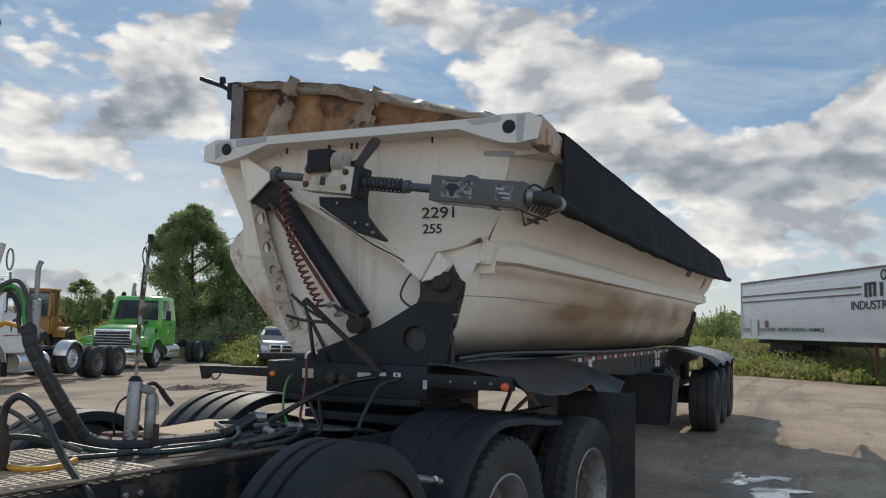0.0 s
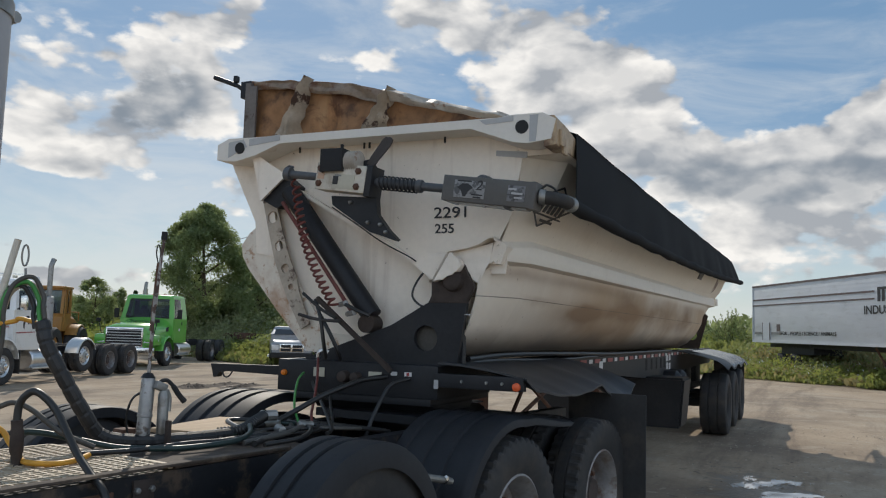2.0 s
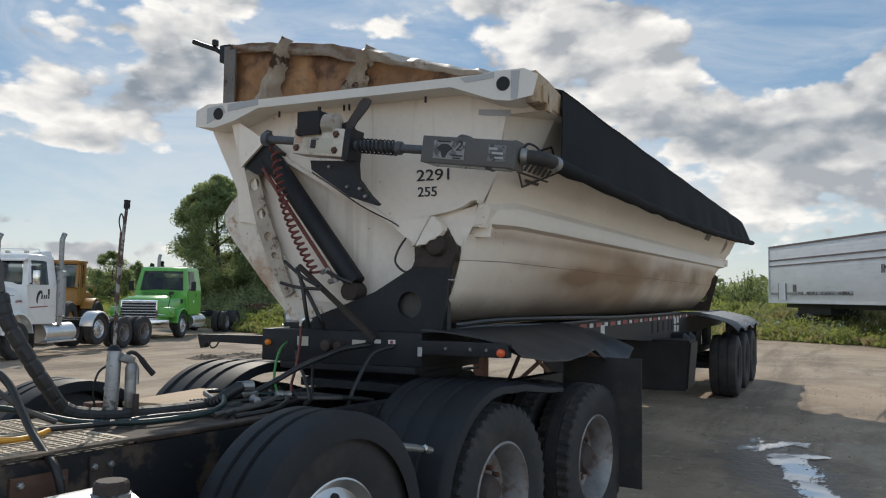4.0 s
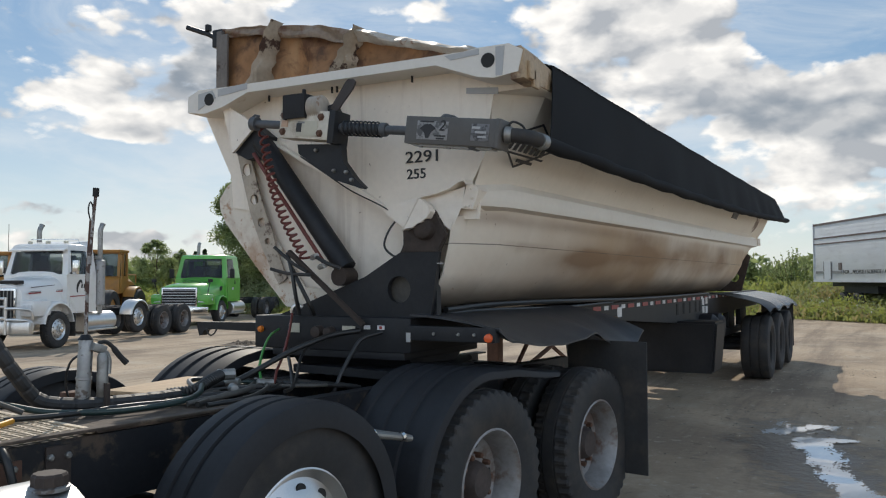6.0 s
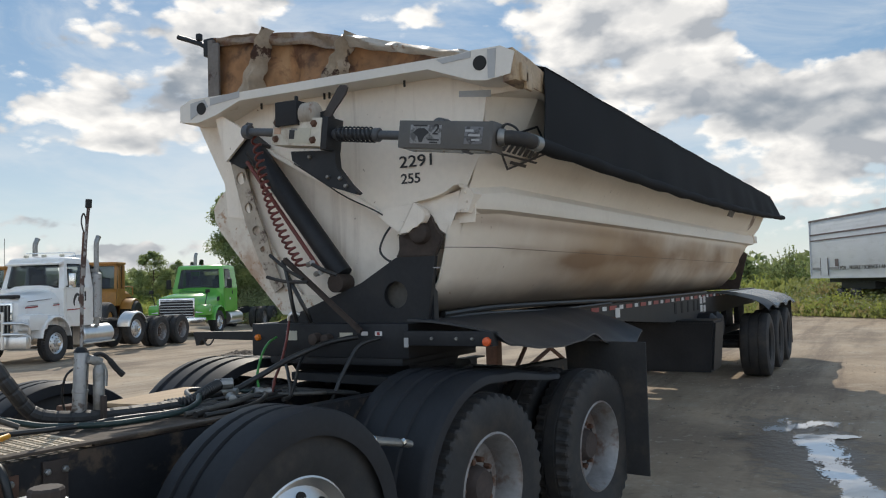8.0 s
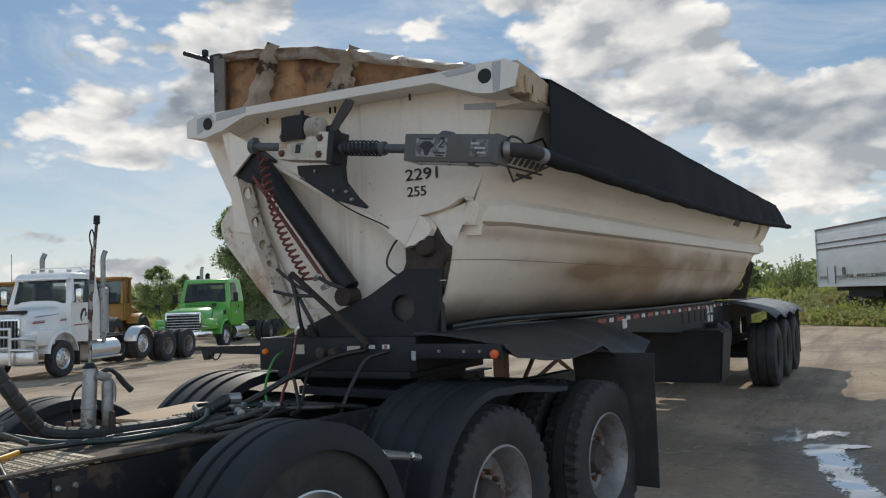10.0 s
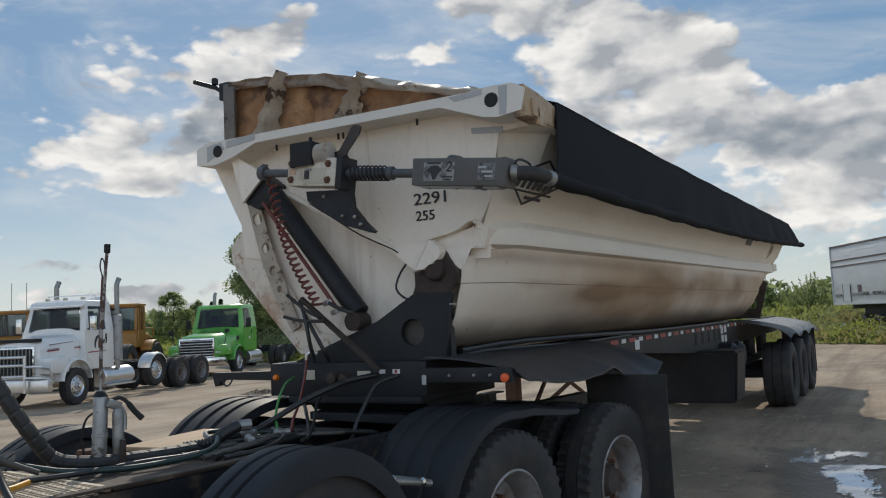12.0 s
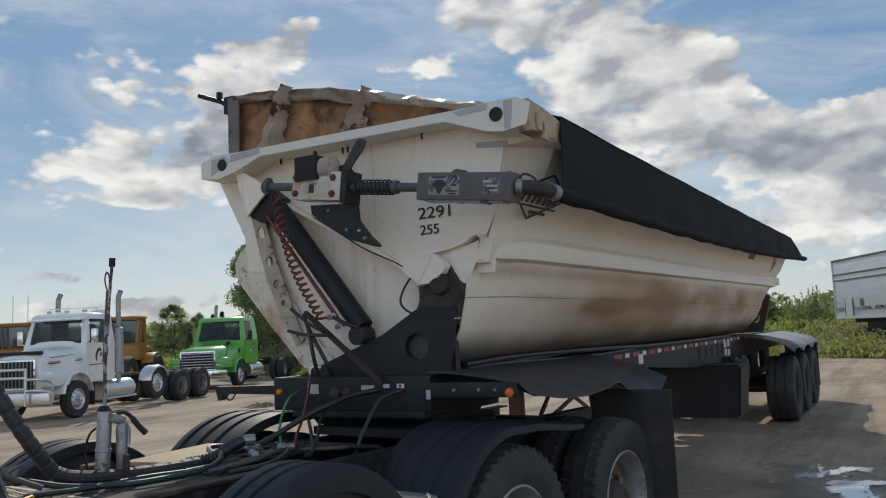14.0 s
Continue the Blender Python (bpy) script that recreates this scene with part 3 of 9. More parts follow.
def stained(name, base_mat_colour):
    """Side paint: broad soft brown stains about the seam, grime and painted shade towards the chassis, rust under the
    top rail.
    """
    m = surface(name, base_mat_colour, 0.42, var=0.06, scale=0.8, fine=20, bump=0.1, dirt=(0.50, 0.41, 0.30), dirt_amount=0.35, dirt_scale=1.2, lo=0.5, hi=0.8)
    t = m.node_tree
    b = t.nodes["Principled BSDF"]
    tc = t.nodes.new("ShaderNodeTexCoord")
    sep = t.nodes.new("ShaderNodeSeparateXYZ")
    t.links.new(tc.outputs["Object"], sep.inputs[0])
    X, Z = sep.outputs[0], sep.outputs[2]

    def rng(sock, lo, hi):
        n = t.nodes.new("ShaderNodeMapRange"); n.interpolation_type = "SMOOTHSTEP"
        n.inputs[1].default_value, n.inputs[2].default_value = lo, hi
        t.links.new(sock, n.inputs[0])
        return n.outputs[0]

    def calc(op, a, c, clamp=False):
        n = t.nodes.new("ShaderNodeMath"); n.operation, n.use_clamp = op, clamp
        for i, val in enumerate((a, c)):
            if isinstance(val, (int, float)):
                n.inputs[i].default_value = val
            else:
                t.links.new(val, n.inputs[i])
        return n.outputs[0]

    def cloudy(scale, stretch=(1, 1, 1), detail=5.0, rough=0.55, lean=0.0):
        mp = t.nodes.new("ShaderNodeMapping")
        mp.inputs["Scale"].default_value, mp.inputs["Rotation"].default_value = stretch, (0, radians(lean), 0)
        t.links.new(tc.outputs["Object"], mp.inputs[0])
        n = t.nodes.new("ShaderNodeTexNoise")
        n.inputs["Scale"].default_value, n.inputs["Detail"].default_value, n.inputs["Roughness"].default_value = scale, detail, rough
        t.links.new(mp.outputs[0], n.inputs["Vector"])
        return n.outputs[0]

    def spot(x, z, wide, tall, weight, wobble):
        dx = calc("DIVIDE", calc("SUBTRACT", X, x), wide)
        dz = calc("DIVIDE", calc("SUBTRACT", Z, z), tall)
        d = calc("ADD", calc("MULTIPLY", dx, dx), calc("MULTIPLY", dz, dz))
        return calc("MULTIPLY", calc("POWER", 0.37, calc("ADD", d, wobble)), weight)

    def lay(fac, colour):
        old = b.inputs["Base Color"].links[0].from_socket
        mx = t.nodes.new("ShaderNodeMix"); mx.data_type = "RGBA"
        mx.inputs[7].default_value = (*colour, 1)
        t.links.new(fac, mx.inputs[0]); t.links.new(old, mx.inputs[6]); t.links.new(mx.outputs[2], b.inputs["Base Color"])
    low = rng(Z, 2.16, 2.06)
    # faint tan film over the whole lower flank, heavier below
    film = calc("MULTIPLY", calc("MULTIPLY", rng(cloudy(0.7, (1, 1, 0.6)), 0.22, 0.62), low), calc("ADD", calc("MULTIPLY", rng(X, 0.6, 3.0), 0.50), 0.34))
    lay(film, (0.43, 0.285, 0.155))
    # brown pools
    wob = calc("MULTIPLY", calc("SUBTRACT", cloudy(1.7, (0.5, 1, 1.6), 5.0, 0.5, 8), 0.5), 3.0)
    pools = None
    for x, z, wide, tall, weight in ((2.0, 1.80, 0.55, 0.075, 0.95), (2.9, 1.83, 0.9, 0.08, 0.8), (3.75, 1.98, 0.55, 0.15, 1.0), (4.6, 1.87, 1.0, 0.13, 0.75), (6.2, 1.90, 1.3, 0.14, 0.7), (8.3, 1.98, 0.55, 0.17, 1.0), (7.6, 1.78, 1.0, 0.10, 0.6), (0.5, 2.02, 0.6, 0.04, 0.5), (2.0, 2.03, 1.6, 0.04, 0.5), (3.2, 1.66, 1.6, 0.07, 0.45)):
        g = spot(x, z, wide, tall, weight, wob)
        pools = g if pools is None else calc("ADD", pools, g)
    lay(calc("MULTIPLY", calc("MULTIPLY", calc("MINIMUM", pools, 1.0), low), 0.85), (0.20, 0.098, 0.038))
    # grime just above the chassis, with the shade there painted in
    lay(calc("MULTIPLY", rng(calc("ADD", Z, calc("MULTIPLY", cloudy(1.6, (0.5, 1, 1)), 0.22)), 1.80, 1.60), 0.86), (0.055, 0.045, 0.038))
    # the line of dirt along the seam
    lay(calc("MULTIPLY", calc("MULTIPLY", rng(Z, 1.861, 1.864), rng(Z, 1.870, 1.867)), calc("ADD", calc("MULTIPLY", rng(cloudy(3.0), 0.30, 0.60), 0.35), 0.5)), (0.07, 0.05, 0.035))
    # soft rust just above and below it, in patches
    lay(calc("MULTIPLY", calc("MULTIPLY", rng(Z, 1.79, 1.86), rng(Z, 1.91, 1.868)), calc("MULTIPLY", rng(cloudy(1.1, (0.7, 1, 1)), 0.46, 0.68), 0.5)), (0.22, 0.115, 0.05))
    # rust bleeding from under the top rail
    bleed = None
    for x, z, wide, tall in ((0.95, 2.66, 0.16, 0.028), (1.85, 2.66, 0.17, 0.045), (2.75, 2.66, 0.14, 0.06), (5.0, 2.70, 0.3, 0.03), (9.6, 2.70, 0.5, 0.06), (10.2, 2.55, 0.2, 0.16)):
        g = spot(x, z, wide, tall, 1.0, calc("MULTIPLY", calc("SUBTRACT", cloudy(7.0), 0.5), 4.0))
        bleed = g if bleed is None else calc("ADD", bleed, g)
    lay(calc("MULTIPLY", rng(bleed, 0.35, 0.75), 0.9), (0.115, 0.052, 0.024))
    # thin scratches and chips
    lay(calc("MULTIPLY", rng(cloudy(26.0, (1, 1, 0.35)), 0.70, 0.73), 0.7), (0.16, 0.09, 0.055))
    # vertical run-off streaks on the upper flank
    lay(calc("MULTIPLY", calc("MULTIPLY", rng(cloudy(2.4, (1.6, 1, 0.10)), 0.55, 0.72), rng(Z, 2.3, 2.75)), 0.30), (0.36, 0.25, 0.15))
    return m


M["side"] = stained("stained_shaded_side_paint", (0.83, 0.765, 0.665))

# ---- mesh helpers ----


def thing(name, label, category, group="", m=None, kind=""):
    ob = new(name)
    ob.empty_display_size = 0.2
    if m is not None:
        ob.matrix_world = m
    return tagged(ob, label, category, group, kind)


def finish(name, bm, sharp=35):
    bmesh.ops.recalc_face_normals(bm, faces=bm.faces)
    me = bpy.data.meshes.new(name)
    bm.to_mesh(me)
    bm.free()
    me.polygons.foreach_set("use_smooth", [True] * len(me.polygons))
    me.set_sharp_from_angle(angle=radians(sharp))
    return me


def part(name, bm, material, parent, label="", m=None, sharp=35):
    me = finish(name, bm, sharp) if isinstance(bm, bmesh.types.BMesh) else bm
    if not me.materials:
        me.materials.append(M[material])
    ob = new(name, me)
    ob.parent = parent
    if m is not None:
        ob.matrix_local = m
    if label:
        ob["label"] = label
    return ob


def solo(name, bm, material, label, category, group="", kind="", sharp=35):
    me = finish(name, bm, sharp) if isinstance(bm, bmesh.types.BMesh) else bm
    if not me.materials:
        me.materials.append(M[material])
    return tagged(new(name, me), label, category, group, kind)


def nb():
    return bmesh.new()


def box(bm, c, s, m=None, bev=0.0):
    mat = Matrix.Translation(c) @ (m or Matrix()) @ Matrix.Diagonal((*s, 1))
    geo = bmesh.ops.create_cube(bm, size=1, matrix=mat)
    if bev:
        edges = {e for vv in geo["verts"] for e in vv.link_edges}
        bmesh.ops.bevel(bm, geom=list(edges), offset=bev, segments=2, profile=0.6, affect="EDGES")
    return bm


def prism(bm, poly, axis, a, b):
    def P(p, k):
        return {"x": (k, p[0], p[1]), "y": (p[0], k, p[1]), "z": (p[0], p[1], k)}[axis]
    va = [bm.verts.new(P(p, a)) for p in poly]
    vb = [bm.verts.new(P(p, b)) for p in poly]
    bm.faces.new(va)
    bm.faces.new(vb[::-1])
    for i in range(len(poly)):
        j = (i + 1) % len(poly)
        bm.faces.new((va[i], vb[i], vb[j], va[j]))
    return bm


def holed(bm, poly, centre, r, axis, a, b, n=24):
    """A plate of convex-ish outline with one round hole through it."""
    def P(p, k):
        return {"x": (k, p[0], p[1]), "y": (p[0], k, p[1]), "z": (p[0], p[1], k)}[axis]
    cx, cy = centre
    outer = []
    m = len(poly)
    angles = sorted([(math.atan2(p[1] - cy, p[0] - cx) % (2 * math.pi), p) for p in poly])
    for i in range(n):
        t = 2 * math.pi * i / n
        best = None
        for j in range(m):
            x1, y1 = poly[j]
            x2, y2 = poly[(j + 1) % m]
            dx, dy = x2 - x1, y2 - y1
            den = math.cos(t) * dy - math.sin(t) * dx
            if abs(den) < 1e-9:
                continue
            k = ((x1 - cx) * dy - (y1 - cy) * dx) / den
            w = ((x1 - cx) * math.sin(t) - (y1 - cy) * math.cos(t)) / den
            if k > 0 and -1e-6 <= w <= 1 + 1e-6 and (best is None or k < best):
                best = k
        best = best or r * 1.2
        outer.append((t, (cx + best * math.cos(t), cy + best * math.sin(t))))
    for t, p in angles:
        i = min(range(n), key=lambda q: abs((outer[q][0] - t + math.pi) % (2 * math.pi) - math.pi))
        outer[i] = (outer[i][0], p)
    ring = [(cx + r * math.cos(t), cy + r * math.sin(t)) for t, _ in outer]
    rows = [[bm.verts.new(P(p, k)) for p in pts] for pts, k in (([p for _, p in outer], a), (ring, a), (ring, b), ([p for _, p in outer], b))]
    for q in range(4):
        r0, r1 = rows[q], rows[(q + 1) % 4]
        for i in range(n):
            j = (i + 1) % n
            bm.faces.new((r0[i], r0[j], r1[j], r1[i]))
    return bm


def curve(pts, k=6):
    pts = [Vector(p) for p in pts]
    ext = [2 * pts[0] - pts[1], *pts, 2 * pts[-1] - pts[-2]]
    out = []
    for i in range(1, len(ext) - 2):
        p0, p1, p2, p3 = ext[i - 1:i + 3]
        for s in range(k):
            t = s / k
            out.append(0.5 * (2 * p1 + (p2 - p0) * t + (2 * p0 - 5 * p1 + 4 * p2 - p3) * t * t + (3 * p1 - p0 - 3 * p2 + p3) * t ** 3))
    out.append(pts[-1])
    return out


def tube(bm, pts, r, n=10, caps=True):
    pts = [Vector(p) for p in pts]
    rs = r if isinstance(r, (list, tuple)) else [r] * len(pts)
    t0 = (pts[1] - pts[0]).normalized()
    side = t0.orthogonal().normalized()
    rings = []
    for i, p in enumerate(pts):
        t = (pts[min(i + 1, len(pts) - 1)] - pts[max(i - 1, 0)]).normalized()
        side = (side - t * side.dot(t)).normalized()
        up = t.cross(side)
        rings.append([bm.verts.new(p + rs[i] * (math.cos(2 * math.pi * k / n) * side + math.sin(2 * math.pi * k / n) * up)) for k in range(n)])
    for a, b in zip(rings, rings[1:]):
        for k in range(n):
            j = (k + 1) % n
            bm.faces.new((a[k], a[j], b[j], b[k]))
    if caps:
        bm.faces.new(rings[0][::-1])
        bm.faces.new(rings[-1])
    return bm


def lathe(bm, prof, n=32, m=None, closed=False, caps=True):
    """Turns (along, radius) pairs about the y axis."""
    m = m or Matrix()
    rings = [[bm.verts.new(m @ Vector((r * math.cos(2 * math.pi * k / n), y, r * math.sin(2 * math.pi * k / n)))) for k in range(n)] for y, r in prof]
    pairs = list(zip(rings, rings[1:]))
    if closed:
        pairs.append((rings[-1], rings[0]))
    for a, b in pairs:
        for k in range(n):
            j = (k + 1) % n
            bm.faces.new((a[k], a[j], b[j], b[k]))
    if caps and not closed:
        bm.faces.new(rings[0][::-1])
        bm.faces.new(rings[-1])
    return bm


def grid(bm, fn, nu, nv, thick=None):
    """A sheet fn(u, v); thick: an offset vector or function that gives it a second face."""
    def layer(off):
        return [[bm.verts.new(Vector(fn(i / nu, j / nv)) + off(i / nu, j / nv)) for j in range(nv + 1)] for i in range(nu + 1)]
    a = layer(lambda u, w: Vector())
    for i in range(nu):
        for j in range(nv):
            bm.faces.new((a[i][j], a[i + 1][j], a[i + 1][j + 1], a[i][j + 1]))
    if thick is not None:
        f = thick if callable(thick) else (lambda u, w: Vector(thick))
        b = layer(f)
        for i in range(nu):
            for j in range(nv):
                bm.faces.new((b[i][j], b[i][j + 1], b[i + 1][j + 1], b[i + 1][j]))
        for i in range(nu):
            bm.faces.new((a[i][0], b[i][0], b[i + 1][0], a[i + 1][0]))
            bm.faces.new((a[i + 1][nv], b[i + 1][nv], b[i][nv], a[i][nv]))
        for j in range(nv):
            bm.faces.new((a[0][j + 1], b[0][j + 1], b[0][j], a[0][j]))
            bm.faces.new((a[nu][j], b[nu][j], b[nu][j + 1], a[nu][j + 1]))
    return bm


def loft(bm, sections, caps=True):
    rings = [[bm.verts.new(p) for p in s] for s in sections]
    n = len(rings[0])
    for a, b in zip(rings, rings[1:]):
        for k in range(n):
            j = (k + 1) % n
            bm.faces.new((a[k], a[j], b[j], b[k]))
    if caps:
        bm.faces.new(rings[0][::-1])
        bm.faces.new(rings[-1])
    return bm


def lettering(text, size, depth=0.002, shear=0.0, bold=0.0):
    cu = bpy.data.curves.new("lettering", "FONT")
    cu.body, cu.size, cu.extrude, cu.shear, cu.offset = text, size, depth, shear, bold
    ob = new("lettering", cu)
    me = bpy.data.meshes.new_from_object(ob.evaluated_get(bpy.context.evaluated_depsgraph_get()))
    bpy.data.objects.remove(ob)
    bpy.data.curves.remove(cu)
    return me


def letters(text, size, material, parent, label, m, bold=0.0, shear=0.0, fit=None):
    """Each character of a word as a part of its own; fit: (width, cap height) to stretch the word to."""
    me = lettering(text, size, bold=bold, shear=shear)
    xs = [v.co.x for v in me.vertices]
    if fit:
        m = m @ Matrix.Diagonal((fit[0] / (max(xs) - min(xs)), fit[1] / 0.70, 1, 1))
    bm = nb(); bm.from_mesh(me)
    left = set(bm.verts)
    while left:
        seed = left.pop()
        island, todo = {seed}, [seed]
        while todo:
            for e in todo.pop().link_edges:
                for v in e.verts:
                    if v not in island:
                        island.add(v); todo.append(v)
        left -= island
        index = {v: k for k, v in enumerate(island)}
        faces = {f for v in island for f in v.link_faces}
        one = bpy.data.meshes.new("letter")
        one.from_pydata([tuple(v.co) for v in index], [], [[index[v] for v in f.verts] for f in faces])
        part("letter", one, material, parent, label, m)
    bm.free()


def cards(centres, sizes, rs, lean=0.0, long=1.0):
    """Small bent leaves, two triangles each, as one mesh."""
    n = len(centres)
    a = rs.normal(size=(n, 3)); a[:, 2] = a[:, 2] * (1 - lean) + lean * 3
    a /= np.linalg.norm(a, axis=1, keepdims=True)
    b = rs.normal(size=(n, 3)); b -= (b * a).sum(1, keepdims=True) * a
    b /= np.linalg.norm(b, axis=1, keepdims=True)
    c = np.cross(a, b)
    s = np.asarray(sizes).reshape(-1, 1)
    co = np.stack([centres - a * s * long, centres + b * s * 0.5 + c * s * 0.15, centres + a * s * long, centres - b * s * 0.5 + c * s * 0.15], 1).reshape(-1, 3)
    me = bpy.data.meshes.new("leaves")
    me.vertices.add(4 * n); me.loops.add(4 * n); me.polygons.add(n)
    me.vertices.foreach_set("co", co.ravel())
    me.loops.foreach_set("vertex_index", np.arange(4 * n))
    me.polygons.foreach_set("loop_start", np.arange(0, 4 * n, 4))
    me.update(calc_edges=True)
    me.validate()
    return me

# ---- ground: one sheet of packed dirt that reaches the horizon ----
def ground_material():
    m = surface("packed_dirt", (0.40, 0.312, 0.225), 0.92, var=0.22, scale=0.5, fine=14, bump=0.8, depth=0.035, dirt=(0.23, 0.18, 0.135), dirt_amount=0.8, dirt_scale=0.3, lo=0.44, hi=0.66, spec=0.2)
    overlay(m, (0.44, 0.37, 0.285), 0.7, 0.9, 0.50, 0.68)
    overlay(m, (0.17, 0.13, 0.10), 0.6, 0.7, 0.50, 0.66, (0.12, 1.4, 1), radians(-22), 8.0, 0.7)
    overlay(m, (0.19, 0.15, 0.115), 0.65, 0.6, 0.52, 0.68, (0.16, 1.0, 1), radians(31), 8.0, 0.7)
    overlay(m, (0.50, 0.44, 0.36), 0.6, 9.0, 0.60, 0.70)
    overlay(m, (0.12, 0.095, 0.075), 0.6, 5.0, 0.60, 0.72)
    t = m.node_tree
    b = t.nodes["Principled BSDF"]
    old = b.inputs["Base Color"].links[0].from_socket
    # damp mud round the puddle, with a ragged rim
    tc = t.nodes.new("ShaderNodeTexCoord")
    mp = t.nodes.new("ShaderNodeMapping")
    mp.vector_type = "TEXTURE"
    mp.inputs["Location"].default_value, mp.inputs["Rotation"].default_value, mp.inputs["Scale"].default_value = (4.4, -2.3, 0), (0, 0, radians(14)), (2.6, 0.75, 1)
    t.links.new(tc.outputs["Object"], mp.inputs[0])
    ln = t.nodes.new("ShaderNodeVectorMath"); ln.operation = "LENGTH"
    t.links.new(mp.outputs[0], ln.inputs[0])
    n = t.nodes.new("ShaderNodeTexNoise")
    n.inputs["Scale"].default_value, n.inputs["Detail"].default_value, n.inputs["Roughness"].default_value = 2.2, 7.0, 0.65
    t.links.new(tc.outputs["Object"], n.inputs["Vector"])
    ad = t.nodes.new("ShaderNodeMath"); ad.operation = "MULTIPLY_ADD"
    ad.inputs[1].default_value = 2.2
    t.links.new(n.outputs[0], ad.inputs[0]); t.links.new(ln.outputs["Value"], ad.inputs[2])
    wet = t.nodes.new("ShaderNodeMapRange"); wet.interpolation_type = "SMOOTHSTEP"
    wet.inputs[1].default_value, wet.inputs[2].default_value, wet.inputs[3].default_value, wet.inputs[4].default_value = 1.6, 2.1, 1.0, 0.0
    t.links.new(ad.outputs[0], wet.inputs[0])
    mx = t.nodes.new("ShaderNodeMix"); mx.data_type = "RGBA"
    mx.inputs[7].default_value = (0.10, 0.078, 0.06, 1)
    half = t.nodes.new("ShaderNodeMath"); half.operation = "MULTIPLY"; half.inputs[1].default_value = 0.75
    t.links.new(wet.outputs[0], half.inputs[0])
    t.links.new(half.outputs[0], mx.inputs[0]); t.links.new(old, mx.inputs[6])
    t.links.new(mx.outputs[2], b.inputs["Base Color"])
    rr = t.nodes.new("ShaderNodeMapRange")
    rr.inputs[3].default_value, rr.inputs[4].default_value = 0.92, 0.42
    t.links.new(wet.outputs[0], rr.inputs[0]); t.links.new(rr.outputs[0], b.inputs["Roughness"])
    return m


M["ground"] = ground_material()


def gz(x, y):
    """The yard falls a little towards the parked trucks."""
    t = min(1.0, max(0.0, (y - 3.0) / 12.0))
    return -0.25 * t * t * (3 - 2 * t)


bm = nb()
xs = [-900, -300, -100, -40, -15, *[-8 + 0.6 * i for i in range(70)], 40, 50, 65, 90, 150, 300, 900, 2500]
ys = [-1500, -500, -150, -60, -30, -18, *[-10 + 0.6 * i for i in range(56)], 26, 30, 38, 50, 80, 150, 400, 1500]
vs = [[bm.verts.new((x, y, 0.035 * (noise.noise(Vector((x * 0.5, y * 0.5, 0))) + 0.4 * noise.noise(Vector((x * 1.4, y * 1.4, 3)))) - 0.02 + gz(x, y) if abs(x) < 50 and abs(y) < 30 else gz(x, y))) for y in ys] for x in xs]
for i in range(len(xs) - 1):
    for j in range(len(ys) - 1):
        bm.faces.new((vs[i][j], vs[i + 1][j], vs[i + 1][j + 1], vs[i][j + 1]))
solo("ground", bm, "ground", "packed pale brown dirt yard with tyre marks", "ground", kind="structure")

# shallow puddle on the dirt
PUDDLE = [(1.6, -3.35, 0.26), (2.6, -2.95, 0.17), (3.15, -2.75, 0.12), (3.66, -2.61, 0.11), (4.3, -2.46, 0.14), (4.75, -2.38, 0.17), (5.0, -2.32, 0.12)]
SPUR = [(4.95, -2.25, 0.10), (5.08, -2.45, 0.09), (5.18, -2.68, 0.05)]
FILM = [(5.45, -1.95, 0.22), (5.8, -2.16, 0.34), (5.95, -2.42, 0.22)]


def stream(rows, bias, cell, seed):
    """A ragged sheet of water along a line of (x, y, half width)."""
    bm = nb()
    made = {}

    def wet(x, y):
        best = -9
        for (x1, y1, w1), (x2, y2, w2) in zip(rows, rows[1:]):
            t = min(1, max(0, ((x - x1) * (x2 - x1) + (y - y1) * (y2 - y1)) / ((x2 - x1) ** 2 + (y2 - y1) ** 2)))
            d = math.hypot(x - x1 - t * (x2 - x1), y - y1 - t * (y2 - y1))
            best = max(best, 1 - d / (w1 + t * (w2 - w1)))
        if best < -1.5:
            return -1
        n = noise.noise(Vector((x * 2.2, y * 6, seed))) + 0.7 * noise.noise(Vector((x * 6, y * 15, seed))) + 0.55 * noise.noise(Vector((x * 16, y * 32, seed))) + 0.75 * noise.noise(Vector((x * 34, y * 60, seed)))
        return best + 0.85 * n + bias

    def vert(i, j):
        if (i, j) not in made:
            x, y = i * cell, j * cell * 0.6
            made[(i, j)] = bm.verts.new((x, y, 0.035 * (noise.noise(Vector((x * 0.5, y * 0.5, 0))) + 0.4 * noise.noise(Vector((x * 1.4, y * 1.4, 3)))) - 0.012))
        return made[(i, j)]
    i0, i1 = int((min(r[0] for r in rows) - 0.3) / cell), int((max(r[0] for r in rows) + 0.3) / cell)
    j0, j1 = int((min(r[1] for r in rows) - 0.6) / (cell * 0.6)), int((max(r[1] for r in rows) + 0.6) / (cell * 0.6))
    for i in range(i0, i1):
        for j in range(j0, j1):
            if wet((i + 0.5) * cell, (j + 0.5) * cell * 0.6) > 0:
                bm.faces.new((vert(i, j), vert(i + 1, j), vert(i + 1, j + 1), vert(i, j + 1)))
    return bm


solo("puddle", stream(PUDDLE, 0.1, 0.018, 2.0), "water", "shallow bright stream of water lying on the dirt", "puddle", kind="structure")
solo("puddle", stream(SPUR, 0.15, 0.018, 5.0), "water", "narrow spur of water at the stream's end", "puddle", kind="structure")
solo("puddle", stream(FILM, -0.42, 0.02, 9.0), "water", "thin broken film of water on wet mud", "puddle", kind="structure")

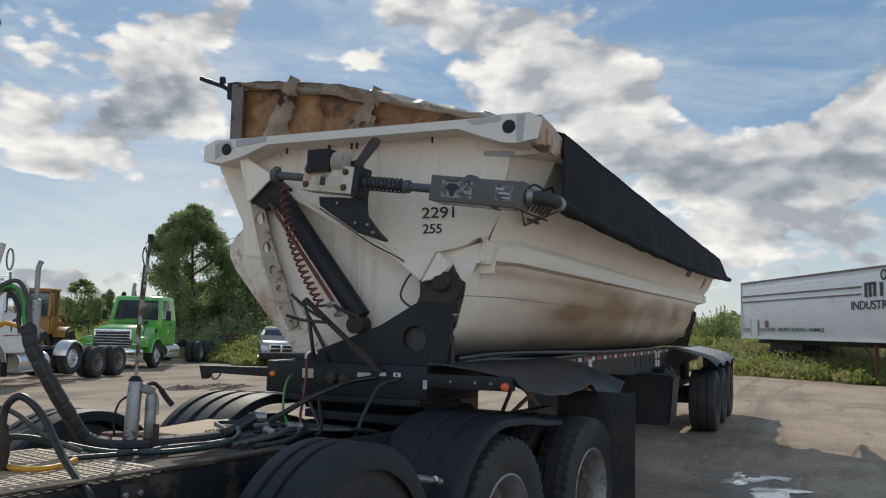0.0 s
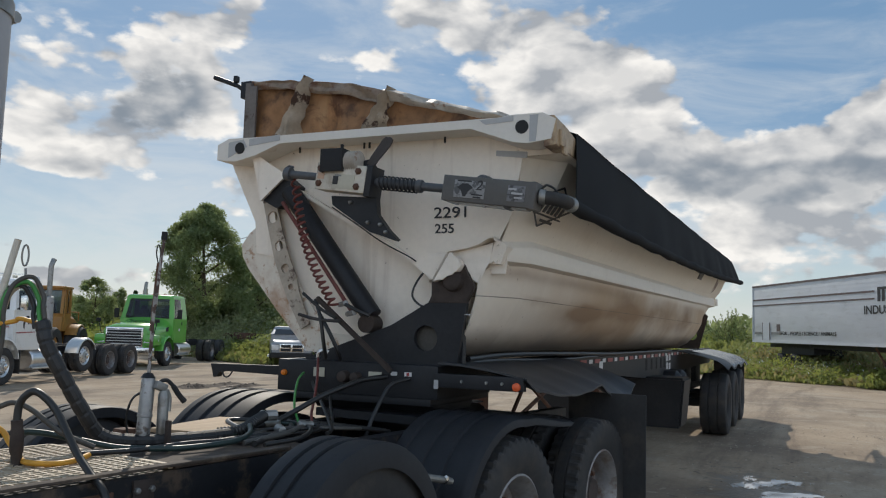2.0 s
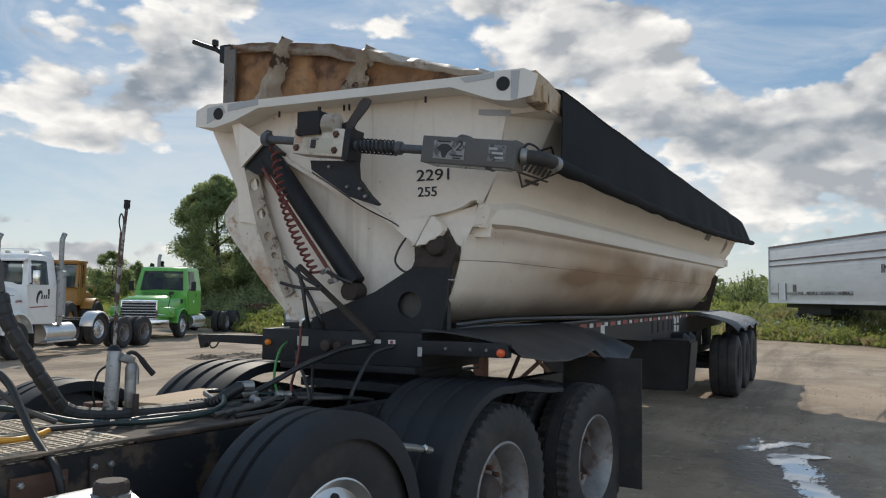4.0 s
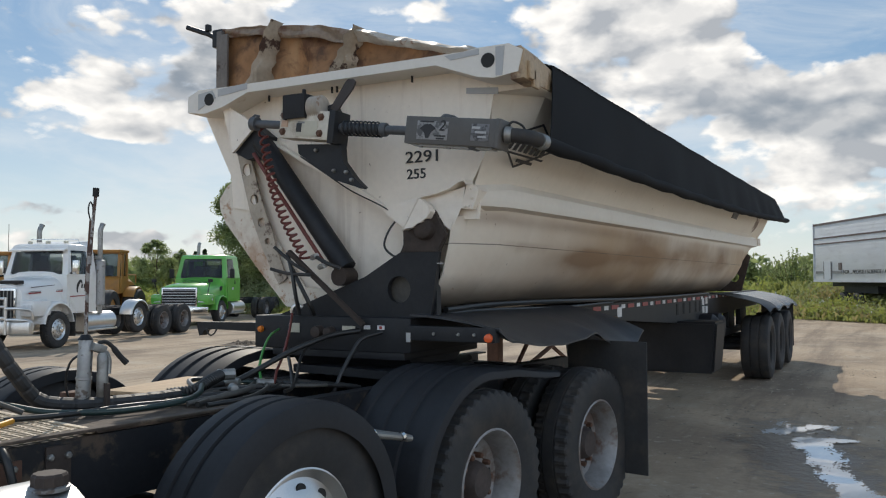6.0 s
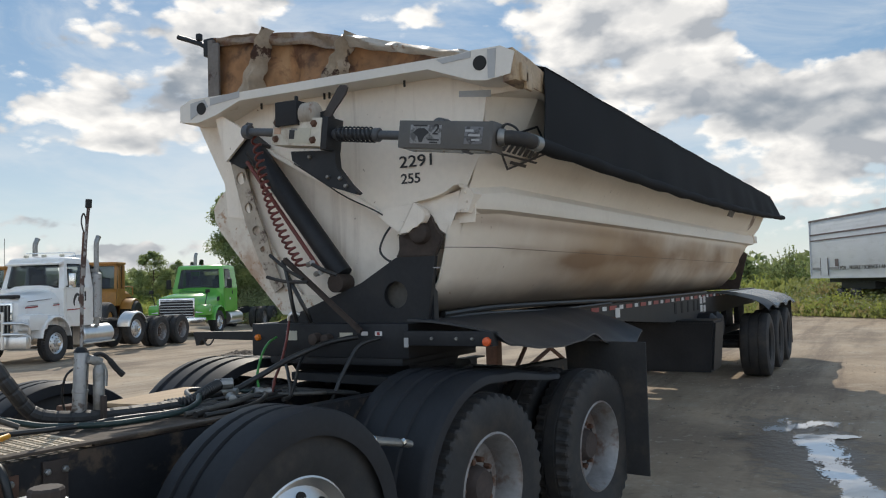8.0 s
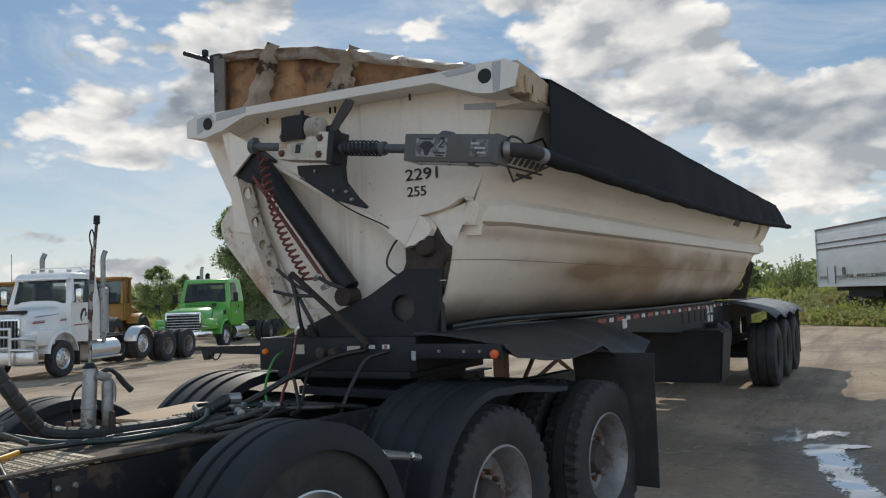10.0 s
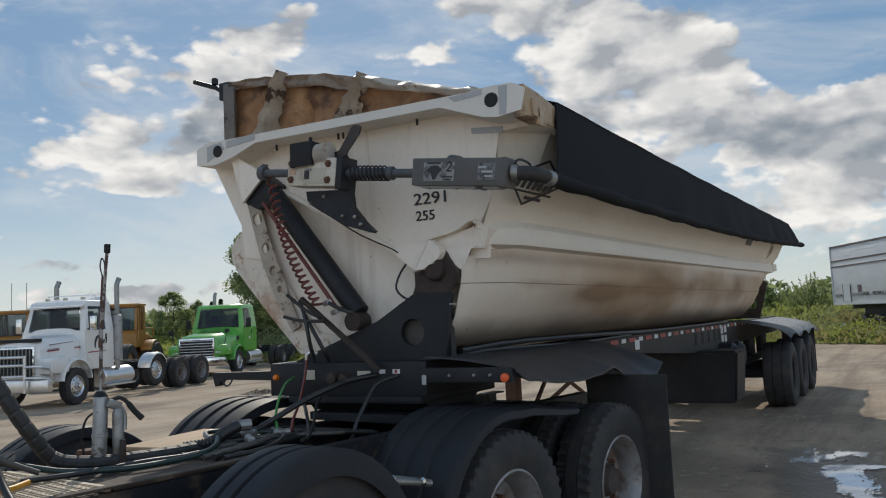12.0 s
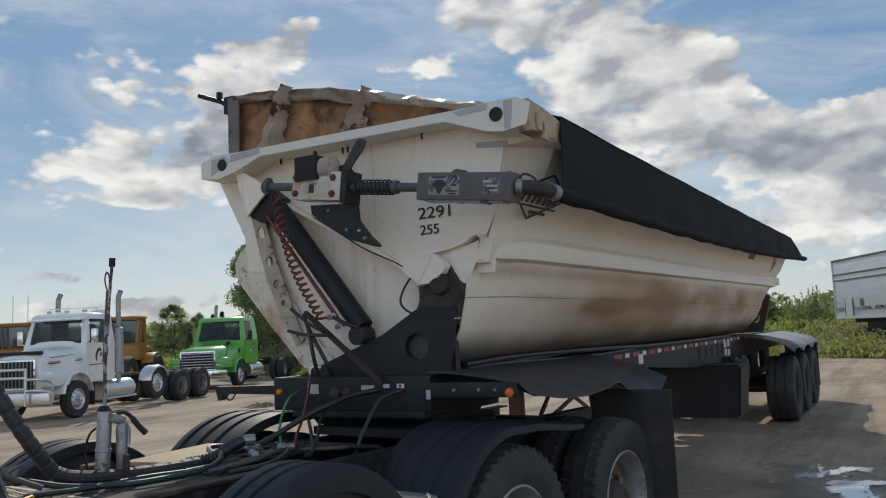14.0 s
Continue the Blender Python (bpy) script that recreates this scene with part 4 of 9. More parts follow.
for k, (cx, cy, rx, ry) in enumerate(((15.0, 14.2, 0.7, 0.25), (16.1, 13.9, 0.9, 0.28), (15.9, 13.0, 1.0, 0.30), (15.2, 12.7, 0.6, 0.22), (14.4, 13.6, 0.5, 0.2))):
    bm = nb()
    grid(bm, lambda u, w: (cx + rx * (2 * u - 1), cy + ry * (2 * w - 1), (0.05 + 0.11 * max(0, noise.noise(Vector((u * 11, w * 4, k * 3)))) + 0.06 * noise.noise(Vector((u * 25, w * 9, k)))) * max(0, 1 - (2 * u - 1) ** 2) * max(0, 1 - (2 * w - 1) ** 2) - 0.015 + gz(cx, cy)), 40, 12)
    solo("mud_clod", bm, "mud", "low heap of dark churned mud on the dirt", "mud", "mud clods", sharp=20)

# ---- wheels ----
_cache = {}


def tyre_mesh(w=0.28, R=0.52, r=0.30, lugs=44, deep=0.010):
    key = ("tyre", w, R, r, lugs, deep)
    if key not in _cache:
        bm = nb()
        h = w / 2
        half = [(0.80, r, 0), (0.98, r + 0.06, 0), (1.0, r + 0.13, 0), (0.95, R - 0.055, 0), (0.90, R - 0.02, 1), (0.82, R - 0.008, 1), (0.50, R - 0.003, 1), (0.36, R - 0.003, 0), (0.34, R - 0.016, 0), (0.27, R - 0.016, 0), (0.25, R, 0)]
        prof = [(-h * a, q, c) for a, q, c in half] + [(h * a, q, c) for a, q, c in reversed(half)]
        n = lugs * 4
        rings = [[bm.verts.new(((q - (deep if c and k % 4 > 1 else 0)) * math.cos(2 * math.pi * k / n), y, (q - (deep if c and k % 4 > 1 else 0)) * math.sin(2 * math.pi * k / n))) for k in range(n)] for y, q, c in prof]
        for a, b in zip(rings, rings[1:] + rings[:1]):
            for k in range(n):
                j = (k + 1) % n
                bm.faces.new((a[k], a[j], b[j], b[k]))
        _cache[key] = finish("tyre", bm, 30)
    return _cache[key]


def rim_mesh(kind, r=0.305):
    key = ("rim", kind)
    if key not in _cache:
        bm = nb()
        if kind == "dish":      # outer wheel of a pair: deep dish towards -y
            lathe(bm, [(-0.115, r), (-0.12, r - 0.012), (-0.105, r - 0.022), (-0.06, r - 0.045), (0.03, r - 0.06), (0.045, r - 0.09), (0.05, 0.17), (0.04, 0.15), (0.02, 0.145), (0.02, 0.0), (0.10, 0.0), (0.10, r)], 40, caps=False)
        else:                   # convex wheel
            lathe(bm, [(-0.11, r), (-0.115, r - 0.012), (-0.10, r - 0.022), (-0.075, r - 0.05), (-0.09, 0.22), (-0.125, 0.165), (-0.13, 0.12), (-0.16, 0.115), (-0.165, 0.09), (-0.21, 0.085), (-0.22, 0.0), (0.10, 0.0), (0.10, r)], 40, caps=False)
        _cache[key] = finish("rim", bm)
    return _cache[key]


def hub_mesh(kind):
    key = ("hub", kind)
    if key not in _cache:
        bm = nb()
        if kind == "dish":
            lathe(bm, [(-0.05, 0.03), (-0.05, 0.085), (-0.03, 0.10), (0.02, 0.115), (0.05, 0.12)], 24)
        else:
            lathe(bm, [(-0.235, 0.05), (-0.22, 0.075), (-0.20, 0.08)], 16)
        _cache[key] = finish("wheel", bm)
    return _cache[key]


def small_mesh(kind):
    if kind not in _cache:
        bm = nb()
        if kind == "nut":
            lathe(bm, [(-0.035, 0.011), (-0.03, 0.017), (0.02, 0.019)], 6)
        else:
            lathe(bm, [(0, 0.029), (0.02, 0.029)], 14)
        _cache[kind] = finish(kind, bm)
    return _cache[kind]


def wheel(parent, x, y, z, side=-1, kind="dish", rim="steelrim", w=0.28, R=0.52, fine=True, lugs=True):
    """side -1: the outer face looks to -y."""
    m = Matrix.Translation((x, y, z)) @ (Matrix() if side < 0 else Matrix.Rotation(math.pi, 4, "Z")) @ Matrix.Rotation(x * 1.7, 4, "Y")

    def sub(name, me, mat, par, mm=None):
        key = (me.name, mat)
        if key not in _cache:
            cp = me.copy(); cp.materials.clear(); cp.materials.append(M[mat]); _cache[key] = cp
        return part(name, _cache[key], mat, par, m=mm)
    hub = sub("wheel", hub_mesh(kind), "chrome" if rim == "alloy" else "hubrust", parent, m)
    sub("tyre", tyre_mesh(w, R, deep=0.018 if lugs else 0.0), "rubber", hub)
    sub("rim", rim_mesh(kind), rim, hub)
    if fine:
        n, y0, y1 = (5, 0.043, 0.015) if kind == "dish" else (10, -0.097, -0.128)
        for k in range(n):
            t = 2 * math.pi * (k + 0.5) / n
            sub("hand_hole", small_mesh("hole"), "dark", hub, Matrix.Translation((0.205 * math.cos(t), y0, 0.205 * math.sin(t))))
        for k in range(10):
            t = 2 * math.pi * k / 10
            sub("lug_nut", small_mesh("nut"), "chrome" if rim == "alloy" else "rust", hub, Matrix.Translation((0.143 * math.cos(t), y1, 0.143 * math.sin(t))))
    return hub


def arc_fender(bm, cx, cz, r, y0, y1, a0, a1, n=22, thick=0.012, ribs=(0.3, 0.6), tail=(), lip=0.05):
    """A half-round mudguard with raised ribs; tail: further (x, z) points past its end."""
    path = [(cx + r * math.cos(radians(a0 + (a1 - a0) * i / n)), cz + r * math.sin(radians(a0 + (a1 - a0) * i / n))) for i in range(n + 1)] + list(tail)
    near = y0 < 0
    cross = [(0.0, -lip), (0.015, -lip * 0.4), (0.05, -0.006), (0.09, 0.0)] if near else [(0.0, -0.05), (0.015, -0.006), (0.05, 0.0)]
    for q in ribs:
        cross += [(q - 0.045, 0.0), (q - 0.03, -0.014), (q + 0.03, -0.014), (q + 0.045, 0.0)]
    cross += [(0.95, 0.0), (0.985, -0.006), (1.0, -0.05)] if near else [(0.91, 0.0), (0.95, -0.006), (0.985, -lip * 0.4), (1.0, -lip)]
    cen = Vector((cx, 0, cz))

    def row(p, inset):
        d = Vector((p[0] - cx, 0, p[1] - cz))
        d = d.normalized() if d.length > 0.01 else Vector((0, 0, 1))
        return [bm.verts.new((p[0] + d.x * (q[1] - inset), y0 + (y1 - y0) * q[0], p[1] + d.z * (q[1] - inset))) for q in cross]
    a = [row(p, 0) for p in path]
    b = [row(p, thick) for p in path]
    k = len(cross)
    for i in range(len(path) - 1):
        for j in range(k - 1):
            bm.faces.new((a[i][j], a[i + 1][j], a[i + 1][j + 1], a[i][j + 1]))
            bm.faces.new((b[i][j], b[i][j + 1], b[i + 1][j + 1], b[i + 1][j]))
        bm.faces.new((a[i][0], b[i][0], b[i + 1][0], a[i + 1][0]))
        bm.faces.new((a[i + 1][k - 1], b[i + 1][k - 1], b[i][k - 1], a[i][k - 1]))
    for i in (0, len(path) - 1):
        for j in range(k - 1):
            bm.faces.new((a[i][j], a[i][j + 1], b[i][j + 1], b[i][j]))
    return bm


# ---- the side dump trailer ----
TL = 11.2
trailer = thing("side_dump_trailer", "white side dump trailer with rust-stained tub on a black tri-axle chassis", "trailer")

# tub: one shell lofted along its length; half profile (y, z), wider behind the front corner
def tub_half(k):
    """k: 0 at the front end, 1 along the body."""
    dz = 0.13 * k
    a = 0.16 * (1 - min(1, k * 8))
    return [(1.27, 2.90), (1.27, 2.77), (1.235 - a * 1.5, 2.755), (1.09 - a, 2.45), (0.985 - a, 2.225 + dz), (1.008 - a, 2.185 + dz), (1.008 - a, 2.075 + dz), (0.957 - a * 0.8, 2.058 + dz), (0.90 - a * 0.7, 1.86), (0.80 - a * 0.5, 1.68), (0.66, 1.53), (0.50, 1.45), (0.30, 1.42)]


def tub_section(x, k):
    h = tub_half(k)
    outer = [(-y, z) for y, z in h] + [(y, z) for y, z in reversed(h)]
    a = 0.16 * (1 - min(1, k * 8))
    inner = [(1.21, 2.90), (1.21, 2.785), (1.185 - a * 1.5, 2.77), (0.90 - a, 2.1), (0.62 - 0.6 * a, 1.62), (0.28, 1.47)]
    ring = outer + [(y, z) for y, z in inner] + [(-y, z) for y, z in reversed(inner)]
    return [(x, y, z) for y, z in ring]


bm = nb()
FRONT_HALF = [(1.27, 2.90), (1.27, 2.77), (0.995, 2.755), (0.96, 2.45), (0.86, 2.215), (0.905, 2.175), (0.905, 2.09), (0.835, 2.06), (0.77, 1.86), (0.70, 1.68), (0.60, 1.53), (0.48, 1.45), (0.30, 1.42)]
FRONT_WALL = [(0.95, 2.755), (0.92, 2.45), (0.81, 2.2), (0.75, 1.86), (0.67, 1.68), (0.57, 1.53), (0.46, 1.45)]
front_inner = [(1.21, 2.90), (1.21, 2.785), (0.95, 2.77), (0.75, 2.1), (0.55, 1.62), (0.28, 1.47)]
front_ring = [(-y, z) for y, z in FRONT_HALF] + [(y, z) for y, z in reversed(FRONT_HALF)] + front_inner + [(-y, z) for y, z in reversed(front_inner)]
secs = [[(0.215, y, z) for y, z in front_ring], tub_section(0.46, 0.12)] + [tub_section(0.46 + (TL - 0.46) * q / 10, 0.12 + 0.88 * q / 10) for q in range(1, 10)]
REAR_HALF = tub_half(1.0)[:7] + [(0.90, 2.18), (0.70, 1.86), (0.58, 1.68), (0.47, 1.53), (0.38, 1.45), (0.25, 1.42)]
rear_inner = [(1.21, 2.90), (1.21, 2.785), (1.185, 2.77), (0.68, 2.1), (0.42, 1.62), (0.20, 1.47)]
secs.append([(TL, y, z) for y, z in [(-y, z) for y, z in REAR_HALF] + [(y, z) for y, z in reversed(REAR_HALF)] + rear_inner + [(-y, z) for y, z in reversed(rear_inner)]])
loft(bm, secs, caps=False)
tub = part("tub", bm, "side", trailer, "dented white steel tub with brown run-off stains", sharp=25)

# front bulkhead pieces
bm = nb(); prism(bm, [(1.13, 2.95), (-1.21, 2.95), (-1.21, 2.765), (-1.0, 2.758), (-0.975, 2.62), (-0.957, 2.54), (-0.967, 2.45), (-0.90, 2.32), (-0.852, 2.23), (-0.845, 2.12), (-0.70, 2.06), (-0.52, 2.11), (-0.33, 2.06), (-0.10, 2.21), (0.30, 2.40), (0.62, 2.58)], "x", 0.205, 0.235)
upper = part("front_panel", bm, "white", tub, "flat white front panel")
bm = nb(); prism(bm, [(1.10, 2.86), (0.62, 2.6), (-0.33, 2.08), (-0.58, 2.05), (-0.58, 1.5), (0.5, 1.44), (0.62, 1.55), (0.86, 2.05)], "x", 0.245, 0.262)
part("lower_front_panel", bm, "white", tub, "recessed lower white front panel")
bm = nb(); prism(bm, [(1.00, 2.38), (1.10, 2.31), (1.165, 2.225), (1.155, 2.14), (1.10, 2.05), (0.83, 1.75), (0.56, 1.47), (-0.45, 1.42), (-0.58, 1.55), (0.4, 1.6), (0.78, 2.1), (0.9, 2.36)], "x", 0.212, 0.228)
part("end_plate", bm, "rustwhite", tub, "rust-speckled white end plate")
bm = nb(); prism(bm, [(1.30, 2.86), (0.98, 2.86), (0.80, 2.12), (1.02, 2.16), (1.045, 2.39)], "x", 0.196, 0.21)
part("corner_gusset", bm, "white", tub)
bm = nb(); prism(bm, [(1.01, 2.885), (0.68, 2.685), (0.735, 2.66), (0.90, 2.52)], "x", 0.055, 0.075)
part("triangle_gusset", bm, "white", tub)
# lip of the folded plate
bm = nb()
lip = [(1.12, 2.87), (0.62, 2.58), (0.30, 2.40), (-0.10, 2.20), (-0.33, 2.05), (-0.40, 1.96)]
for p, q in zip(lip, lip[1:]):
    d = Vector((q[0] - p[0], q[1] - p[1]))
    nrm2 = Vector((-d.y, d.x)).normalized() * 0.012
    prism(bm, [(p[0] - nrm2.x, p[1] - nrm2.y), (q[0] - nrm2.x, q[1] - nrm2.y), (q[0] + nrm2.x, q[1] + nrm2.y), (p[0] + nrm2.x, p[1] + nrm2.y)], "x", 0.15, 0.243)
part("fold_lip", bm, "white", tub)
# perforated strip
bm = nb()
strip = [((0.985, 2.58), (0.85, 2.49)), ((0.91, 2.31), (0.785, 2.29)), ((0.85, 2.11), (0.72, 2.12)), ((0.79, 1.97), (0.66, 1.99)), ((0.73, 1.84), (0.62, 1.86)), ((0.60, 1.62), (0.53, 1.66))]
for k, (p, q) in enumerate(zip(strip, strip[1:])):
    poly = [p[0], p[1], q[1], q[0]]
    if k < 4:
        c = (sum(a for a, _ in poly) / 4, sum(b for _, b in poly) / 4)
        holed(bm, poly, c, (0.043, 0.036, 0.032, 0.022)[k], "x", 0.18, 0.195)
    else:
        prism(bm, poly, "x", 0.18, 0.195)
part("perforated_strip", bm, "palerust", tub, "grey-white strip with a row of round holes")
# top beam with its ends
beam_poly = [(1.26, 2.93), (1.16, 2.97), (0.9, 2.965), (-0.9, 2.965), (-1.0, 2.975), (-1.19, 2.975), (-1.275, 2.93), (-1.245, 2.81), (-1.10, 2.79), (-1.0, 2.805), (-0.72, 2.908), (0.72, 2.908), (0.93, 2.835), (1.1, 2.80), (1.26, 2.82)]
bm = nb(); prism(bm, beam_poly, "x", -0.005, 0.24)
bmesh.ops.triangulate(bm, faces=[f for f in bm.faces if len(f.verts) > 4])
beam = part("top_beam", bm, "white_beam", tub, "white cross beam along the front rim")
for sgn in (-1, 1):
    bm = nb(); lathe(bm, [(-0.036, 0.033), (-0.036, 0.041), (-0.03, 0.043), (0.0, 0.043)], 24, Matrix.Translation((0.025, sgn * 1.06, 2.895)) @ Matrix.Rotation(-math.pi / 2, 4, "Z"))
    part("round_hole", bm, "dark", tub)
for poly in ([(-0.82, 2.925), (-1.005, 2.935), (-1.005, 2.97), (-0.78, 2.955)], [(-1.11, 2.80), (-1.11, 2.965), (-1.165, 2.965), (-1.15, 2.80)], [(1.16, 2.83), (1.0, 2.90), (1.03, 2.955), (1.16, 2.94)], [(0.72, 2.93), (0.98, 2.905), (0.98, 2.955), (0.72, 2.97)]):
    bm = nb(); prism(bm, poly, "x", -0.009, -0.004)
    part("tape_patch", bm, "tape", tub)
bm = nb(); prism(bm, [(-0.82, 2.77), (-1.03, 2.745), (-1.03, 2.785), (-0.82, 2.805)], "x", 0.199, 0.205)
part("tape_patch", bm, "tape", tub)
# drip studs under the beam
for y in (0.62, 0.10, 0.06, -0.5):
    bm = nb(); box(bm, (0.10, y, 2.875), (0.012, 0.010, 0.04)); part("stud", bm, "dark", tub)
# rear wall of the tub and ridge seam strips
bm = nb(); prism(bm, [(y - 0.01, z) for y, z in REAR_HALF[3:4] + REAR_HALF[8:]] + [(-y + 0.01, z) for y, z in reversed(REAR_HALF[3:4] + REAR_HALF[8:])], "x", TL - 0.03, TL)
part("rear_panel", bm, "white", tub)
# bolted corner plate, the hollow pocket beside it and its rolled lip
bm = nb(); prism(bm, [(-0.845, 2.215), (-0.905, 2.205), (-0.925, 2.175), (-0.905, 2.12), (-0.885, 2.065), (-0.803, 2.072)], "x", 0.150, 0.46)
corner = part("corner_plate", bm, "white", tub, "bolted white corner plate")
for y, z in ((-0.868, 2.185), (-0.878, 2.13), (-0.862, 2.085), (-0.835, 2.082)):
    bm = nb(); lathe(bm, [(-0.012, 0.004), (-0.010, 0.007), (0.0, 0.008)], 6, Matrix.Translation((0.15, y, z)) @ Matrix.Rotation(-math.pi / 2, 4, "Z")); part("bolt", bm, "white", corner)
bm = nb()
LIP = [(-0.535, 2.14), (-0.60, 2.152), (-0.68, 2.165), (-0.76, 2.19), (-0.82, 2.225), (-0.85, 2.228), (-0.86, 2.21)]
grid(bm, lambda u, w: (0.095 + 0.12 * w, *[a + (b - a) * (u * 6 - min(5, int(u * 6))) for a, b in zip(LIP[min(5, int(u * 6))], LIP[min(5, int(u * 6)) + 1])]), 24, 2, (0, 0, 0.011)); part("pocket_lip", bm, "white", tub, sharp=60)
bm = nb(); loft(bm, [[(0.16, -0.53, 2.14), (0.205, -0.70, 2.165), (0.205, -0.83, 2.215), (0.15, -0.835, 2.20)], [(0.12, -0.57, 2.10), (0.19, -0.68, 2.09), (0.20, -0.79, 2.09), (0.15, -0.81, 2.08)], [(0.10, -0.63, 2.04), (0.15, -0.66, 2.0), (0.18, -0.73, 1.96), (0.15, -0.74, 1.94)]], caps=True); part("pocket_wall", bm, "white", tub, sharp=50)
bm = nb(); prism(bm, [(-0.262, 2.092), (-0.30, 2.112), (-0.36, 2.12), (-0.545, 2.143), (-0.437, 1.955), (-0.36, 2.015)], "x", 0.105, 0.14); bmesh.ops.bevel(bm, geom=list(bm.edges), offset=0.006, segments=2, affect="EDGES"); part("fold_toe", bm, "white", tub, sharp=50)
bm = nb(); prism(bm, [(y, z) for y, z in FRONT_WALL] + [(-y, z) for y, z in reversed(FRONT_WALL)], "x", 0.268, 0.28)
bmesh.ops.triangulate(bm, faces=[f for f in bm.faces if len(f.verts) > 4]); part("front_wall", bm, "white", tub)
bm = nb()
low = [(0.50, 1.44, 0.52), (0.60, 1.53, 0.68), (0.69, 1.68, 0.80), (0.735, 1.86, 0.90), (0.76, 2.03, 0.955)]
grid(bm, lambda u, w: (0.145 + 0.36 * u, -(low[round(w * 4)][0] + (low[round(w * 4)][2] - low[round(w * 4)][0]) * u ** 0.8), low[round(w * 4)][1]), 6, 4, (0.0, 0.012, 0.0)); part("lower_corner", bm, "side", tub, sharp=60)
bm = nb(); prism(bm, [(-0.76, 2.01), (-0.90, 2.01), (-0.91, 2.12), (-0.80, 2.14)], "x", 0.20, 0.215); part("ledge_end", bm, "white", tub)
# small bolted plate and rear lip
bm = nb(); box(bm, (8.07, -1.142, 2.555), (0.42, 0.012, 0.13), Matrix.Rotation(radians(26.3), 4, "X")); part("data_plate", bm, "worngrey", tub, "rubbed grey data plate")
bm = nb(); box(bm, (TL + 0.12, -0.98, 2.29), (0.3, 0.10, 0.12), bev=0.01); part("ridge_end", bm, "white", tub)
bm = nb(); loft(bm, [[(x, -1.20, 2.768), (x, -1.278, 2.774), (x, -1.278, zt - 0.02), (x, -1.262, zt), (x, -1.20, zt)] for x, zt in ((0.0, 2.955), (0.24, 2.945), (0.47, 2.915), (0.75, 2.905))]); part("rail_corner", bm, "beige", tub, "rust-stained beige end of the top rail")
for x, z in ((0.10, 2.83), (0.16, 2.79)):
    bm = nb(); box(bm, (x, -1.285, z), (0.09, 0.02, 0.10), bev=0.006); part("latch_lug", bm, "beige", tub)

# bent headboard above the beam
head = [(1.22, 3.46), (1.0, 3.455), (0.64, 3.405), (0.30, 3.36), (-0.02, 3.27), (-0.25, 3.205), (-0.45, 3.14), (-0.80, 3.05), (-1.0, 2.99)]


def head_top(y):
    for (y1, z1), (y2, z2) in zip(head, head[1:]):
        if y2 <= y <= y1:
            return z1 + (z2 - z1) * (y1 - y) / (y1 - y2)
    return 2.98


bm = nb()


def head_fn(u, w):
    y = 1.22 - 2.2 * u
    z = 2.90 + (head_top(y) - 2.90) * w
    return (0.30 + 0.09 * noise.noise(Vector((y * 2.2, z * 2, 1))) + 0.05 * noise.noise(Vector((y * 6, z * 5, 8))) + 0.04 * math.sin(u * 9) * w, y, z)


grid(bm, head_fn, 80, 20, (0.012, 0, 0))
headboard = part("headboard", bm, "rustpanel", tub, "buckled rusty brown headboard")
bm = nb(); tube(bm, curve([(0.30 + 0.02 * math.sin(y * 9), y, z + 0.004 + 0.012 * math.sin(y * 11)) for y, z in head[:5]], 4), 0.014, 8); part("rim_tube", bm, "rust", tub)
bm = nb(); grid(bm, lambda u, w: (0.25 - 0.05 * math.sin(w * 3) + 0.05 * noise.noise(Vector((u * 9, w * 2, 6))), 0.02 - 1.05 * u, head_top(0.02 - 1.05 * u) + 0.022 - (0.085 - 0.05 * u) * w + 0.016 * noise.noise(Vector((u * 7, 0, 3)))), 40, 6, (0.012, 0, 0)); part("bent_rim", bm, "bentrim", tub, "bent pale rim strip")
bm = nb(); grid(bm, lambda u, w: (0.262 + 0.02 * math.sin(u * 17) * w + 0.03 * noise.noise(Vector((u * 8, w * 2, 2))), 1.16 - 1.12 * u, head_top(1.16 - 1.12 * u) + 0.012 - (0.055 + 0.045 * u) * w + 0.012 * noise.noise(Vector((u * 9, 0, 7)))), 44, 5, (0.014, 0, 0)); part("top_band", bm, "bandsteel", tub, "rust-streaked pale band along the headboard")
bm = nb(); box(bm, (0.28, 1.21, 3.17), (0.08, 0.05, 0.58), bev=0.008); part("corner_post", bm, "darkpost", tub)
bm = nb(); box(bm, (0.25, 1.16, 3.17), (0.02, 0.06, 0.52), bev=0.004); part("corner_post", bm, "darkpost", tub)
for y0, y1, zt in ((0.66, 0.86, 3.445), (-0.03, 0.17, 3.30)):
    bm = nb()
    zb = 2.95

    def rib(u, w, y0=y0, y1=y1, zt=zt, zb=zb):
        z = zb + (zt - zb) * u
        mid = y1 + (y0 - y1) * u
        half = 0.082 * (1 - 0.92 * u ** 1.1) + 0.018 * noise.noise(Vector((u * 4, y0, 4)))
        y = mid + half * (2 * w - 1)
        return (0.25 - 0.11 * (1 - abs(2 * w - 1.2)) - 0.06 * noise.noise(Vector((u * 6, w * 4, y0))), y, z)
    grid(bm, rib, 22, 12, (0.01, 0, 0))
    part("bent_stake", bm, "stake", tub, "crumpled pale steel stake with rust holes")
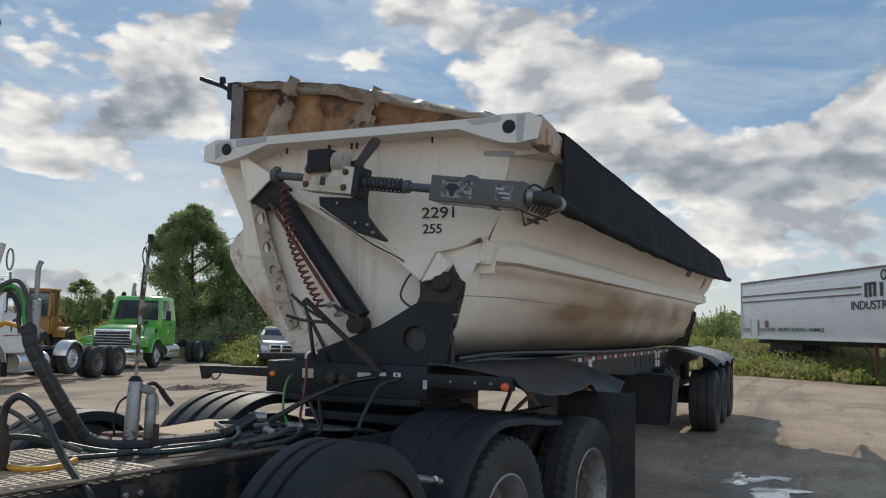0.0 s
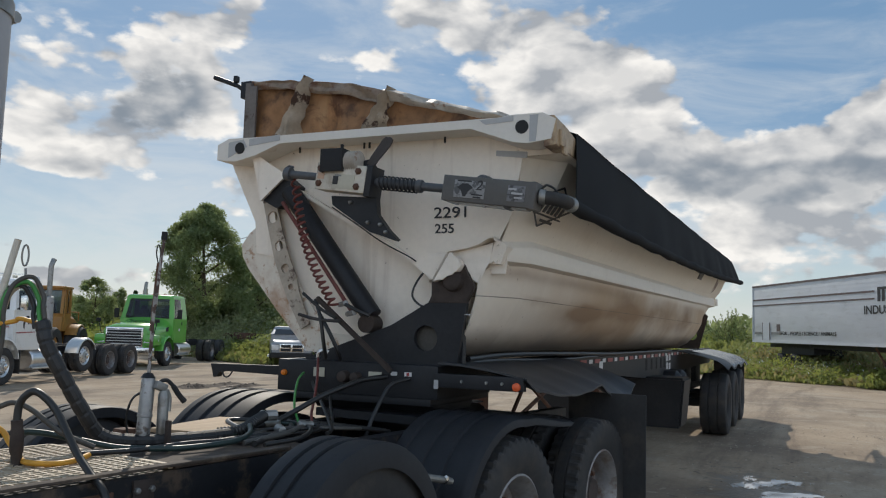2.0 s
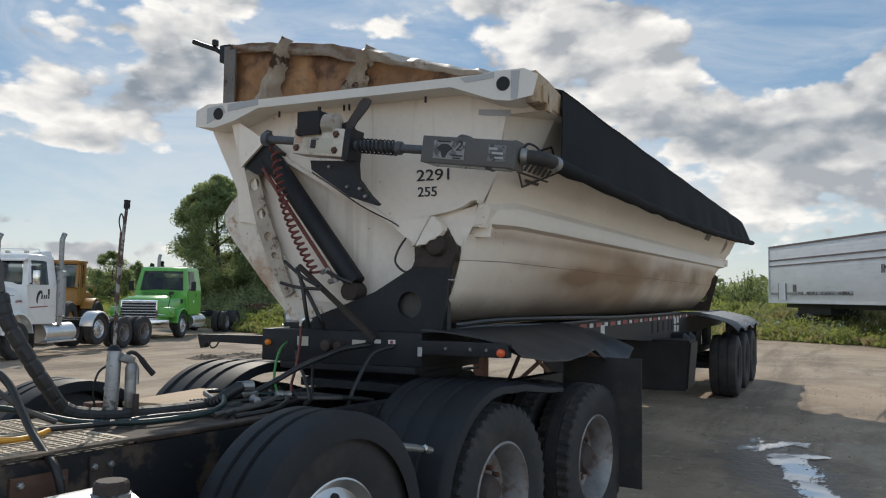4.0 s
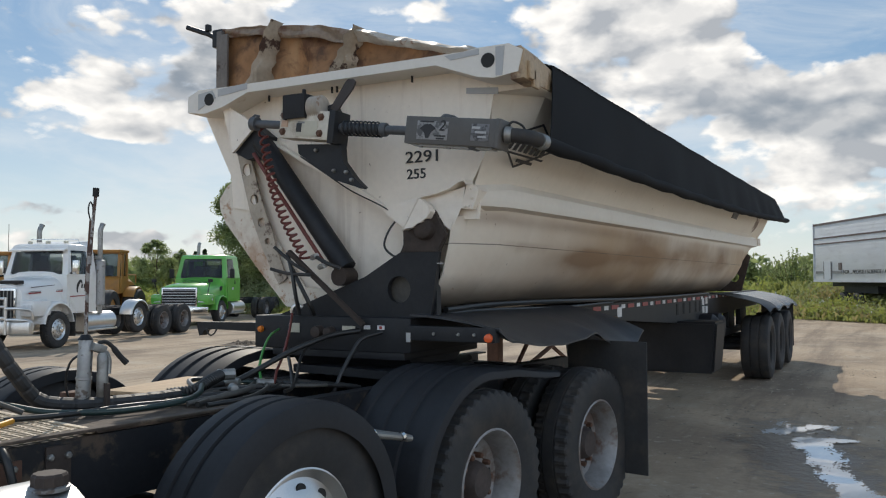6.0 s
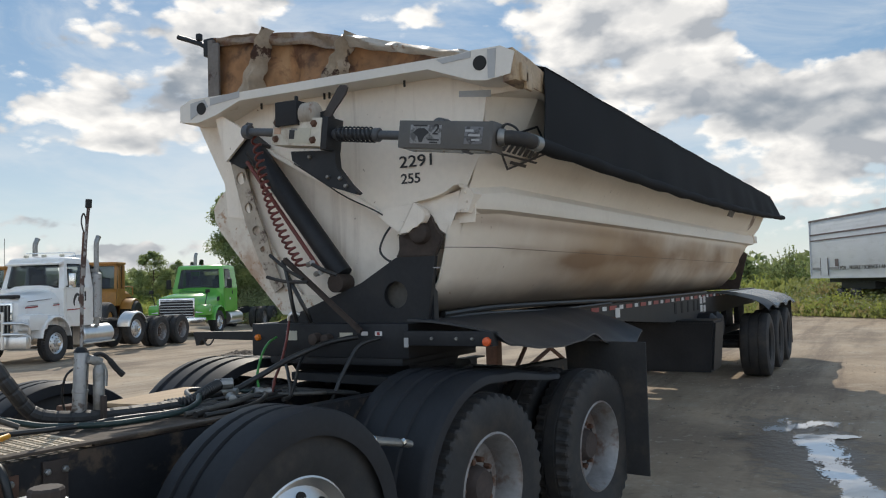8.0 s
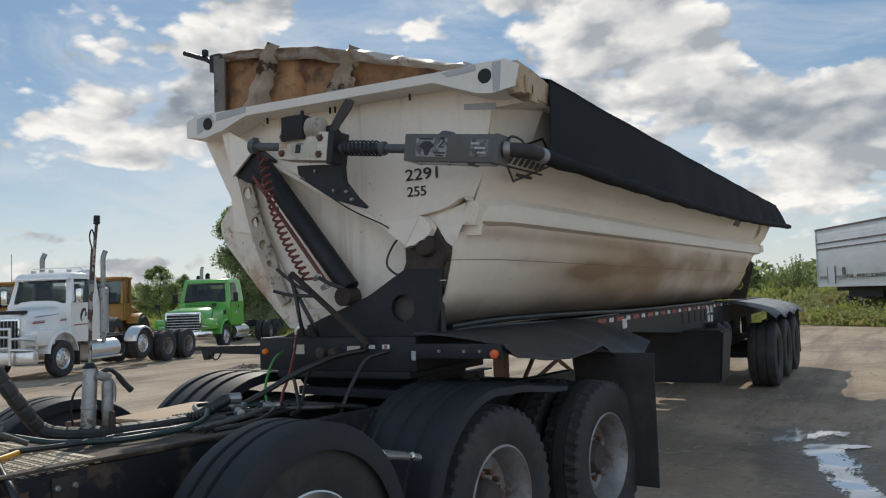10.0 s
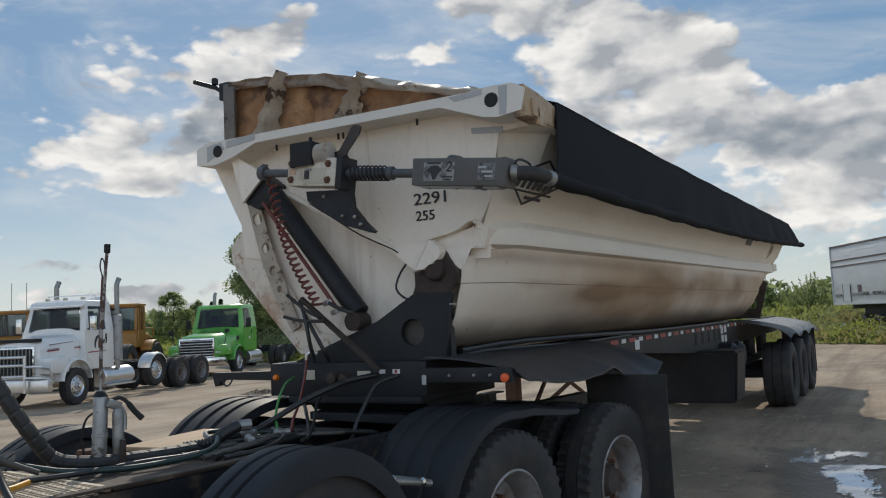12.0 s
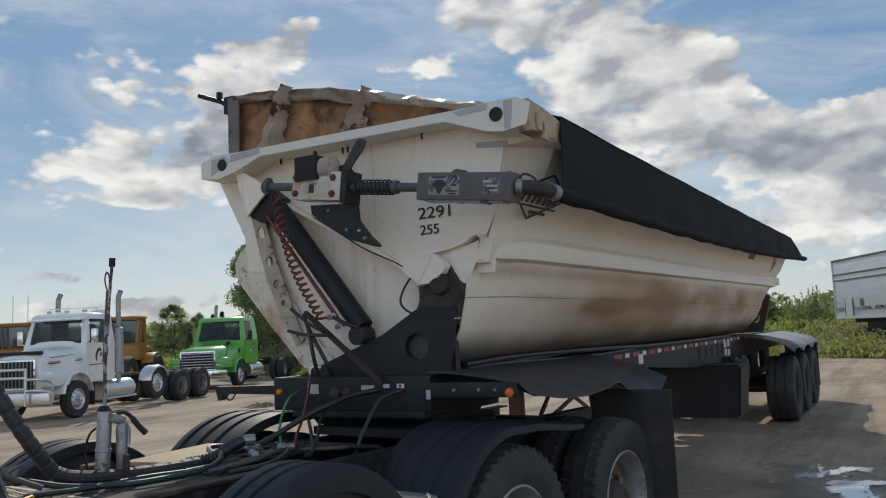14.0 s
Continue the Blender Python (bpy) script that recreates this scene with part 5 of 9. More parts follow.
# rod sticking out at the far corner
bm = nb(); tube(bm, [(0.30, 1.24, 3.40), (0.30, 1.36, 3.47), (0.30, 1.58, 3.555)], 0.018, 10); rod = part("catch_rod", bm, "black", tub)
bm = nb(); box(bm, (0.30, 1.25, 3.42), (0.07, 0.10, 0.13), bev=0.01); part("rod_bracket", bm, "black", tub)
bm = nb(); box(bm, (0.30, 1.37, 3.52), (0.04, 0.035, 0.05), bev=0.008); part("rod_catch", bm, "black", tub)

# unit number, lettering and plain badge
R_FRONT = Matrix(((0, 0, -1, 0), (-1, 0, 0, 0), (0, 1, 0, 0), (0, 0, 0, 1)))
letters("2291", 0.12, "ink", tub, "black digit", Matrix.Translation((0.199, -0.388, 2.377)) @ R_FRONT @ Matrix.Diagonal((1.08, 0.86, 1, 1)), bold=0.0005)
letters("255", 0.095, "ink", tub, "black digit", Matrix.Translation((0.202, -0.398, 2.277)) @ R_FRONT @ Matrix.Diagonal((1.0, 0.92, 1, 1)), bold=0.001)
slope = math.atan2(1.235 - 0.985, 2.755 - 2.25)
SIDE_M = Matrix.Translation((0.50, -1.105, 2.47)) @ Matrix.Rotation(math.radians(-3), 4, "Z") @ Matrix.Rotation(math.pi / 2 + slope, 4, "X")
bm = nb()
dia = [(-0.36, 0.0), (0.06, 0.15), (0.36, 0.02), (-0.10, -0.15)]
for p, q in zip(dia, dia[1:] + dia[:1]):
    d = (Vector(q) - Vector(p)).normalized()
    s2 = Vector((-d.y, d.x)) * 0.007
    prism(bm, [(p[0] - s2.x, p[1] - s2.y), (q[0] - s2.x, q[1] - s2.y), (q[0] + s2.x, q[1] + s2.y), (p[0] + s2.x, p[1] + s2.y)], "z", 0.0, 0.003)
for k in range(7):
    x0 = -0.24 + 0.073 * k
    hgt = (0.13, 0.09, 0.09, 0.08, 0.12, 0.12, 0.11)[k]
    prism(bm, [(x0 - 0.03, -0.05), (x0 + 0.012, -0.05), (x0 + 0.012 + hgt * 0.45, -0.05 + hgt), (x0 - 0.03 + hgt * 0.45, -0.05 + hgt)], "z", 0.001, 0.004)
prism(bm, [(-0.27, -0.075), (0.24, -0.075), (0.25, -0.062), (-0.26, -0.062)], "z", 0.001, 0.004)
prism(bm, [(-0.10, -0.115), (0.12, -0.115), (0.12, -0.095), (-0.10, -0.095)], "z", 0.001, 0.004)
part("badge", bm, "ink", tub, "black slanted badge in a diamond outline", SIDE_M)

# black chassis
chassis_bm = nb()
for sgn in (-1, 1):
    prism(chassis_bm, [(0.9, 1.40), (14.6, 1.40), (14.6, 1.12), (10.2, 1.05), (8.05, 0.995), (5.2, 1.16), (3.6, 1.26), (0.9, 1.29)], "y", sgn * 0.53 - 0.012, sgn * 0.53 + 0.012)
    box(chassis_bm, (7.75, sgn * 0.47, 1.39), (13.7, 0.13, 0.022))
    box(chassis_bm, (12.4, sgn * 0.47, 1.10), (4.4, 0.13, 0.022))
for x in (1.5, 3.0, 4.6, 6.2, 7.8, 9.4, 11.0, 12.5, 14.2):
    box(chassis_bm, (x, 0, 1.34 if x < 4 else 1.26), (0.10, 1.04, 0.10 if x < 4 else 0.18))
chassis = part("chassis", chassis_bm, "black", trailer, "black painted steel chassis rails")
bm = nb(); box(bm, (0.45, 0.045, 1.315), (0.92, 1.19, 0.21), bev=0.012)
box(bm, (0.5, 0.0, 1.19), (1.0, 1.0, 0.05), bev=0.01)
prism(bm, [(0.1, 1.21), (0.9, 1.21), (0.75, 1.10), (0.2, 1.10)], "y", -0.45, 0.45)
platform = part("front_platform", bm, "black", trailer, "black boxed front platform with plugs and labels")
for y, z, w, h, mname in ((0.31, 1.345, 0.085, 0.06, "label"), (-0.11, 1.345, 0.095, 0.04, "label"), (-0.245, 1.36, 0.045, 0.024, "silver"), (-0.345, 1.36, 0.05, 0.026, "silver"), (-0.345, 1.36, 0.018, 0.018, "red")):
    bm = nb(); box(bm, (-0.014 if mname != "red" else -0.017, y, z), (0.004, w, h)); part("sticker", bm, mname, platform)
bm = nb(); lathe(bm, [(-0.022, 0.008), (-0.018, 0.018), (0, 0.022)], 20, Matrix.Translation((-0.01, 0.585, 1.33)) @ Matrix.Rotation(-math.pi / 2, 4, "Z")); part("marker_lamp", bm, "amber", platform, "round amber marker lamp")
for y, r in ((0.11, 0.035), (0.02, 0.03)):
    bm = nb(); lathe(bm, [(-0.06, r * 0.6), (-0.055, r), (0, r * 1.15)], 14, Matrix.Translation((-0.01, y, 1.325)) @ Matrix.Rotation(-math.pi / 2, 4, "Z")); part("plug_socket", bm, "grime", platform)
# outrigger with lamp and the drooping sheet
bm = nb(); box(bm, (0.0, -0.82, 1.335), (0.07, 0.58, 0.085), bev=0.006); outrig = part("outrigger", bm, "black", trailer)
bm = nb(); lathe(bm, [(-0.024, 0.010), (-0.02, 0.023), (0, 0.027)], 20, Matrix.Translation((-0.03, -1.07, 1.32)) @ Matrix.Rotation(-math.pi / 2, 4, "Z")); part("marker_lamp", bm, "redlens", outrig, "round red-orange marker lamp")
bm = nb(); box(bm, (-0.037, -0.55, 1.31), (0.006, 0.028, 0.055)); part("reflector", bm, "tape", outrig)
for y in (-0.72, -0.88, -0.98):
    bm = nb(); lathe(bm, [(-0.045, 0.008), (-0.03, 0.012)], 8, Matrix.Translation((0, y, 1.335)) @ Matrix.Rotation(-math.pi / 2, 4, "Z")); part("bolt", bm, "metal", outrig)
bm = nb(); prism(bm, [(0.64, 1.285), (1.30, 1.295), (1.36, 1.285), (1.385, 1.25), (1.41, 1.245), (1.42, 1.275), (1.44, 1.345), (0.64, 1.355)], "x", 0.27, 0.33); out_arm = part("outrigger", bm, "black", trailer)
bm = nb(); tube(bm, curve([(0.25, 1.32, 1.30), (0.25, 1.29, 1.255), (0.25, 1.25, 1.262), (0.25, 1.22, 1.30)], 5), 0.006, 6); part("wire_loop", bm, "hose", out_arm)


EDGE = [(-0.02, 1.37), (0.08, 1.30), (0.40, 1.262), (0.75, 1.245), (1.05, 1.255), (1.30, 1.285), (1.55, 1.215), (1.80, 1.150), (2.10, 1.125), (2.32, 1.135), (2.55, 1.23)]


def droop(u, w):
    x = -0.02 + 2.57 * u
    edge = 1.2
    for (x1, z1), (x2, z2) in zip(EDGE, EDGE[1:]):
        if x1 <= x <= x2 + 1e-6:
            t = (x - x1) / (x2 - x1)
            edge = z1 + (z2 - z1) * t * t * (3 - 2 * t)
    top = 1.445 - 0.02 * u
    wide = 0.58 + 0.12 * min(1.0, u * 5)
    return (x, -0.55 - wide * w - 0.012 * math.sin(u * 14) * w, top + (edge - top) * w ** 1.7)


bm = nb(); grid(bm, droop, 48, 14, (0, 0, -0.012)); part("deck_sheet", bm, "sheet", trailer, "warped drooping black sheet fender", sharp=60)
# pipes along the rail
bm = nb(); tube(bm, curve([(0.3, -0.62, 1.46), (1.2, -0.60, 1.475), (3.0, -0.58, 1.455), (5.0, -0.57, 1.425), (9.0, -0.57, 1.415)], 8), 0.02, 8); part("air_line", bm, "hose", chassis)
bm = nb(); tube(bm, curve([(0.2, -0.60, 1.43), (0.9, -0.63, 1.44), (2.4, -0.60, 1.41), (4.0, -0.57, 1.41)], 8), 0.014, 8); part("air_line", bm, "hose", chassis)
# reflective tape along the rail
k = 0
x = 3.55
while x < 11.5:
    mname = "red" if k % 2 == 0 else "silver"
    bm = nb(); box(bm, (x, -0.546, 1.357), (0.24 if mname == "red" else 0.14, 0.003, 0.042)); part("tape_strip", bm, mname, chassis)
    x += 0.30; k += 1
for x0, z0 in ((4.30, 1.30), (8.72, 1.30), (8.98, 1.31), (8.74, 1.18), (8.98, 1.17)):
    bm = nb(); box(bm, (x0, -0.547, z0), (0.16, 0.004, 0.10)); part("tape_strip", bm, "silver", chassis)
for x0 in (7.0, 7.4, 7.8, 8.2, 8.5):
    bm = nb(); box(bm, (x0, -0.545, 1.24), (0.11, 0.004, 0.15)); part("web_slot", bm, "dark", chassis)
# hydraulic tank under the rail, landing gear, braces
bm = nb(); loft(bm, [[(7.0, -1.0, 0.40), (7.62, -1.0, 0.40), (7.62, 1.0, 0.40), (7.0, 1.0, 0.40)], [(6.96, -1.06, 1.08), (7.62, -1.06, 1.08), (7.62, 1.06, 1.08), (6.96, 1.06, 1.08)]]); bmesh.ops.bevel(bm, geom=list(bm.edges), offset=0.03, segments=2, affect="EDGES"); part("hydraulic_tank", bm, "black", trailer, "black tank slung across under the rails")
for sgn in (-1, 1):
    bm = nb(); box(bm, (3.72, sgn * 0.62, 0.78), (0.13, 0.13, 1.0), bev=0.01); box(bm, (3.72, sgn * 0.62, 0.30), (0.3, 0.3, 0.05)); part("landing_leg", bm, "rust", trailer, "rusty landing leg")
for p, q in (((2.85, -0.2, 1.25), (2.30, -0.2, 0.84)), ((4.0, -0.2, 1.19), (2.4, -0.2, 0.83)), ((2.7, -0.2, 1.22), (4.0, -0.2, 0.71))):
    bm = nb(); tube(bm, [p, q], 0.020, 6); part("brace", bm, "rust", trailer)
# front and rear pivot plates
bm = nb()
holed(bm, [(-0.16, 1.42), (-0.16, 1.665), (-0.42, 1.815), (-0.69, 1.815), (-0.63, 1.42)], (-0.412, 1.588), 0.082, "x", 0.085, 0.12)
prism(bm, [(0.51, 1.42), (0.235, 1.52), (-0.16, 1.665), (-0.16, 1.42)], "x", 0.085, 0.12)
pivot = part("pivot_plate", bm, "black", trailer, "triangular black pivot plate with a round hole")
bm = nb(); prism(bm, [(-0.42, 1.815), (-0.452, 1.86), (-0.442, 1.945), (-0.53, 2.02), (-0.60, 2.075), (-0.637, 2.075), (-0.668, 2.055), (-0.685, 2.0), (-0.738, 1.918), (-0.725, 1.885), (-0.69, 1.84), (-0.69, 1.815)], "x", 0.08, 0.125)
bmesh.ops.bevel(bm, geom=list(bm.edges), offset=0.005, segments=2, affect="EDGES"); head_plate = part("plate_head", bm, "grime", pivot, "rust-brown top of the pivot plate", sharp=40)
bm = nb(); lathe(bm, [(0.0, 0.02), (0.0, 0.05), (0.006, 0.06), (0.02, 0.066), (0.06, 0.07)], 24, Matrix.Translation((0.035, -0.60, 1.955)) @ Matrix.Rotation(-math.pi / 2, 4, "Z")); part("pivot_boss", bm, "grime", head_plate)
# plate added behind the hole, coloured dark for the shade seen through it
bm = nb(); box(bm, (0.150, -0.412, 1.588), (0.012, 0.24, 0.24)); part("hole_shade_plate", bm, "greyhose", pivot)
bm = nb(); prism(bm, [(0.122, 1.42), (0.122, 1.83), (0.16, 1.80), (0.18, 1.42)], "y", -0.655, -0.635); part("plate_flange", bm, "black", pivot)
bm = nb(); box(bm, (0.082, -0.70, 1.745), (0.004, 0.045, 0.006)); part("scratch_mark", bm, "tape", pivot)
# white hinge block, its lower edge chipped to rust
bm = nb(); prism(bm, [(-0.59, 2.135), (-0.478, 1.945), (-0.52, 1.962), (-0.545, 1.955), (-0.575, 1.985), (-0.61, 1.988), (-0.625, 2.01), (-0.645, 2.012), (-0.668, 2.05), (-0.655, 2.082), (-0.625, 2.108)], "x", 0.02, 0.09)
bmesh.ops.bevel(bm, geom=list(bm.edges), offset=0.004, segments=2, affect="EDGES"); part("hinge_block", bm, "white", pivot, "chipped white hinge block", sharp=40)
bm = nb(); holed(bm, [(-0.15, 1.42), (-0.15, 1.7), (-0.55, 2.0), (-0.78, 2.13), (-0.88, 2.03), (-0.72, 1.42)], (-0.60, 1.67), 0.085, "x", TL + 0.06, TL + 0.10); part("pivot_plate", bm, "grime", trailer)
bm = nb(); prism(bm, [(0.9, 1.42), (14.4, 1.42), (14.4, 1.44), (0.9, 1.44)], "y", -0.3, 0.3); part("deck_plate", bm, "black", chassis)

# tipping cylinder, hoses and clutter on the front
bm = nb(); tube(bm, [(0.12, 0.70, 2.59), (0.12, 0.0, 1.72)], 0.068, 18); cyl = part("tipping_cylinder", bm, "black", trailer, "black hydraulic tipping cylinder")
bm = nb(); prism(bm, [(0.93, 2.54), (0.73, 2.70), (0.62, 2.62), (0.66, 2.50), (0.80, 2.47)], "x", 0.09, 0.19); part("cylinder_mount", bm, "black", cyl)
bm = nb(); lathe(bm, [(-0.05, 0.03), (-0.05, 0.06), (0.08, 0.06), (0.08, 0.03)], 18, Matrix.Translation((0.10, 0.01, 1.67)) @ Matrix.Rotation(-math.pi / 2, 4, "Z")); part("cylinder_eye", bm, "grime", cyl)
bm = nb(); tube(bm, [(0.05, 0.71, 2.50), (0.055, 0.115, 1.74)], 0.014, 8); part("supply_line", bm, "redhose", cyl, "dark red pipe along the cylinder")
bm = nb()
turns, steps = 20, 14
A0, A1 = Vector((-0.06, 0.545, 2.64)), Vector((-0.04, 0.20, 1.78))
ax = (A1 - A0).normalized()
s1 = ax.cross(Vector((1, 0, 0))).normalized()
s2 = ax.cross(s1)
pts = [A0 + (A1 - A0) * ((k / (turns * steps)) ** 0.85) + Vector((0, 0.07, 0)) * math.sin(math.pi * k / (turns * steps)) + 0.026 * (math.cos(2 * math.pi * k / steps) * s1 + math.sin(2 * math.pi * k / steps) * s2) for k in range(turns * steps)]
tube(bm, pts, 0.0085, 6); part("coiled_air_hose", bm, "redhose", trailer, "coiled brick-red air hose", sharp=60)
bm = nb(); tube(bm, [(-0.06, 0.32, 1.83), (-0.06, -0.25, 1.375)], 0.019, 4); strap = part("strap_bar", bm, "grime", trailer, "rusty diagonal strap")
for p in ([(-0.08, 0.42, 1.86), (-0.08, 0.28, 1.76), (-0.08, 0.16, 1.70)], [(-0.09, 0.44, 1.72), (-0.09, 0.30, 1.69), (-0.09, 0.12, 1.68)]):
    bm = nb(); tube(bm, curve(p, 4), 0.011, 8); part("lever", bm, "rubber", strap)
for p in ([(-0.05, 0.34, 1.82), (-0.09, 0.27, 1.70), (-0.09, 0.24, 1.55), (-0.05, 0.24, 1.43)], [(-0.05, 0.30, 1.72), (-0.10, 0.20, 1.62), (-0.08, 0.14, 1.50), (-0.03, 0.14, 1.43)], [(-0.06, 0.10, 1.79), (-0.08, 0.0, 1.75), (-0.06, -0.08, 1.72)]):
    bm = nb(); tube(bm, curve(p), 0.013, 8); part("hydraulic_hose", bm, "hose", trailer)
for p in ([(0.0, 0.18, 1.79), (-0.06, 0.10, 1.80)], [(0.0, 0.12, 1.73), (-0.08, 0.02, 1.74)]):
    bm = nb(); tube(bm, p, 0.018, 8); part("fitting", bm, "metal", cyl)
bm = nb(); tube(bm, curve([(0.14, -0.38, 2.04), (0.10, -0.33, 1.95), (0.08, -0.31, 1.86), (0.09, -0.36, 1.80), (0.11, -0.43, 1.78)]), 0.007, 6); part("wire", bm, "hose", trailer)

# air tanks and hangers ahead of the axles
for x in (8.55, 9.10):
    bm = nb(); lathe(bm, [(-0.8, 0.02), (-0.79, 0.14), (-0.72, 0.20), (0.72, 0.20), (0.79, 0.14), (0.8, 0.02)], 24, Matrix.Translation((x, 0, 0.92))); part("air_tank", bm, "black", trailer)
for sgn in (-1, 1):
    bm = nb(); prism(bm, [(9.35, 1.10), (9.95, 1.10), (9.85, 0.72), (9.60, 0.64), (9.45, 0.72)], "y", sgn * 0.46 - 0.06, sgn * 0.46 + 0.06); part("spring_hanger", bm, "black", trailer)
    bm = nb(); box(bm, (11.6, sgn * 0.46, 0.70), (4.4, 0.10, 0.12), bev=0.02); part("trailing_beam", bm, "black", trailer)
# tri-axle wheels, axles and fenders
for x in (10.45, 11.85, 13.25):
    for sgn in (-1, 1):
        wheel(trailer, x, sgn * 1.10, 0.515, sgn, w=0.45, lugs=False)
    bm = nb(); tube(bm, [(x, -0.9, 0.515), (x, 0.9, 0.515)], 0.07, 12); part("axle", bm, "black", trailer)
    bm = nb(); box(bm, (x - 0.1, -0.42, 0.85), (0.7, 0.1, 0.45), bev=0.02); part("hanger", bm, "black", trailer)
for sgn in (-1, 1):
    for x0, x1 in ((9.95, 11.2), (11.17, 12.6), (12.57, 14.4)):
        def sheet(u, w, x0=x0, x1=x1, sgn=sgn):
            x = x0 + (x1 - x0) * u
            near = min((10.45, 11.85, 13.25), key=lambda q: abs(q - x))
            crown = math.cos(min(1.5, abs(x - near) / 0.52 * 1.5)) ** 0.6
            out = max(0.0, (w - 0.72) / 0.28)
            z = 1.385 - 0.20 * w * w - 0.02 * math.sin(math.pi * w)
            return (x, sgn * (0.56 + 0.80 * w), z - 0.09 * out ** 2 * (1.2 - crown))
        bm = nb(); grid(bm, sheet, 30, 14, (0, 0, -0.008)); part("wheel_fender", bm, "black" if x0 < 10 else "gloss", trailer, "bent black sheet fender over the wheels", sharp=60)
bm = nb(); box(bm, (14.2, -0.98, 0.72), (0.02, 0.62, 0.9)); part("mud_flap", bm, "rubber", trailer)

# ---- tarp system on the trailer's near side, half rolled down ----
TZ0, TZ1 = 2.42, 2.74
tarp_kit = thing("roll_tarp", "black mesh roll tarp half unrolled on a sprung crank arm", "tarp")


def roll_z(u):
    """Height of the rolled tube, which lags behind towards the rear."""
    return TZ0 + (TZ1 - TZ0) * u ** 1.15 - 0.05 * math.sin(math.pi * u)


def tarp_fn(u, w):
    x = 0.44 + 11.0 * u - 0.20 * w * (1 - u) ** 6 + 1.2 * w * u
    zt, zb = 2.935 + 0.11 * u ** 1.3, roll_z(u) + 0.01
    out = 0.06 * w + 0.014 * math.sin(u * 31) * w + 0.008 * math.sin(u * 70 + w * 4) * w
    z = zt + (zb - zt) * w + 0.003 * math.sin(u * 50) + 0.006 * math.sin(u * 90) * w
    return (x, -1.285 - out, z)


bm = nb(); grid(bm, tarp_fn, 90, 12, (0, 0.006, 0)); part("tarp_sheet", bm, "tarp", tarp_kit, "black mesh fabric hanging in slight ripples", sharp=70)
bm = nb(); grid(bm, lambda u, w: (0.44 + 11.0 * u, -1.29 + 0.35 * w, 2.935 + 0.11 * u ** 1.3 + 0.035 * math.sin(math.pi * min(1, w * 1.3)) + 0.003 * math.sin(u * 50)), 60, 4, (0, 0, -0.006)); part("tarp_top", bm, "tarp", tarp_kit, sharp=70)
bm = nb()
roll = [(0.12 + 12.64 * k / 40, -1.345 + 0.01 * math.sin(k * 1.7), roll_z(k / 40)) for k in range(41)]
tube(bm, roll, [0.042 + 0.006 * math.sin(k * 2.3) for k in range(41)], 14); part("roll_tube", bm, "tarp", tarp_kit, "tube wound with black mesh", sharp=70)
bm = nb(); tube(bm, [(12.7, -1.33, TZ1), (11.0, -1.15, TZ1 - 0.08)], 0.012, 8); part("rear_arm", bm, "metal", tarp_kit)


def arm_point(k):
    """Along the crank arm, from its pivot end (0) to the motor box end (1)."""
    return Vector((-0.12, 0.55 - 1.76 * k, 2.66 - 0.225 * k))


ang = math.atan2(0.225, 1.76)
ARM = Matrix.Rotation(ang, 4, "X")
bm = nb(); tube(bm, [arm_point(0.0), arm_point(0.16)], 0.026, 14); arm = part("arm_shaft", bm, "shaft", tarp_kit, "dark telescoping crank shaft")
bm = nb(); tube(bm, [arm_point(-0.012), arm_point(0.012)], 0.045, 18); tube(bm, [arm_point(-0.02) + Vector((0, 0, 0.03)), arm_point(0.0) + Vector((0, 0, 0.055)), arm_point(0.02) + Vector((0, 0, 0.05))], 0.008, 6); part("end_disc", bm, "shaft", arm)
bm = nb(); tube(bm, [arm_point(0.38), arm_point(0.66)], 0.027, 14); part("inner_shaft", bm, "shaft", arm)
bm = nb(); tube(bm, [arm_point(0.395), arm_point(0.545)], 0.033, 14); part("spring_core", bm, "shaft", arm)
for k, r, w in ((0.395, 0.042, 0.01), (0.548, 0.042, 0.024)):
    bm = nb(); tube(bm, [arm_point(k), arm_point(k + 0.004), arm_point(k + w - 0.004), arm_point(k + w)], [r * 0.85, r, r, r * 0.85], 16); part("spring_collar", bm, "shaft", arm)
bm = nb()
tube(bm, [arm_point(0.40 + 0.148 * q / 126) + 0.044 * Vector((math.cos(q * 2 * math.pi / 14), 0, math.sin(q * 2 * math.pi / 14))) for q in range(127)], 0.0055, 6); part("spring", bm, "black", arm, sharp=60)
# cream gearbox with motor, spool and fin
c = arm_point(0.255)


def on_arm(x, y, z):
    return c + ARM @ Vector((x, y, z))


bm = nb(); box(bm, c, (0.15, 0.37, 0.175), ARM, bev=0.006); gear = part("gearbox", bm, "gearbox", tarp_kit, "cream cast gearbox with four bolts and stickers")
bm = nb(); box(bm, on_arm(0.01, -0.205, -0.005), (0.16, 0.045, 0.20), ARM, bev=0.006); part("end_flange", bm, "black", gear)
for dy, dz in ((0.155, 0.05), (0.155, -0.05), (-0.13, 0.05), (-0.13, -0.05)):
    bm = nb(); lathe(bm, [(-0.022, 0.008), (-0.020, 0.016), (-0.006, 0.018), (-0.005, 0.024), (0, 0.024)], 6, Matrix.Translation(on_arm(-0.075, dy, dz)) @ Matrix.Rotation(-math.pi / 2, 4, "Z")); part("bolt", bm, "rust", gear)
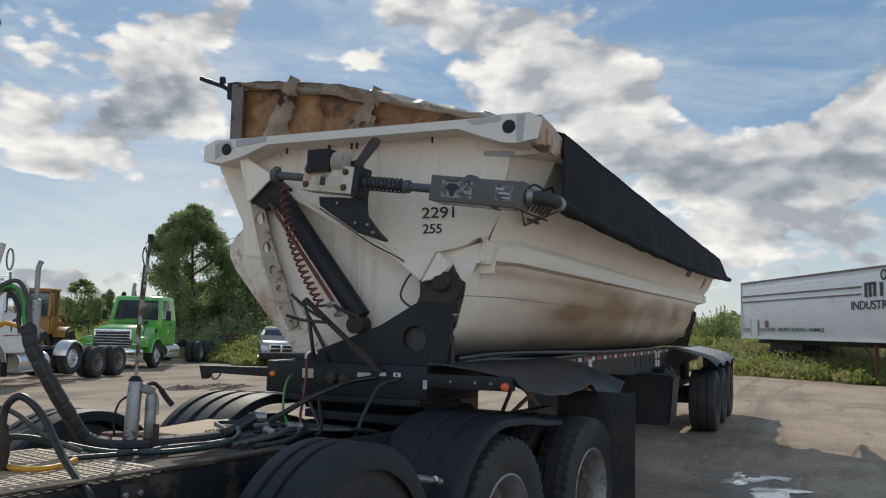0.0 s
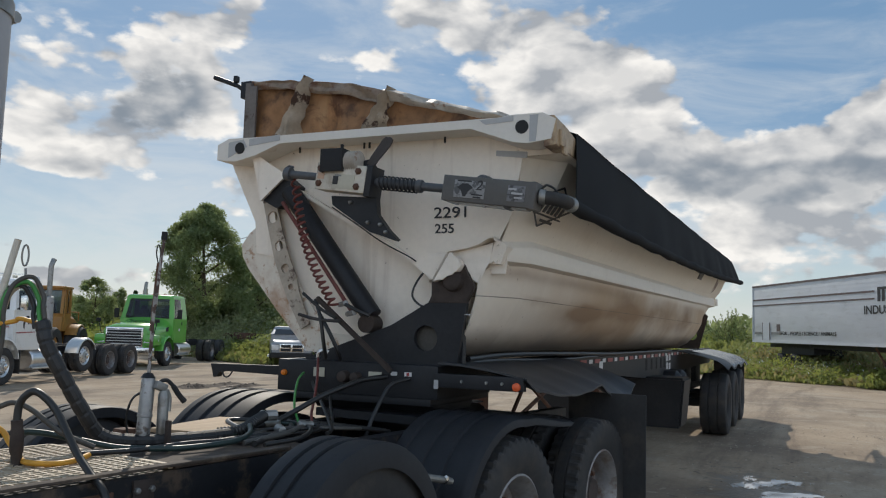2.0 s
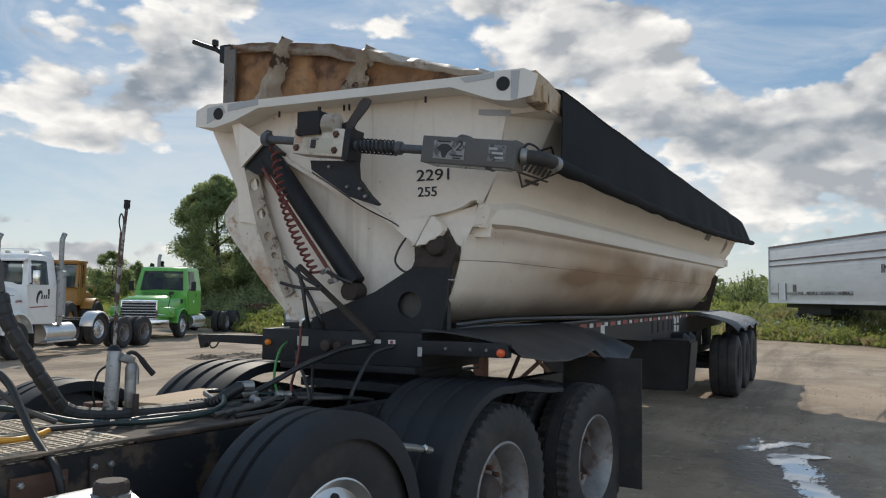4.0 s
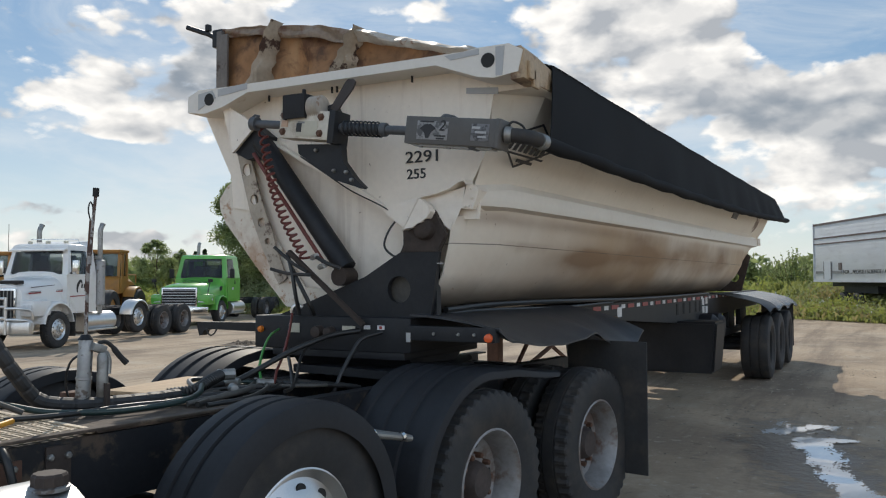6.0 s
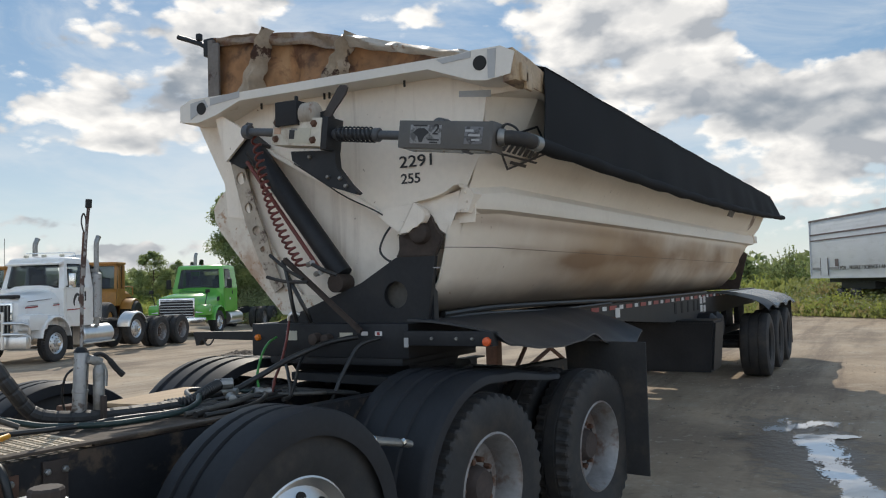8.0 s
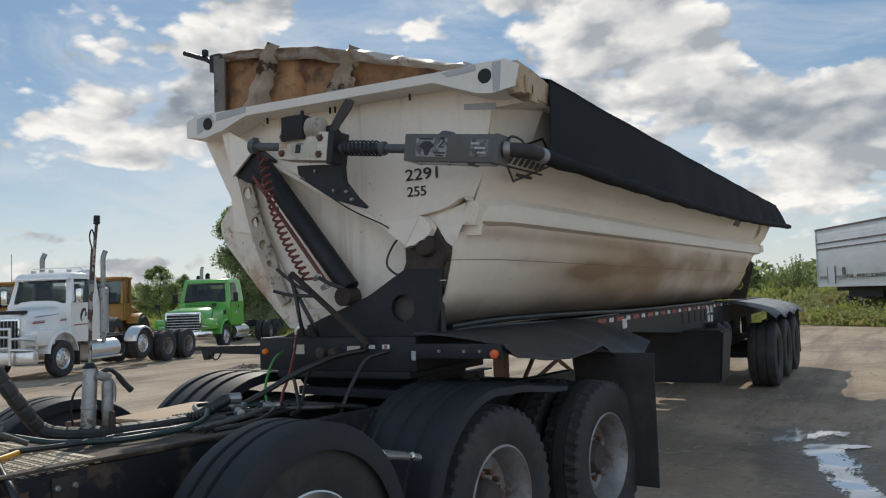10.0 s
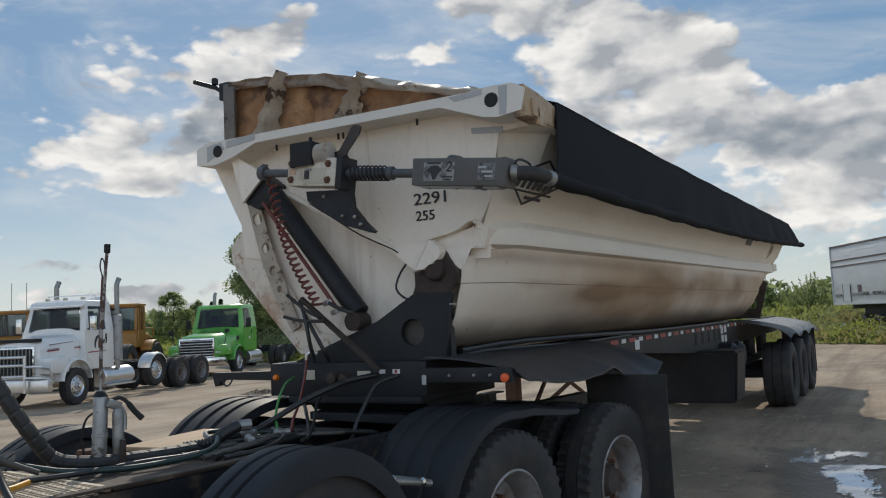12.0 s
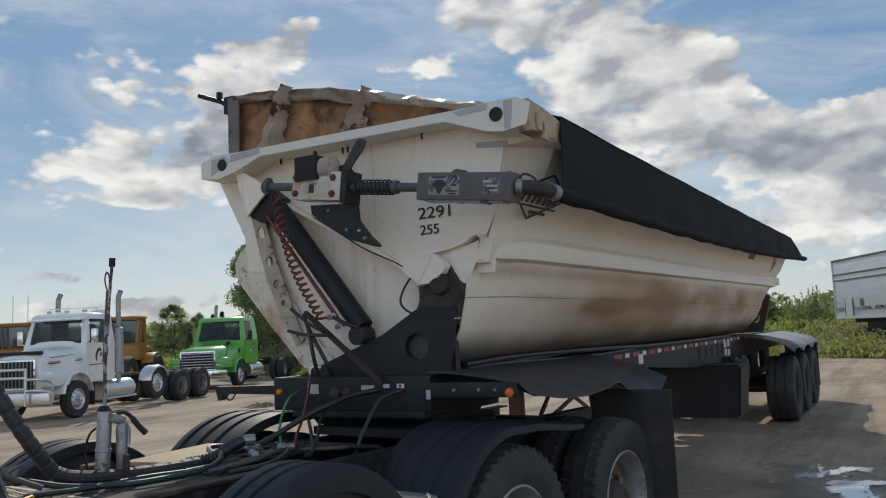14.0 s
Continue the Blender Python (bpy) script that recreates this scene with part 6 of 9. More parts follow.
for dy, dz, w, h, mname in ((0.145, 0.0, 0.05, 0.04, "peach"), (-0.03, -0.025, 0.16, 0.095, "label"), (0.03, -0.02, 0.04, 0.055, "ink"), (0.015, 0.012, 0.05, 0.012, "greyink")):
    bm = nb(); box(bm, on_arm(-0.0765 - (0.002 if mname in ("ink", "greyink") else 0), dy, dz), (0.004, w, h), ARM, bev=0.001); part("sticker", bm, mname, gear)
# square black hood of the motor, tilted a little, its ribbed spool and the slotted paddle behind
HOOD = ARM @ Matrix.Rotation(radians(-7), 4, "X")
mc = on_arm(-0.03, 0.07, 0.105)
bm = nb()
for dx, dy, sx, sy in ((-0.07, 0, 0.012, 0.165), (0.07, 0, 0.012, 0.165), (0, 0.077, 0.15, 0.012), (0, -0.077, 0.15, 0.012)):
    box(bm, mc + HOOD @ Vector((dx, dy, 0)), (sx, sy, 0.15), HOOD, bev=0.004)
box(bm, mc + HOOD @ Vector((0.0, 0.015, 0.07)), (0.15, 0.115, 0.012), HOOD, bev=0.004)
box(bm, mc + HOOD @ Vector((-0.06, -0.072, 0.085)), (0.02, 0.016, 0.03), HOOD, bev=0.003)
part("motor_cover", bm, "hood", gear, "black motor cover")
bm = nb(); lathe(bm, [(-0.03, 0.05)] + [(-0.025 + 0.008 * q, 0.062 if q % 2 else 0.074) for q in range(15)] + [(0.095, 0.06)], 28, Matrix.Translation(mc + HOOD @ Vector((0.0, -0.085, -0.01))) @ HOOD @ Matrix.Rotation(math.pi, 4, "Z")); part("spool", bm, "bentrim", gear, "stained beige ribbed spool")
bm = nb()
prism(bm, [(-0.155, 0.095), (-0.175, 0.125), (-0.265, 0.245), (-0.285, 0.262), (-0.322, 0.258), (-0.338, 0.24), (-0.32, 0.20), (-0.235, 0.11), (-0.215, 0.08), (-0.18, 0.08)], "x", -0.01, 0.004)
part("fin", bm, "fin", gear, "brown-black paddle fin", Matrix.Translation(c))
bm = nb(); prism(bm, [(-0.02, 0.10), (-0.165, 0.125), (-0.20, 0.075), (-0.20, 0.03), (-0.02, 0.05)], "x", 0.005, 0.06); part("fin_bracket", bm, "black", gear, m=Matrix.Translation(c))
# ragged black bracket below that carries the gearbox on the folded panel
bm = nb(); prism(bm, [(0.21, 2.50), (-0.125, 2.475), (-0.135, 2.37), (-0.18, 2.315), (-0.22, 2.265), (-0.285, 2.205), (-0.27, 2.195), (-0.21, 2.215), (-0.085, 2.255), (0.0, 2.31), (0.11, 2.38), (0.20, 2.44)], "x", -0.115, -0.06); bracket = part("support_bracket", bm, "black", tarp_kit, "black bolted arm bracket")
for y, z in ((-0.075, 2.315), (-0.165, 2.30), (0.06, 2.45), (-0.205, 2.25)):
    bm = nb(); lathe(bm, [(-0.022, 0.006), (-0.018, 0.012), (0.0, 0.014)], 6, Matrix.Translation((-0.115, y, z)) @ Matrix.Rotation(-math.pi / 2, 4, "Z")); part("bolt", bm, "metal", bracket)
bm = nb(); tube(bm, curve([(-0.02, 0.26, 2.44), (-0.02, 0.05, 2.31), (0.0, -0.12, 2.20), (0.08, -0.28, 2.11), (0.13, -0.34, 2.06)]), 0.005, 6); part("cable", bm, "hose", tarp_kit)
# grey motor box at the arm's end
c = arm_point(0.832)
bm = nb(); box(bm, c, (0.14, 0.585, 0.155), ARM, bev=0.004); mbox = part("motor_box", bm, "greybox", tarp_kit, "scuffed grey motor box with warning stickers")
bm = nb(); box(bm, on_arm(0, -0.287, 0), (0.146, 0.026, 0.161), ARM, bev=0.004); part("box_lid", bm, "greybox", mbox)
for dy, w, h, mname in ((0.115, 0.20, 0.105, "worntape"), (-0.185, 0.11, 0.095, "worngrey")):
    bm = nb(); box(bm, on_arm(-0.0715, dy, 0.0), (0.004, w, h), ARM, bev=0.001); part("sticker", bm, mname, mbox, "rubbed pale warning sticker")
bm = nb(); prism(bm, [(0.195, 0.008), (0.165, 0.032), (0.125, 0.035), (0.092, 0.012), (0.12, -0.012), (0.135, -0.045), (0.152, -0.045), (0.165, -0.012)], "x", -0.077, -0.074)
part("sticker", bm, "ink", mbox, m=Matrix.Translation(c) @ ARM)
for dy, dz, w in ((0.15, 0.048, 0.09), (0.06, -0.03, 0.07), (0.06, -0.045, 0.05)):
    bm = nb(); box(bm, on_arm(-0.0745, dy, dz), (0.003, w, 0.008), ARM); part("letter_bar", bm, "ink", mbox)
part("numeral", lettering("2", 0.085, shear=0.2), "ink", mbox, "black numeral 2", Matrix.Translation(c + ARM @ Vector((-0.0755, 0.075, 0.0))) @ ARM @ R_FRONT)
for dy, dz, w, h in ((-0.16, 0.025, 0.05, 0.012), (-0.19, 0.0, 0.07, 0.012), (-0.20, -0.025, 0.05, 0.010)):
    bm = nb(); box(bm, on_arm(-0.0745, dy, dz), (0.003, w, h), ARM); part("letter_bar", bm, "tape", mbox)
bm = nb(); lathe(bm, [(-0.05, 0.03), (-0.045, 0.045), (0.03, 0.05)], 16, Matrix.Translation(on_arm(0.0, 0.05, 0.055)) @ Matrix.Rotation(-math.pi / 2, 4, "Z")); part("box_cap", bm, "shaft", mbox)
bm = nb(); lathe(bm, [(-0.05, 0.02), (-0.045, 0.03), (0.03, 0.03)], 14, Matrix.Translation(on_arm(0.0, -0.13, -0.065)) @ Matrix.Rotation(-math.pi / 2, 4, "Z")); part("box_plug", bm, "shaft", mbox)
bm = nb(); box(bm, on_arm(0.0, -0.0, -0.082), (0.08, 0.50, 0.010), ARM); part("mount_rail", bm, "metal", mbox)
for dy in (0.2, 0.02, -0.1):
    bm = nb(); box(bm, on_arm(-0.03, dy, -0.09), (0.02, 0.02, 0.012), ARM, bev=0.003); part("rail_nut", bm, "metal", mbox)
# turning coupling between the box and the roll
bm = nb(); tube(bm, [(-0.12, -1.20, 2.438), (-0.10, -1.28, 2.43), (-0.02, -1.335, TZ0 + 0.004), (0.10, -1.345, TZ0)], [0.040, 0.041, 0.042, 0.040], 16); coupling = part("tube_coupling", bm, "rubber", tarp_kit, "dirty black turning coupling")
bm = nb(); tube(bm, [(-0.117, -1.215, 2.437), (-0.108, -1.25, 2.434)], 0.047, 18); part("coupling_ring", bm, "metal", coupling)
bm = nb(); tube(bm, [(0.05, -1.342, TZ0), (0.12, -1.345, TZ0)], 0.046, 18); part("coupling_ring", bm, "metal", coupling)
bm = nb(); tube(bm, curve([(-0.10, -1.22, 2.48), (-0.09, -1.25, 2.51), (-0.05, -1.29, 2.49), (-0.03, -1.31, 2.44)], 5), 0.007, 6); part("wire", bm, "hose", coupling)

# ---- the tractor in front of it, slightly turned under the trailer ----
tractor = thing("truck_tractor", "black-framed three-axle tractor with bare deck, hoses and black plastic fenders", "truck", m=pose(1.20, -0.243, 0, 0, 0, -7.755))
bm = nb()
for sgn in (-1, 1):
    box(bm, (-2.7, sgn * 0.43, 0.90), (7.2, 0.012, 0.27))
    box(bm, (-2.7, sgn * 0.39, 1.03), (7.2, 0.09, 0.012))
    box(bm, (-2.7, sgn * 0.39, 0.77), (7.2, 0.09, 0.012))
for s in (-5.2, -3.2, -2.1, -0.7, 0.5):
    box(bm, (s, 0, 0.90), (0.12, 0.85, 0.2))
part("ladder_frame", bm, "dustrail", tractor, "greasy black frame rails")
for s, w, h, mname in ((-4.1, 0.30, 0.18, "grime"), (-3.55, 0.22, 0.14, "rust"), (-3.3, 0.10, 0.20, "grime")):
    bm = nb(); box(bm, (s, -0.442, 0.92), (w, 0.014, h), bev=0.003); br = part("frame_bracket", bm, mname, tractor)
    for ds in (-0.35, 0.35):
        for dz in (-0.3, 0.3):
            bm = nb(); lathe(bm, [(-0.016, 0.008), (-0.012, 0.013), (0, 0.014)], 6, Matrix.Translation((s + ds * w, -0.449, 0.92 + dz * h))); part("bolt", bm, "metal", br)
# pusher axle and drive axles
SHIFT = 0.12
for sgn in (-1, 1):
    wheel(tractor, -2.56, SHIFT + sgn * 1.01, 0.57, sgn, "convex", "alloy", R=0.53, lugs=False)
    for s in (-1.12, 0.22):
        wheel(tractor, s, SHIFT + sgn * 1.02, 0.52, sgn)
        wheel(tractor, s, SHIFT + sgn * 0.69, 0.52, -sgn, fine=False)
for s in (-2.56, -1.12, 0.22):
    bm = nb(); tube(bm, [(s, SHIFT - 0.8, 0.53), (s, SHIFT + 0.8, 0.53)], 0.08, 12)
    if s > -2:
        lathe(bm, [(-0.2, 0.1), (-0.12, 0.2), (0.12, 0.2), (0.2, 0.1)], 16, Matrix.Translation((s, SHIFT, 0.53)))
    part("axle", bm, "black", tractor)
for sgn in (-1, 1):
    y0, y1 = sorted((SHIFT + sgn * 1.14, SHIFT + sgn * 0.55))
    p0, p1 = sorted((SHIFT + sgn * 1.18, SHIFT + sgn * 0.84))
    bm = nb(); arc_fender(bm, -2.56 if sgn < 0 else -2.46, 0.57, 0.58, p0, p1, 195, -12, 32, ribs=(0.45, 0.72), lip=0.10); part("pusher_fender", bm, "plastic", tractor, "black ribbed half-round fender", sharp=30)
    r, s0, z0 = (0.645, -1.12, 0.51) if sgn < 0 else (0.69, -1.26, 0.50)
    tail = [(s0 + d, z0 + r + q) for d, q in ((0.27, -0.012), (0.46, -0.04), (0.66, -0.07), (0.82, -0.085))]
    bm = nb(); arc_fender(bm, s0, z0, r, y0, y1, 175, 82, 20, ribs=(0.3, 0.55, 0.8), tail=tail); part("drive_fender", bm, "plastic", tractor, "black ribbed fender over the drive wheels", sharp=30)
    bm = nb(); box(bm, (0.58 if sgn > 0 else 0.60, sgn * 0.90, 0.73), (0.014, 0.62, 0.94), bev=0.004); part("mud_flap", bm, "rubber", tractor, "black rubber mud flap")
    yb = SHIFT + sgn * 1.07
    bm = nb(); tube(bm, [(-2.08, yb, 0.93), (-1.77, yb, 0.865)], 0.017, 10); bar = part("fender_bar", bm, "metal", tractor, "bright fender mounting bar")
    for s0 in (-2.07, -1.85):
        bm = nb(); tube(bm, [(s0, yb, 0.93 - 0.21 * (s0 + 2.08)), (s0 + 0.02, yb, 0.93 - 0.21 * (s0 + 2.06))], 0.023, 10); part("bar_clamp", bm, "chrome", bar)
    bm = nb(); tube(bm, [(-1.79, sgn * 0.45, 0.87), (-1.79, yb, 0.87)], 0.02, 8); part("fender_bracket", bm, "metal", tractor)
    for q in (0.85, 1.02):
        bm = nb(); lathe(bm, [(-0.01, 0.012), (0, 0.02)], 10, Matrix.Translation((-3.18, SHIFT + sgn * q, 0.48)) @ Matrix.Rotation(-math.pi / 2, 4, "Z")); part("fender_bolt", bm, "metal", tractor)
# fifth wheel and suspension
bm = nb(); prism(bm, [(-1.25, -0.42), (-0.7, -0.46), (-0.35, -0.36), (-0.1, -0.18), (-0.1, -0.06), (-0.4, -0.05), (-0.4, 0.05), (-0.1, 0.06), (-0.1, 0.18), (-0.35, 0.36), (-0.7, 0.46), (-1.25, 0.42)], "z", 1.06, 1.11)
box(bm, (-0.7, 0.40, 1.05), (0.5, 0.08, 0.12)); box(bm, (-0.7, -0.40, 1.05), (0.5, 0.08, 0.12)); part("fifth_wheel", bm, "black", tractor, "greasy fifth wheel plate")
for s in (-1.7, -0.95, -0.4, 0.35):
    for sgn in (-1, 1):
        bm = nb(); lathe(bm, [(-0.13, 0.08), (-0.10, 0.13), (0.0, 0.12), (0.10, 0.13), (0.13, 0.08)], 16, Matrix.Translation((s, sgn * 0.36, 0.62)) @ Matrix.Rotation(math.pi / 2, 4, "X")); part("air_bag", bm, "rubber", tractor)
# deck: tan grating, plate, plank
bm = nb()
for k in range(22):
    y = -0.42 + 0.04 * k
    box(bm, (-3.575, y, 1.052), (0.85, 0.011, 0.010))
for k in range(19):
    x0 = -4.05 + 0.05 * k
    tube(bm, [(max(-4.0, x0), -0.42, 1.052), (min(-3.15, x0 + 0.07), 0.42, 1.052)], 0.007, 4)
for y in (0.02, 0.42):
    box(bm, (-3.575, y, 1.05), (0.85, 0.022, 0.02))
box(bm, (-3.15, 0.0, 1.05), (0.025, 0.84, 0.02))
part("deck_grating", bm, "grating", tractor, "dusty tan expanded-metal deck grating", sharp=20)
bm = nb(); box(bm, (-2.70, 0.0, 1.045), (0.86, 0.86, 0.012)); part("deck_plate", bm, "deckdust", tractor)
# near-black sheet added under the grating, standing in for the shade below
bm = nb(); box(bm, (-3.45, -0.02, 0.95), (1.0, 0.8, 0.01)); part("grating_shade_sheet", bm, "dark", tractor)
bm = nb(); box(bm, (-3.2, -0.425, 1.058), (1.5, 0.05, 0.012), bev=0.003); part("deck_edge", bm, "deckdust", tractor)
bm = nb(); box(bm, (-2.22, 0.34, 1.075), (0.66, 0.34, 0.022), Matrix.Rotation(radians(14), 4, "Z"), bev=0.003); part("plank", bm, "wood", tractor, "loose tan plywood scrap")
# fuel tank and step
bm = nb()
lathe(bm, [(-1.0, 0.0), (-1.0, 0.27), (-0.97, 0.31), (0.97, 0.31), (1.0, 0.27), (1.0, 0.0)], 36, Matrix.Translation((-4.50, -0.86, 0.69)) @ Matrix.Rotation(-math.pi / 2, 4, "Z")); tank = part("fuel_tank", bm, "dullalloy", tractor, "polished round fuel tank")
CAP = Matrix.Translation((-3.60, -0.93, 0.985)) @ Matrix.Rotation(math.pi / 2, 4, "X")
bm = nb(); lathe(bm, [(0.0, 0.062), (0.012, 0.064), (0.016, 0.056)], 24, CAP); cap = part("filler_neck", bm, "scuffed", tank)
bm = nb()
RIM = [(0.058 if k % 2 else 0.053, k * math.pi / 12) for k in range(24)]
loft(bm, [[CAP @ Vector((q * r * math.cos(a), y, q * r * math.sin(a))) for r, a in RIM] for y, q in ((0.012, 1.0), (0.046, 0.98), (0.054, 0.86))]); part("filler_cap", bm, "grime", cap, "dark ribbed filler cap")
for s in (-3.95, -3.85, -5.0):
    bm = nb(); lathe(bm, [(-0.018, 0.314), (0.018, 0.314)], 36, Matrix.Translation((s, -0.86, 0.69)) @ Matrix.Rotation(-math.pi / 2, 4, "Z")); part("tank_strap", bm, "rubber", tank)
bm = nb()
box(bm, (-3.72, -1.02, 0.885), (0.78, 0.30, 0.012), bev=0.003)
for y in (-0.875, -1.165):
    box(bm, (-3.72, y, 0.855), (0.78, 0.010, 0.07), bev=0.003)
box(bm, (-3.335, -1.02, 0.855), (0.010, 0.30, 0.07), bev=0.003)
step = part("step", bm, "dullalloy", tractor, "perforated alloy step")
bm = nb()
for i in range(14):
    for j in range(5):
        lathe(bm, [(0, 0.014), (0.002, 0.014)], 10, Matrix.Translation((-3.37 - 0.052 * i - 0.026 * (j % 2), -0.91 - 0.052 * j, 0.891)) @ Matrix.Rotation(math.pi / 2, 4, "X"))
part("step_holes", bm, "dark", step)
# grease gun standing on the deck, with its rod and pistol lever
bm = nb(); lathe(bm, [(0.0, 0.031), (0.015, 0.033), (0.13, 0.033), (0.132, 0.036), (0.145, 0.036), (0.147, 0.033), (0.30, 0.033), (0.318, 0.030), (0.325, 0.018)], 28, Matrix.Translation((-2.885, 0.10, 1.06)) @ Matrix.Rotation(radians(3), 4, "Y") @ Matrix.Rotation(math.pi / 2, 4, "X")); pump = part("grease_gun", bm, "scuffed", tractor, "scuffed grey metal grease gun barrel standing on the deck")
bm = nb(); tube(bm, curve([(-2.87, 0.10, 1.38), (-2.868, 0.10, 1.5), (-2.864, 0.10, 1.66), (-2.858, 0.098, 1.80)]), 0.0085, 8); part("gun_rod", bm, "flecked", pump, "white rod flecked with rust")
bm = nb(); tube(bm, curve([(-2.866, 0.108, 1.60), (-2.856, 0.108, 1.78), (-2.846, 0.108, 1.93)]), [0.0085] * 12 + [0.0085], 8); part("gun_rod", bm, "rust", pump)
bm = nb(); tube(bm, curve([(-2.858, 0.096, 1.72), (-2.846, 0.096, 1.9), (-2.832, 0.094, 2.06)]), [0.0075] * 12 + [0.009], 8); part("gun_rod", bm, "flecked", pump)
bm = nb(); tube(bm, curve([(-2.846, 0.108, 1.92), (-2.856, 0.116, 1.98), (-2.846, 0.116, 2.02), (-2.838, 0.108, 1.99), (-2.844, 0.104, 1.93)], 5), 0.0035, 6); part("wire_loop", bm, "hose", pump)
bm = nb(); tube(bm, [(-2.833, 0.094, 2.045), (-2.831, 0.094, 2.085)], 0.0145, 10); part("gun_tip", bm, "dark", pump)
bm = nb(); tube(bm, [(-2.872, 0.10, 1.375), (-2.871, 0.10, 1.40)], [0.036, 0.018], 16); part("gun_collar", bm, "black", pump)
bm = nb(); lathe(bm, [(0.0, 0.024), (0.10, 0.026), (0.23, 0.026), (0.25, 0.018)], 16, Matrix.Translation((-2.815, 0.05, 1.065)) @ Matrix.Rotation(math.pi / 2, 4, "X")); part("gun_body", bm, "metal", pump)
bm = nb(); box(bm, (-2.83, 0.06, 1.335), (0.07, 0.035, 0.04), Matrix.Rotation(radians(20), 4, "Y"), bev=0.008); part("gun_head", bm, "metal", pump)
bm = nb(); tube(bm, curve([(-2.845, 0.06, 1.35), (-2.81, 0.05, 1.366), (-2.775, 0.045, 1.345), (-2.735, 0.04, 1.295), (-2.70, 0.035, 1.258)]), [0.010] * 14 + [0.014] * 8 + [0.015] * 3, 8); part("gun_trigger", bm, "rubber", pump)
bm = nb(); tube(bm, curve([(-2.80, 0.05, 1.32), (-2.785, 0.045, 1.28), (-2.79, 0.04, 1.215)]), 0.011, 8); part("gun_grip", bm, "metal", pump)
bm = nb(); tube(bm, curve([(-2.87, 0.135, 1.31), (-2.91, 0.16, 1.27), (-2.92, 0.18, 1.18), (-2.90, 0.18, 1.08)]), 0.006, 6); part("gun_cable", bm, "hose", pump)
bm = nb(); box(bm, (-2.835, -0.02, 1.10), (0.022, 0.022, 0.16), bev=0.003); part("gun_holder", bm, "grime", pump)
# hoses on the deck
def hose(pts, r, mat, label="", k=8, name="air_hose"):
    bm = nb(); tube(bm, curve(pts, k), r, 10)
    return part(name, bm, mat, tractor, label, sharp=60)


bm = nb()
path = curve([(-3.29, 0.33, 1.63), (-3.28, 0.29, 1.52), (-3.21, 0.24, 1.36), (-3.13, 0.21, 1.22), (-3.04, 0.20, 1.11), (-2.93, 0.12, 1.08), (-2.78, 0.02, 1.08), (-2.60, -0.02, 1.08), (-2.45, -0.02, 1.08)], 14)
tube(bm, path, [0.0345 if k % 6 else 0.0315 for k in range(len(path))], 12)
part("wrapped_hose", bm, "sleeve", tractor, "thick tape-wrapped black hose bundle", sharp=12)
ARCH = [(-3.47, 0.47, 1.10), (-3.42, 0.44, 1.51), (-3.42, 0.44, 1.67), (-3.39, 0.43, 1.78), (-3.32, 0.40, 1.82), (-3.28, 0.37, 1.74), (-3.29, 0.35, 1.69), (-3.29, 0.33, 1.63)]
for k, (dx, dz, mname) in enumerate(((0.0, 0.012, "greyhose"), (-0.012, -0.012, "greenhose"), (0.018, -0.018, "sand"), (-0.022, -0.032, "hose"))):
    hose([(x + dx * (1 if k % 2 else 0.6), y + 0.012 * (k - 1.5), z + (dz if z > 1.6 else 0)) for x, y, z in ARCH], 0.0105, mname)
hose([(-3.81, 0.48, 1.57), (-3.41, 0.42, 1.62), (-3.36, 0.40, 1.64), (-3.32, 0.37, 1.63), (-3.30, 0.34, 1.62)], 0.0105, "yellowhose", "orange-yellow air hose")
hose([(-3.565, 0.02, 1.22), (-3.56, 0.02, 1.29), (-3.55, 0.0, 1.33), (-3.53, -0.03, 1.35), (-3.51, -0.08, 1.325), (-3.49, -0.14, 1.265), (-3.495, -0.22, 1.19), (-3.50, -0.30, 1.12), (-3.51, -0.40, 1.06), (-3.52, -0.50, 1.0), (-3.50, -0.53, 0.85)], 0.0155, "hose")
hose([(-3.9, 0.40, 1.05), (-3.60, 0.34, 1.20), (-3.48, 0.30, 1.26), (-3.44, 0.25, 1.28), (-3.39, 0.20, 1.25), (-3.35, 0.12, 1.19), (-3.31, 0.08, 1.15), (-3.2, 0.02, 1.09)], 0.012, "greyhose")
hose([(-3.9, 0.32, 1.12), (-3.47, 0.25, 1.15), (-3.35, 0.20, 1.15), (-3.24, 0.10, 1.12), (-3.12, -0.02, 1.085), (-2.99, -0.12, 1.075), (-2.86, -0.20, 1.075), (-2.6, -0.22, 1.08), (-2.42, -0.14, 1.095), (-2.33, -0.05, 1.12)], 0.014, "tealhose", "dark green rubber hose")
hose([(-3.3, -0.02, 1.075), (-3.05, -0.10, 1.075), (-2.8, -0.12, 1.08), (-2.55, -0.16, 1.075), (-2.3, -0.22, 1.075)], 0.012, "hose")
hose([(-3.75, 0.42, 1.30), (-3.52, 0.26, 1.19), (-3.49, 0.18, 1.12), (-3.52, 0.05, 1.075), (-3.55, -0.06, 1.072), (-3.49, -0.15, 1.072), (-3.39, -0.13, 1.072), (-3.29, -0.07, 1.075)], 0.012, "yellowhose", "orange-yellow hose lying on the grating")
bm = nb()
path = curve([(-2.48, 0.02, 1.085), (-2.36, -0.02, 1.095), (-2.24, 0.0, 1.13), (-2.14, 0.03, 1.15)], 14)
tube(bm, path, [0.026 if i % 2 else 0.032 for i in range(len(path))], 10); part("corrugated_sleeve", bm, "hose", tractor)
